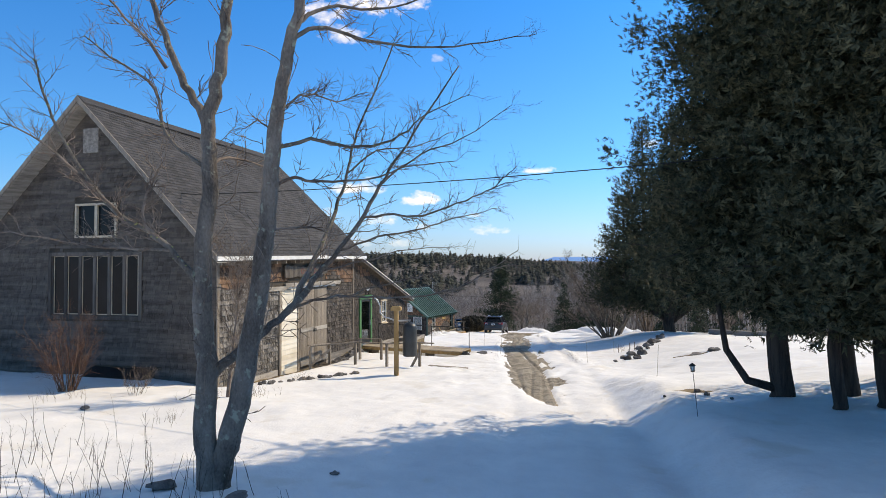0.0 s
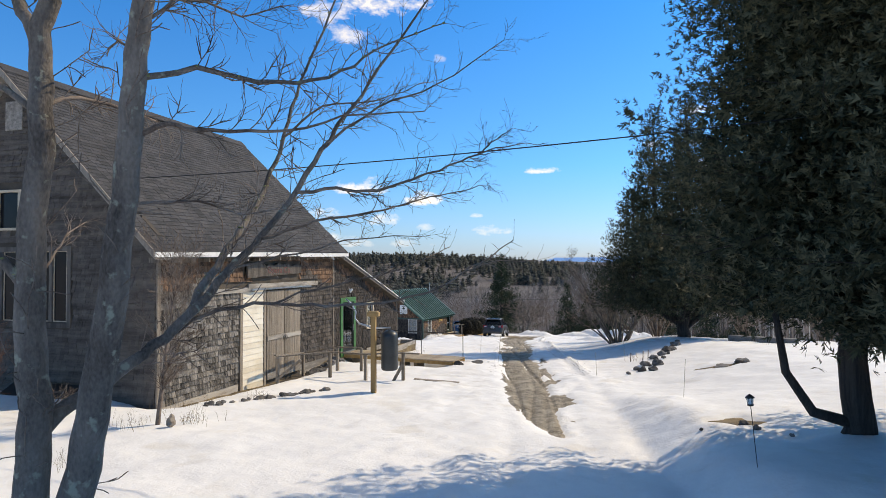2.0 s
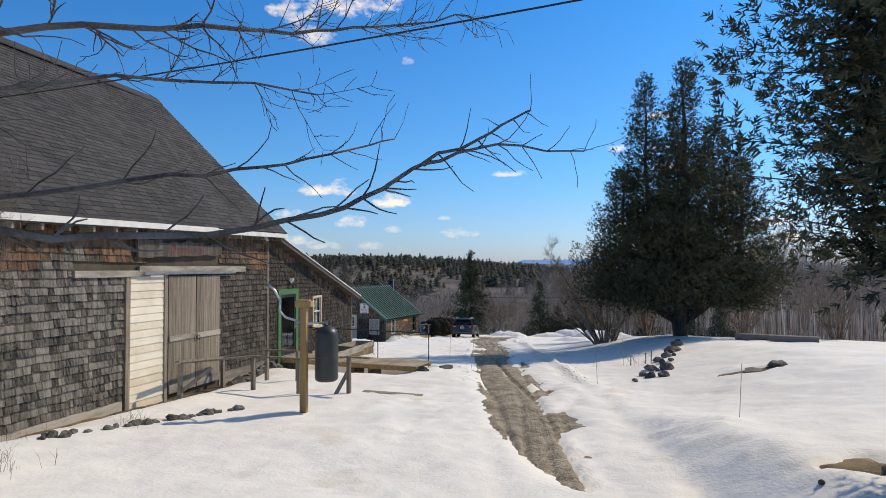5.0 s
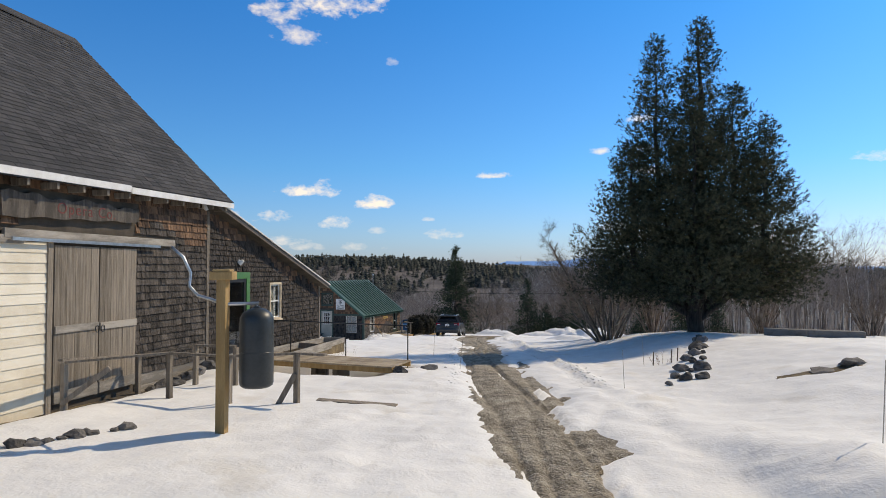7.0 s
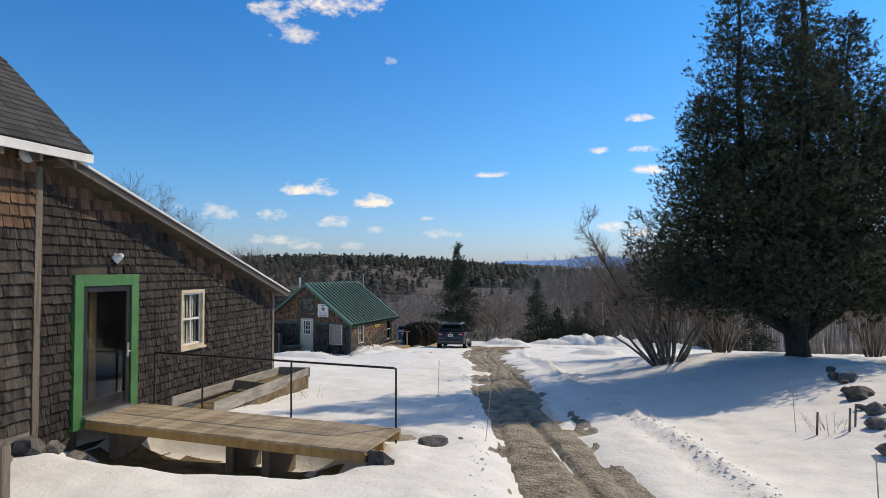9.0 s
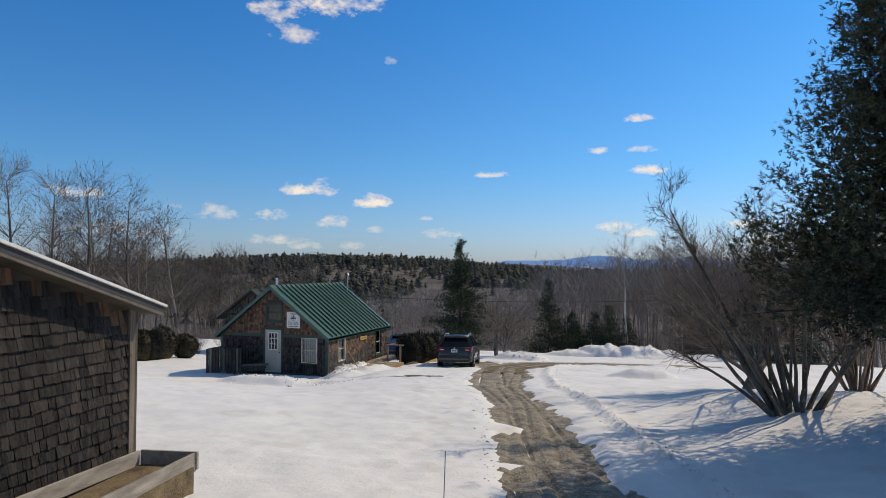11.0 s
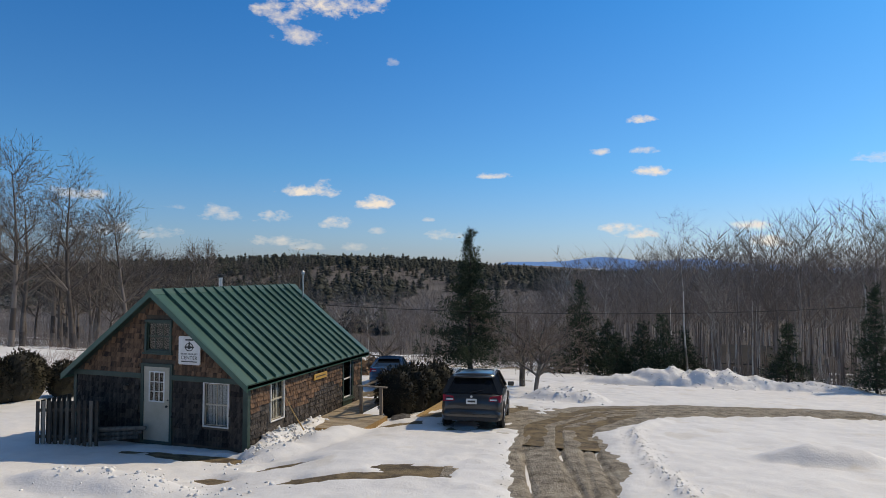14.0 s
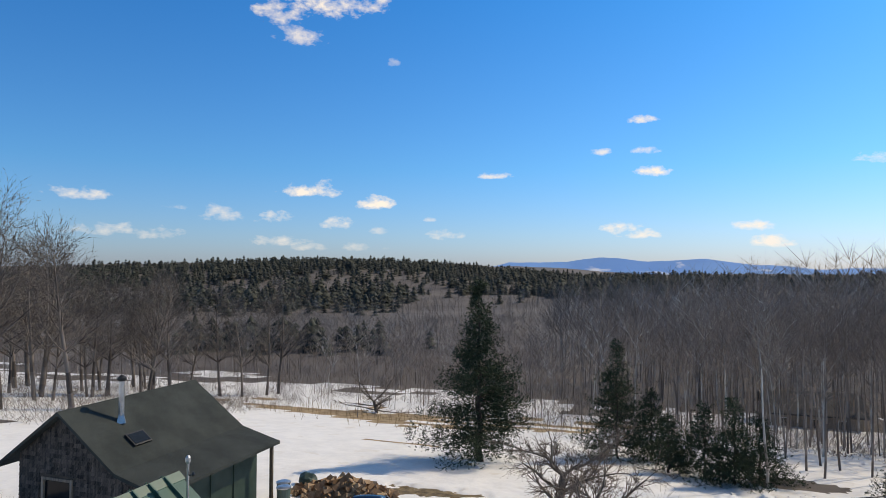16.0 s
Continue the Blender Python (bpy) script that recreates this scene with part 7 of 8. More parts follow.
# dead weeds and stalks
def stalks(name, label, spots, seed, mat, h=(.3, .9), r=.006):
    rg = random.Random(seed)
    out = []
    for x, y, n, s in spots:
        for _ in range(n):
            a, b = x + rg.gauss(0, s), y + rg.gauss(0, s)
            z = ground_z(a, b)
            nn = limb(out, (a, b, z - .05), (rg.gauss(0, .22), rg.gauss(0, .22), 1), rg.uniform(*h), r * rg.uniform(.6, 1.3), rg, 4, .12, .02, .4)
            if rg.random() < .7:
                twigs(out, nn[1:], rg, 1, .18, .8, (0, 2), .1, .6, .3, .0015, 3)
    return tagged(new(name, seg_mesh(name, out, mat)), label, "weeds", kind="stuff")


stalks("dead_stalks", "dead brown weed stalks standing in the snow", [(-9.4, 9.9, 20, .55), (-8.6, 9.6, 18, .4), (-10.4, 10.4, 16, .6), (-7.6, 9.9, 10, .25), (-11.6, 11.3, 12, .5), (-6.8, 9.8, 5, .3)], 51, M_CEDARBARK, (.25, 1.0), .0055)
stalks("dry_grass", "dry tan grass tufts poking through snow", [(-12.6, 17.0, 40, .25), (-13.6, 16.2, 30, .3), (-14.2, 18.4, 25, .3), (-16.6, 14.6, 25, .5), (-13.2, 20.0, 18, .2), (-16.2, 32.5, 14, .25), (-15.9, 35.0, 14, .25), (-12.2, 13.8, 22, .4)], 52, M_EARTH, (.1, .3), .004)
stalks("field_grass", "dry tan grass standing in the snowy field", [(-38 - 3 * k, 104 + (k * 5) % 13, 40, 2.6) for k in range(9)] + [(-30 + 2.5 * k, 112 + (k * 7) % 6, 40, 2.2) for k in range(8)], 53, material("straw", (0.22, 0.14, 0.07), (0.42, 0.30, 0.16), 2.0, 0.95, bump=0.0, vary=0.4), (.3, .9), .02)
stump = cylinder_rock(-12.6, 16.5, ground_z(-12.6, 16.5) + .10, .11, 161, name="stump", label="small pale broken tree stump", flat=1.6)
stump.data.materials[0] = M_GREYWOOD

# ---- overhead cable ----
cable = MB().tube([(-17.2, 18.9, 6.4)] + [(-17 + 46 * t, 18.6 - 3.6 * t, 6.3 - 4 * 1.0 * t * (1 - t) + 2.2 * t) for t in np.linspace(0.02, 1, 30)], .012, 5)
tagged(new("overhead_cable", cable.mesh("overhead_cable", M_WIRE)), "black overhead service cable sagging across the drive", "cable")
cable = MB().tube([(-27.1 + 46 * t, 62.9 + 22 * t, 1.1 - 4 * 1.6 * t * (1 - t) + 3.0 * t) for t in np.linspace(0, 1, 30)], .012, 5)
tagged(new("overhead_cable", cable.mesh("overhead_cable", M_WIRE)), "thin black cable running from the cabin roof", "cable")

# ---- round the cabin ----
slats = thing("slat_screen", "dark slatted wooden screen beside the cabin door", "screen", pose(-30.5, 54.2, -2.35))
for k in range(11):
    t = k / 10
    part("slat", MB().box(1.45 * t - .055, 1.45 * t + .055, .55 * t - .012, .55 * t + .012, -.05, 1.24 + .03 * ((k * 3) % 3)), M_GREYWOOD if k % 4 == 1 else M_SHEATH, slats)
part("rail", MB().beam((0, .03, .3), (1.45, .58, .3), .04, .08), M_SHEATH, slats)
part("rail", MB().beam((0, .03, 1.0), (1.45, .58, 1.0), .04, .08), M_SHEATH, slats)
for k in range(6):
    part("slat", MB().box(-.012, .012, .1 + .16 * k, .22 + .16 * k, -.05, 1.26), M_SHEATH, slats)
for k in range(3):
    lg = new("log", MB().tube([(-.8 + .15 * k, -.05 * k, .08 * k), (.8, .5 - .1 * k, .12 + .05 * k)], [.07, .055], 9).mesh("log", M_DARKWOOD))
    lg.matrix_world = pose(-28.9 + .1 * k, 54.75 + .12 * k, -2.22 + .07 * k)
    tagged(lg, "grey log lying before the cabin", "log", "logs")
stick = new("leaning_stick", MB().tube([(0, 0, 0), (-.25, -.2, .55), (-.42, -.3, .95)], [.022, .018, .012], 6).mesh("leaning_stick", M_LUMBER))
stick.matrix_world = pose(-24.1, 57.1, -2.05)
tagged(stick, "pale stick leaning on the cabin wall", "stick")

ramp = thing("deck", "low wooden entry platform with a small railing", "deck", pose(-24.3, 60.0, -2.26))
for k in range(14):
    part("board", MB().box(-.5, 1.42, -2.0 + .145 * k, -2.0 + .145 * k + .138, .03, .068), M_DECK, ramp)
for k in range(16):
    part("board", MB().box(-.5, .5, .04 + .145 * k, .04 + .145 * k + .138, .045, .08), M_DECK, ramp)
part("fascia", MB().box(-.5, 1.42, -2.03, -2.0, -.12, .065), M_LUMBER, ramp)
part("fascia", MB().box(1.42, 1.45, -2.03, .03, -.12, .065), M_LUMBER, ramp)
for x, y in ((.5, .1), (1.2, .1), (.62, 2.3)):
    part("post", MB().box(x - .045, x + .045, y - .045, y + .045, -.1, .92), M_GREYWOOD, ramp, bevel=.004)
part("rail", MB().box(.4, 1.4, .05, .15, .92, .96), M_GREYWOOD, ramp, bevel=.004)
part("rail", MB().box(.53, .63, .15, 2.4, .92, .96), M_GREYWOOD, ramp, bevel=.004)


def clipped_shrub(x, y, r, h, seed, label, mat, group):
    rs = np.random.RandomState(seed)
    n = 2200
    d = rs.normal(size=(n, 3))
    d /= np.linalg.norm(d, axis=1)[:, None]
    k = rs.rand(n) ** 0.25 * (1 + .07 * np.sin(d[:, 0] * 5 + seed) + .06 * np.sin(d[:, 1] * 6 + 2))
    p = d * k[:, None] * np.array([r, r, h / 2]) + np.array([0, 0, h / 2])
    z = ground_z(x, y)
    t = thing("clipped_shrub", label, "shrub", pose(x, y, z), group)
    part("trunk", MB().tube([(0, 0, -.1), (0, 0, h * .4)], [.05, .03], 7), M_TWIG, t)
    core = MB().lathe([(r * .5, h * .0), (r * .78, h * .15), (r * .9, h * .42), (r * .84, h * .62), (r * .6, h * .84), (r * .1, h * .95)], sides=14)
    part("inner_growth", core, mat, t)
    tagged(part("crown", spray_mesh("crown", p, d, np.full(n, .10), mat, seed + 1000, 6, .9, .2, .05), None, t), kind="stuff")


for k in range(4):
    clipped_shrub(-23.15 + .06 * k, 61.5 + 1.3 * k, .68, 1.72 + .07 * (k % 2), 200 + k, "round clipped dark yew beside the parking place", M_HEDGE, "yews beside the cabin")
for k in range(8):
    clipped_shrub(-39.1 + .14 * k + .12 * (k % 2), 57.1 + .5 * k + (.9 if k == 7 else 0), .66 + .06 * ((k * 5) % 3), 1.62 + .1 * ((k * 7) % 4) - (.3 if k == 7 else 0), 210 + k, "rounded brown-green hedge shrub in the snow", M_HEDGE, "hedge shrubs")
timber = new("timber_edging", MB().beam((0, -2.4, 0), (.1, 2.6, 0), .18, .2).mesh("timber_edging", M_LUMBER))
timber.matrix_world = pose(-22.3, 63.0, ground_z(-22.3, 63.0) + .1)
tagged(timber, "sawn timber edging beside the clipped shrubs", "timber")
cylinder_rock(-22.5, 60.4, ground_z(-22.5, 60.4) + .05, .35, 170, flat=.3, label="heap of dark gravel by the platform")

mast = thing("service_mast", "grey electric service mast on the cabin roof", "mast", CAB @ pose(.62, 6.55, 3.6))
part("pole", MB().tube([(0, 0, -.1), (0, 0, .95)], .025, 8), M_STEEL, mast)
part("weatherhead", MB().lathe([(.03, .93), (.055, .98), (.05, 1.06), (.02, 1.1)], sides=12), M_STEEL, mast)
part("insulator", MB().tube([(0, 0, .7), (.12, 0, .72)], .012, 6).lathe([(.03, .70), (.035, .74), (.02, .78)], (.13, 0, 0), 10), M_BLACK, mast)
part("flashing", MB().box(-.15, .15, -.15, .15, -.07, -.055), M_STEEL, mast, m=pose(0, 0, -.03, 0, 37, 0))

# ---- cars ----
M_CARGREY = material("grey_car_paint", (0.030, 0.029, 0.028), (0.045, 0.043, 0.041), 1.0, 0.3, 0.3, bump=0.0, coat=0.8)
M_CARBLUE = material("blue_car_paint", (0.02, 0.07, 0.14), (0.03, 0.095, 0.18), 1.0, 0.28, 0.5, bump=0.0, coat=0.8)
M_TYRE = material("tyre_rubber", (0.012, 0.012, 0.012), (0.022, 0.022, 0.022), 6.0, 0.85, bump=0.2)
M_TAIL = material("tail_lamp_red", (0.30, 0.012, 0.012), (0.42, 0.02, 0.02), 4.0, 0.15, bump=0.0)
M_CLEAR = material("lamp_lens", (0.55, 0.55, 0.56), (0.7, 0.7, 0.7), 4.0, 0.15, bump=0.0)
M_PLASTIC = material("black_plastic", (0.018, 0.018, 0.019), (0.03, 0.03, 0.03), 6.0, 0.6, bump=0.1)


def loft(rows):
    """Skin over cross-sections of equal size, closed at both ends."""
    mb = MB()
    n = len(rows[0])
    v = [p for r in rows for p in r]
    f = [(i * n + j, i * n + (j + 1) % n, (i + 1) * n + (j + 1) % n, (i + 1) * n + j) for i in range(len(rows) - 1) for j in range(n)]
    return mb.add(v, f + [tuple(range(n))[::-1], tuple(range(len(v) - n, len(v)))])


def section(y, w, zb, zt, tuck=0.06, crown=0.03):
    s = [(-w + tuck, zb), (-w + .01, zb + .10), (-w, (zb + zt) * .5), (-w + .02, zt - .10), (-w + .09, zt - .015), (-w * .5, zt + crown * .7), (0, zt + crown)]
    return [(x, y, z) for x, z in s] + [(-x, y, z) for x, z in s[-2::-1]]


def car(name, label, m, paint, wagon=True):
    c = thing(name, label, "car", m)
    W = .89 if wagon else .86
    # y: rear is negative
    part("body", loft([section(-2.22, W - .16, .46, .74, .05, .0), section(-2.19, W - .08, .36, .92), section(-2.05, W - .01, .28, 1.0), section(-1.4, W, .24, 1.03), section(0, W, .22, 1.0), section(1.0, W, .24, .98), section(1.5, W - .02, .26, .93), section(1.95, W - .07, .32, .84), section(2.18, W - .18, .40, .70), section(2.23, W - .30, .48, .62)]), paint, c, smooth=True)
    zt = 1.53 if wagon else 1.46
    rear = -2.02 if wagon else -1.75
    top_r = -1.62 if wagon else -.75
    g = [(W - .08, rear, 1.0), (W - .08, 1.02, .98), (W - .27, .25, zt - .03), (W - .29, -.6, zt), (W - .30, top_r, zt - .05)]
    L = [(-x, y, z) for x, y, z in g]
    part("greenhouse", MB().add([p for p in g + L], [(0, 1, 2, 3, 4), (9, 8, 7, 6, 5), (0, 4, 9, 5), (1, 6, 7, 2), (2, 7, 8, 3), (3, 8, 9, 4), (0, 5, 6, 1)]), M_DARKGLASS, c, "dark tinted glass")
    part("roof", loft([[(x * (W - .26), y, z + .045 * (1 - abs(x) ** 2)) for x in (-1, -.6, 0, .6, 1)] + [(x * (W - .26), y, z - .03) for x in (1, 0, -1)] for y, z in ((top_r - .12, zt - .055), (top_r + .35, zt - .005), (-.5, zt + .012), (.2, zt - .015), (.32, zt - .05))]), paint, c, smooth=True)
    for s in (1, -1):
        for (a, b, w) in (((W - .06, rear + .02, .99), (W - .285, top_r - .02, zt - .05), .13), ((W - .065, 1.0, .98), (W - .27, .27, zt - .03), .07), ((W - .065, -.25, 1.0), (W - .28, -.3, zt - .02), .07), ((W - .065, -1.25, 1.0), (W - .285, -1.15, zt - .03), .09 if wagon else .05)):
            part("pillar", MB().beam((s * a[0], a[1], a[2]), (s * b[0], b[1], b[2]), .04, w, (1, 0, 0)), paint, c)
        part("sill_trim", MB().box(s * W - .02, s * W + .02, -1.0, 1.05, .24, .36), M_PLASTIC, c, bevel=.01)
        mr_ = part("mirror", MB().box(s * (W + .02) - .0, s * (W + .02) + s * .2, .62, .72, .98, 1.12), paint, c, bevel=.03)
        if wagon:
            part("roof_rail", MB().tube([(s * (W - .30), -1.5, zt - .01), (s * (W - .30), -1.35, zt + .07), (s * (W - .30), -.1, zt + .075), (s * (W - .30), .08, zt + .01)], .018, 6), M_STEEL, c)
        for y in (-1.36, 1.33):
            arch = part("wheel_arch", MB().lathe([(.42, -.02), (.42, .03), (.36, .035), (.36, -.02)], (s * (W - .01), y, .33), 24, "x") if s > 0 else MB().lathe([(.42, .02), (.42, -.03), (.36, -.035), (.36, .02)], (s * (W - .01), y, .33), 24, "x"), M_PLASTIC, c)
            wh = part("wheel", MB().lathe([(.20, -.11), (.29, -.11), (.335, -.08), (.34, 0), (.335, .08), (.29, .11), (.20, .11)], (s * (W - .09), y, .33), 28, "x"), M_TYRE, c, "black tyre")
            rim = MB().lathe([(.21, .09), (.20, .115), (.06, .105), (.04, .12), (.0, .12)], (s * (W - .09), y, .33), 20, "x") if s > 0 else MB().lathe([(.21, -.09), (.20, -.115), (.06, -.105), (.04, -.12), (.0, -.12)], (s * (W - .09), y, .33), 20, "x")
            part("rim", rim, M_STEEL, wh)
        tl = part("tail_lamp", MB().add([(s * (W - .02), -1.98, .80), (s * (W - .02), -1.98, .98), (s * (W - .05), -2.14, .99), (s * (W - .05), -2.19, .80), (s * (W - .40), -2.225, .83), (s * (W - .36), -2.19, .95), (s * (W - .06), -1.98, .80), (s * (W - .06), -1.98, .98)], [(0, 1, 2, 3), (3, 2, 5, 4), (0, 3, 4, 6), (1, 7, 5, 2), (6, 4, 5, 7)]), M_TAIL, c, "red tail lamp")
        part("lens", MB().box(min(s * (W - .16), s * (W - .36)), max(s * (W - .16), s * (W - .36)), -2.232, -2.205, .845, .885), M_CLEAR, tl)
    part("rear_window", MB().add([(-.62, rear - .035, 1.03), (.62, rear - .035, 1.03), (.54, top_r - .10, zt - .12), (-.54, top_r - .10, zt - .12), (-.62, rear - .01, 1.03), (.62, rear - .01, 1.03), (.54, top_r - .07, zt - .12), (-.54, top_r - .07, zt - .12)], [(0, 1, 2, 3), (7, 6, 5, 4), (0, 4, 5, 1), (2, 6, 7, 3), (1, 5, 6, 2), (3, 7, 4, 0)]), M_DARKGLASS, c)
    part("spoiler", MB().box(-.58, .58, top_r - .28, top_r - .02, zt - .075, zt - .03), paint, c, bevel=.015)
    part("bumper", loft([section(-2.27, W - .2, .36, .55, .03, 0), section(-2.25, W - .08, .30, .60, .04, 0), section(-2.05, W + .005, .28, .62, .04, 0)]), paint, c, smooth=True)
    part("bumper_trim", MB().box(-W + .12, W - .12, -2.285, -2.2, .27, .38), M_PLASTIC, c, bevel=.02)
    pl_ = part("number_plate", MB().box(-.155, .155, -2.245, -2.225, .74, .89), M_WHITE, c, bevel=.004)
    part("plate_bar", MB().box(-.11, .11, -2.249, -2.245, .79, .84), M_CARGREY, pl_)
    part("wiper", MB().beam((-.05, rear - .06, 1.05), (.33, rear + .02, 1.12), .012, .015), M_PLASTIC, c)
    part("badge", MB().lathe([(.035, -2.235), (.035, -2.22)], (0, 0, .95), 12, "y"), M_STEEL, c)
    return c


car("car", "dark grey hatchback crossover parked on the snowy drive edge", pose(-20.21, 61.28, float(base_height(-20.21, 61.28)) + .02, -4.0, 0, 10), M_CARGREY, True)
car("car", "blue hatchback parked by the wood pile", pose(-28.3, 73.0, float(base_height(-28.3, 73.0)) + .0, -4.5, 0, 16), M_CARBLUE, False)

# ---- shed with stove chimney ----
M_SHEDROOF = material("dark_roll_roofing", (0.018, 0.024, 0.022), (0.040, 0.048, 0.044), 0.8, 0.9, bump=0.6, grain=60.0)
shed = thing("shed", "low brown shingled shed with dark roof and porch", "shed", pose(-38.1, 68.7, -3.3))
sx0, sx1, sh, apex = -2.2, 2.3, 2.35, 4.5
ss = (apex - 2.55) / 2.7
SW = (-1.1, .35, .9, 2.05)
part("front_wall", wall_mesh("y", 0, .12, sx0, 2.6, -.3, 4.6, [SW], [(ss, 1, apex - .05), (-ss, 1, apex - .05)]), M_SHEATH, shed)
part("porch_wall", MB().prism([(2.6, -.3), (3.6, -.3), (3.6, apex - 2.6 * ss - .39), (2.6, apex - 2.6 * ss - .12)], "y", 0, .12), M_SHEATH, shed)
part("rear_wall", wall_mesh("y", 6.2, 6.32, sx0, 2.6, -1.2, 4.6, (), [(ss, 1, apex - .05), (-ss, 1, apex - .05)]), M_SHEATH, shed)
part("side_wall", MB().box(sx0, sx0 + .12, .12, 6.2, -1, 2.75), M_SHEATH, shed)
part("side_wall", MB().box(3.5, 3.62, .12, 6.2, -1, 2.3), M_DKGREEN, shed)
shingles("shingles_front", shingle_list(rng, sx0, 2.6, -.1, 4.4, [(SW[0] - .1, SW[1] + .1, SW[2] - .1, SW[3] + .1)], [(ss, 1, apex - .12), (-ss, 1, apex - .12)], .15, .15) + shingle_list(rng, 2.6, 3.55, -.1, 2.6, (), [(.263, 1, apex - 2.6 * ss + .55)], .15, .15), lambda u, t, z: (u, -.001 - t, z), M_SHINGLE, shed)
prof = [(-2.95, apex - 2.95 * ss), (0, apex), (2.6, apex - 2.6 * ss), (4.5, apex - 2.6 * ss - .5), (4.5, apex - 2.6 * ss - .62), (2.6, apex - 2.6 * ss - .13), (0, apex - .13), (-2.95, apex - 2.95 * ss - .12)]
part("roof", MB().prism(prof[:3] + prof[5:], "y", -.4, 6.6).prism([prof[2], prof[3], prof[4], prof[5]], "y", -.4, 6.6), M_SHEDROOF, shed, "dark green-grey asphalt roof")
part("window", frame_boxes(MB(), "y", -.05, .05, *SW, .1), M_GREYWOOD, shed)
part("pane", MB().prism([(SW[0], SW[2]), (SW[1], SW[2]), (SW[1], SW[3]), (SW[0], SW[3])], "y", .04, .045), M_PANE, shed).visible_shadow = False
for y in (.3, 6.2):
    part("porch_post", MB().box(4.25, 4.37, y, y + .12, -.6, apex - 2.6 * ss - .55), M_SHEATH, shed)
for k in range(4):
    part("green_panel", MB().box(3.62, 3.66, .4 + 1.4 * k, 1.6 + 1.4 * k, -.2, 1.9), M_DKGREEN, shed)
part("skylight", MB().box(-.3, .3, -.42, .42, 0, .09), M_BLACK, shed, bevel=.01, m=Matrix.Translation((1.75, 1.5, apex - 1.75 * ss)) @ Euler((0, math.atan(ss), 0)).to_matrix().to_4x4())
part("skylight_pane", MB().box(-.24, .24, -.36, .36, .09, .1), M_DARKGLASS, shed, m=Matrix.Translation((1.75, 1.5, apex - 1.75 * ss)) @ Euler((0, math.atan(ss), 0)).to_matrix().to_4x4())
chim = part("chimney", MB().lathe([(.10, 0), (.10, 1.5)], (.95, 1.5, apex - .95 * ss), 16), M_STEEL, shed, "shiny metal stove chimney")
part("flashing", MB().lathe([(.22, -.05), (.12, .28)], (.95, 1.5, apex - .95 * ss), 4), M_STEEL, chim)
part("cap", MB().lathe([(.11, 1.5), (.17, 1.55), (.17, 1.63), (.05, 1.73)], (.95, 1.5, apex - .95 * ss), 16), M_BLACK, chim)
shrub("shrub", "dense bare shrub before the shed", -38.5, 66.3, 30, 1.9, .6, 61, M_TWIG, 2, .012)
shrub("shrub", "dense bare shrub before the shed", -40.5, 65.5, 26, 1.7, .6, 62, M_TWIG, 2, .012)

shrub("thicket_bush", "reddish bare dogwood thicket beyond the hedge", -47.0, 62.0, 46, 1.7, 1.2, 63, M_RUST, 2, .012, cat="bush")
shrub("thicket_bush", "reddish bare dogwood thicket beyond the hedge", -50.5, 66.0, 46, 1.8, 1.2, 64, M_RUST, 2, .012, cat="bush")
shrub("thicket_bush", "reddish bare dogwood thicket beyond the hedge", -44.5, 66.5, 46, 1.8, 1.2, 65, M_RUST, 2, .012, cat="bush")
pal = thing("pallet_stack", "weathered pallets stacked in the snow", "pallet", pose(-42.5, 57.5, ground_z(-42.5, 57.5)))
for k in range(3):
    for j in range(5):
        part("slat", MB().box(-.6, .6, -.5 + .22 * j, -.38 + .22 * j, .10 + .15 * k, .12 + .15 * k), M_GREYWOOD, pal)
    for j in (-.55, 0, .47):
        part("bearer", MB().box(j, j + .08, -.5, .5, .0 + .15 * k, .10 + .15 * k), M_GREYWOOD, pal)

# wood pile, bins, tarp
M_CUT = material("split_wood", (0.22, 0.13, 0.07), (0.48, 0.33, 0.20), 3.0, 0.85, bump=0.3, vary=0.6)
wp = thing("wood_pile", "heap of split firewood thawing out of the snow", "firewood", pose(-31.3, 77.0, ground_z(-31.3, 77.0)))
wg = random.Random(71)
split = []
for k in range(4):
    mbk = MB().prism([(-.09, -.07), (.1, -.06), (.03, .1 + .02 * k)], "x", -.22, .22).mesh("split_log", M_CUT)
    fix_normals(mbk)
    split.append(mbk)
for k in range(260):
    a, r_ = wg.random() * 6.283, wg.random() ** .6
    x, y = 2.6 * r_ * math.cos(a), 1.3 * r_ * math.sin(a)
    part("split_log", split[k % 4], None, wp, m=pose(x, y, (1 - r_) * .95 * wg.random() + .08, wg.uniform(-30, 30), wg.uniform(-40, 40), wg.random() * 360))
tagged(part("bark_litter", MB().lathe([(2.5, -.1), (1.9, .12), (1.0, .42), (.1, .7)], sides=18), M_STRAW, wp, "brown bark litter", m=pose(.2, 0, 0) @ Matrix.Diagonal((1.05, .6, 1, 1))), kind="stuff")
M_BIN = material("green_bin_plastic", (0.06, 0.10, 0.085), (0.10, 0.15, 0.13), 3.0, 0.6, bump=0.1)
for x, y in ((-33.2, 75.0), (-33.6, 75.6)):
    bn = thing("barrel", "grey-green plastic barrel with lid in the snow", "barrel", pose(x, y, ground_z(x, y)), "barrels")
    part("body", MB().lathe([(.24, -.05), (.28, .35), (.29, .7)], sides=18), M_BIN, bn)
    part("lid", MB().lathe([(.31, .7), (.31, .75), (.2, .79)], sides=18), M_STEEL, bn)
tp = cylinder_rock(-33.9, 78.2, ground_z(-33.9, 78.2) + .2, .55, 172, name="tarp_heap", label="dark green tarp thrown over a heap")
tp.data.materials[0] = M_DKGREEN
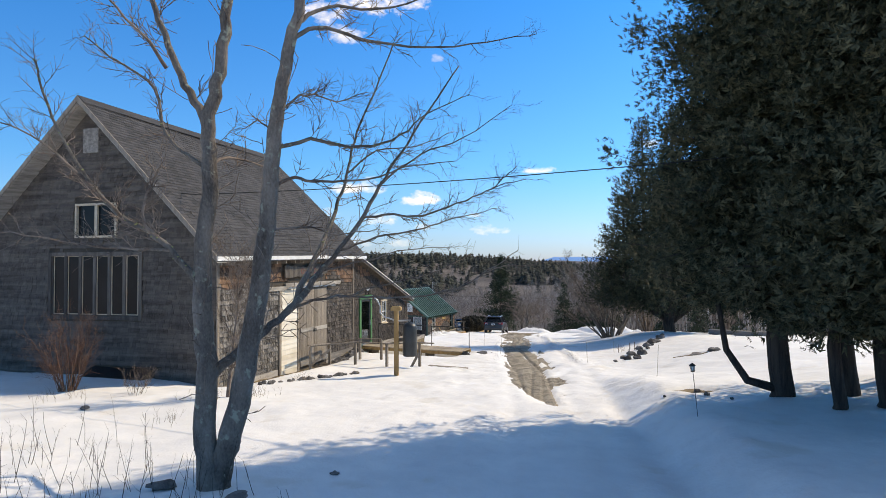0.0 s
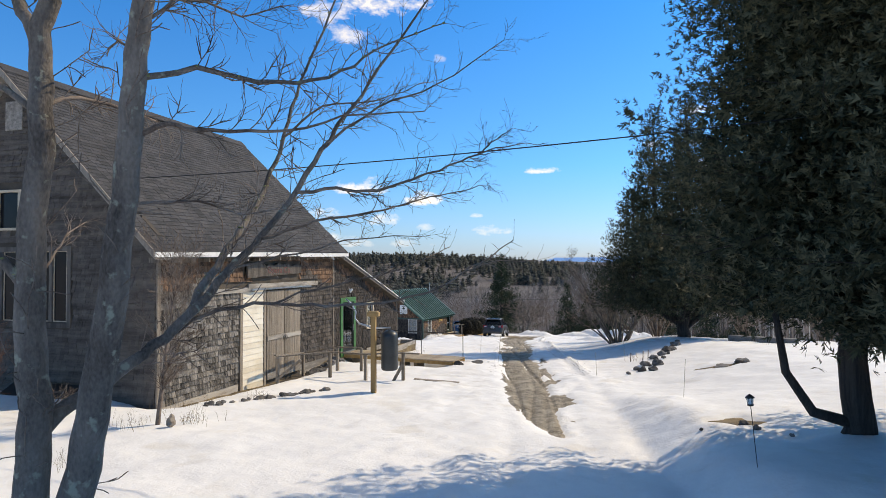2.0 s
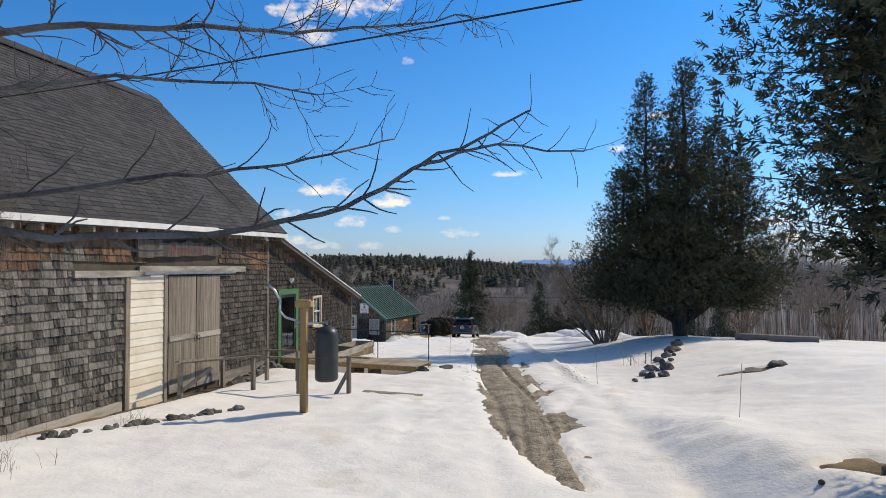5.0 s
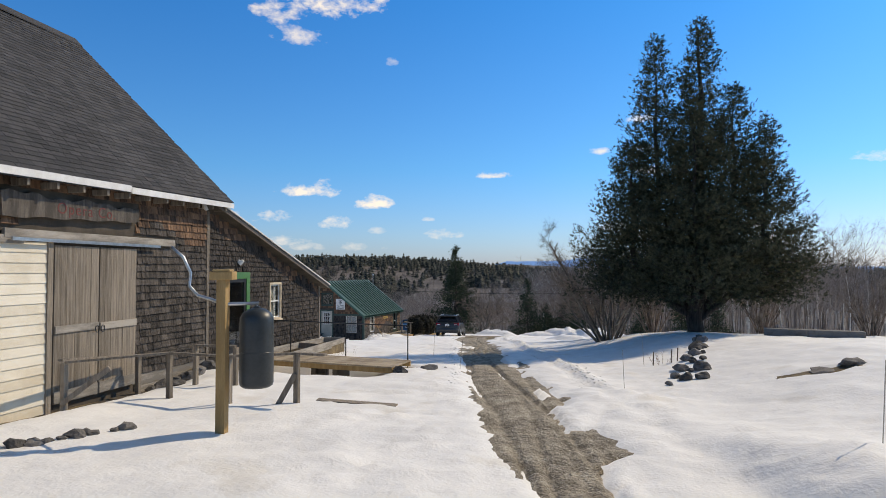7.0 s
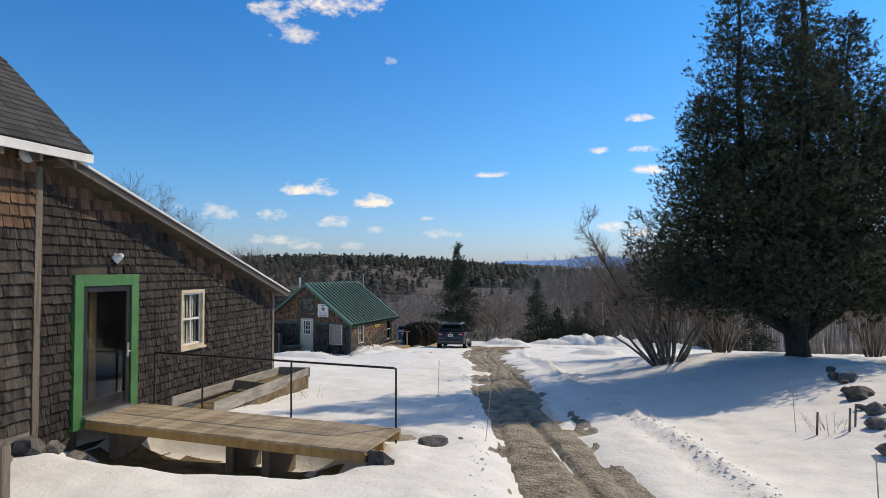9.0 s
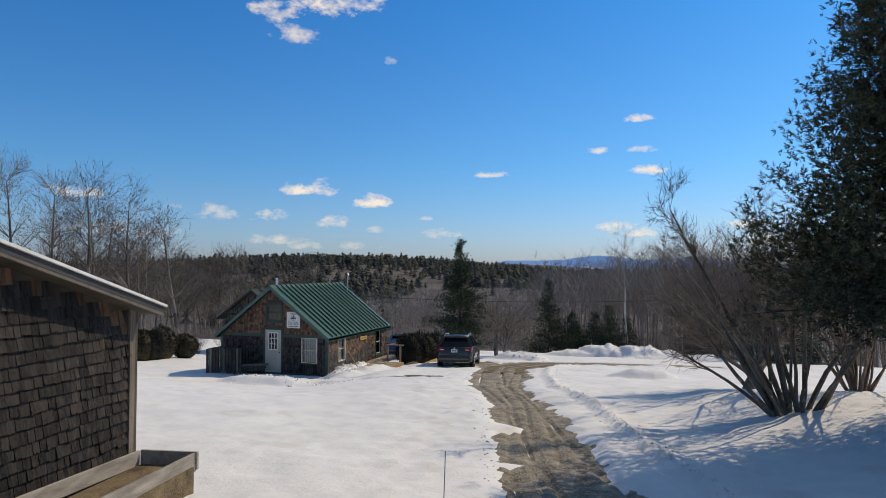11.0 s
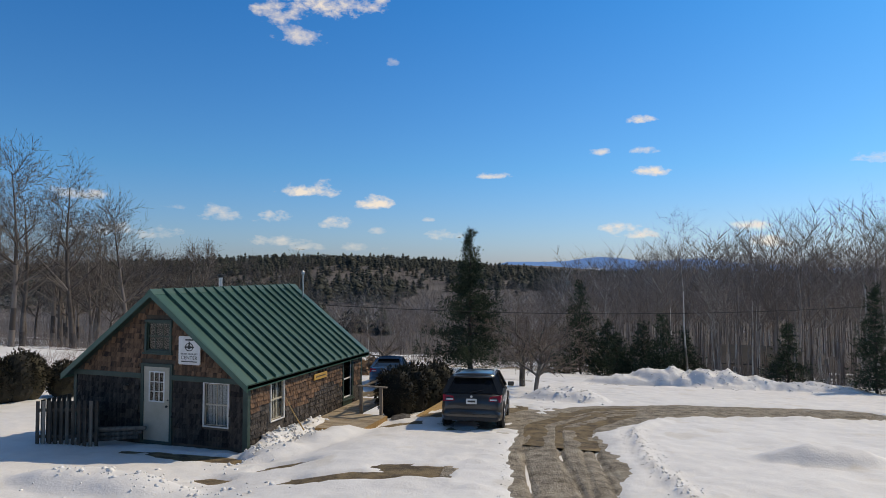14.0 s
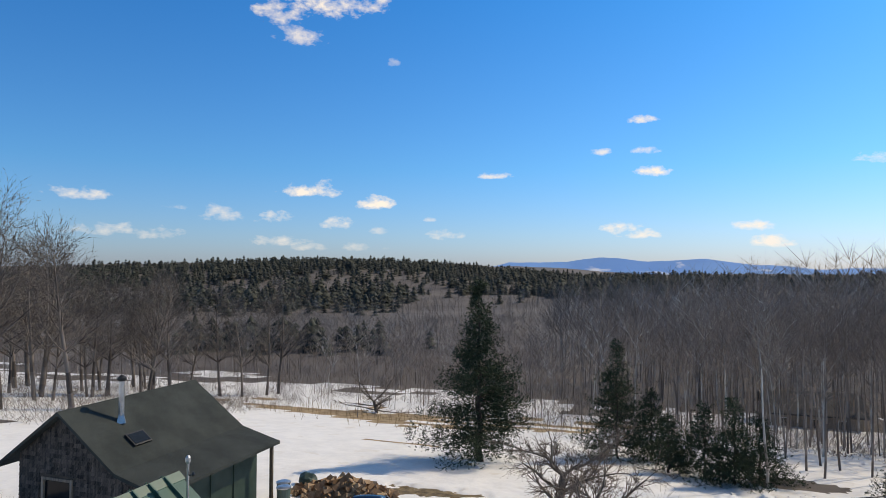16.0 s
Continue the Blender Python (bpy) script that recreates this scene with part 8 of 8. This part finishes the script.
for k in range(14):
    p = (-34.2 + .2 * k * .7, 72.6 + .18 * (k % 4))
    fw = new("firewood_log", split[k % 4])
    fw.matrix_world = pose(p[0], p[1], ground_z(*p) + .12 + .16 * (k % 3), 0, 8 * (k % 3), 40 + 13 * k)
    tagged(fw, "split log stacked beside the shed porch", "firewood", "porch firewood")
sled = new("yellow_sled", MB().prism([(-.35, 0), (.35, 0), (.4, .18), (-.4, .18)], "y", -.25, .25).mesh("yellow_sled", M_YELLOW))
sled.matrix_world = pose(-33.4, 73.4, ground_z(-33.4, 73.4) + .35, 60, 0, 20)
tagged(sled, "yellow plastic bucket by the shed porch", "bucket")

# far house among the trees
fh = thing("house", "grey house half hidden among bare trees", "house", pose(-2.5, 128.0, float(base_height(-2.5, 128.0)) - 1.0))
part("wall", MB().box(-4.5, 4.5, 0, 6, -1, 2.6), M_GREYWOOD, fh)
part("roof", MB().prism([(-.6, 2.5), (3, 4.4), (6.6, 2.5), (6.6, 2.35), (3, 4.25), (-.6, 2.35)], "x", -4.9, 4.9), M_ROOF, fh)
for x in (-2.8, 0.2, 2.6):
    w_ = part("window", MB().box(x - .45, x + .45, -.05, .0, .8, 2.0), M_WHITE, fh)
    part("pane", MB().box(x - .38, x + .38, -.06, -.05, .87, 1.93), M_DARKGLASS, w_)

# ---- shingles that can be picked out near the door ----
shared = []
for k in range(8):
    v, f = shingle_mesh([(0, 0, .085 + .012 * k, .19, (k * .37) % 1)], lambda u, t, z: (t, u, z))
    pair = []
    for mt in (M_SHINGLE, M_SHINGLE_DARK):
        me_ = MB().add(v, f).mesh("shingle", mt)
        fix_normals(me_)
        pair.append(me_)
    shared.append(pair)
count = 0
for items, owner, x0 in ((near_sh, barn, 0.001), (near_an, leanto, -0.019)):
    for u, z, w, h, k in items:
        i = min(range(8), key=lambda q: abs(.085 + .012 * q - w))
        part("shingle", shared[i][owner == leanto], None, owner, m=Matrix.Translation((x0, u, z)) @ Matrix.Diagonal((1, w / (.085 + .012 * i), 1, 1)))
        count += 1


# crumbs and clods of snow thrown up along the drive
cr = np.random.RandomState(91)
octa = np.array([(1, 0, 0), (-1, 0, 0), (0, 1, 0), (0, -1, 0), (0, 0, 1), (0, 0, -1)], float)
octf = np.array([(0, 2, 4), (2, 1, 4), (1, 3, 4), (3, 0, 4), (2, 0, 5), (1, 2, 5), (3, 1, 5), (0, 3, 5)])


def clods(name, label, x, y, size):
    n = len(x)
    z = snow_height(x, y) + size * 0.15
    v = octa[None] * (0.55 + 0.75 * cr.rand(n, 6, 1)) * size[:, None, None] * np.array([1, 1, .7]) + cr.normal(size=(n, 6, 3)) * size[:, None, None] * .18
    v = v + np.stack([x, y, z], -1)[:, None]
    f = octf[None] + (np.arange(n) * 6)[:, None, None]
    tagged(new(name, np_mesh(name, v.reshape(-1, 3), f.reshape(-1, 3), M_SNOW, True)), label, "snow", kind="stuff")


def along_road(s, off):
    px, py = np.interp(s, run, ROAD[:, 0]), np.interp(s, run, ROAD[:, 1])
    qx, qy = np.interp(s + .5, run, ROAD[:, 0]), np.interp(s + .5, run, ROAD[:, 1])
    return px + off * (qy - py) / .5, py - off * (qx - px) / .5


s_ = 38 + 34 * cr.rand(2600)
lane = cr.choice([2.05, 2.05, 2.05, 1.75, 2.35, -1.25], 2600)
cx_, cy_ = along_road(s_, lane + cr.normal(size=2600) * .10)
keep = bare(cx_, cy_) < -.02
clods("snow_clods", "crumbled snow along the wheel tracks and ploughed edge", cx_[keep], cy_[keep], .008 + .028 * cr.rand(keep.sum()) ** 3)
hx_ = np.concatenate([-12.4 + 4.0 * cr.normal(size=700) * .5, -7 + 4.2 * cr.normal(size=350) * .5, -24.35 + .35 * cr.normal(size=500), -24.6 + 1.4 * cr.normal(size=200), -18.4 + cr.normal(size=260) * .9])
hy_ = np.concatenate([81.6 + 1.6 * cr.normal(size=700) * .6, 83 + 1.2 * cr.normal(size=350) * .6, 56.6 + 1.2 * cr.normal(size=500), 51.8 + .5 * cr.normal(size=200), 68.2 + cr.normal(size=260) * .5])
clods("snow_lumps", "broken lumps of ploughed and fallen snow", hx_, hy_, .012 + .075 * cr.rand(len(hx_)) ** 3)
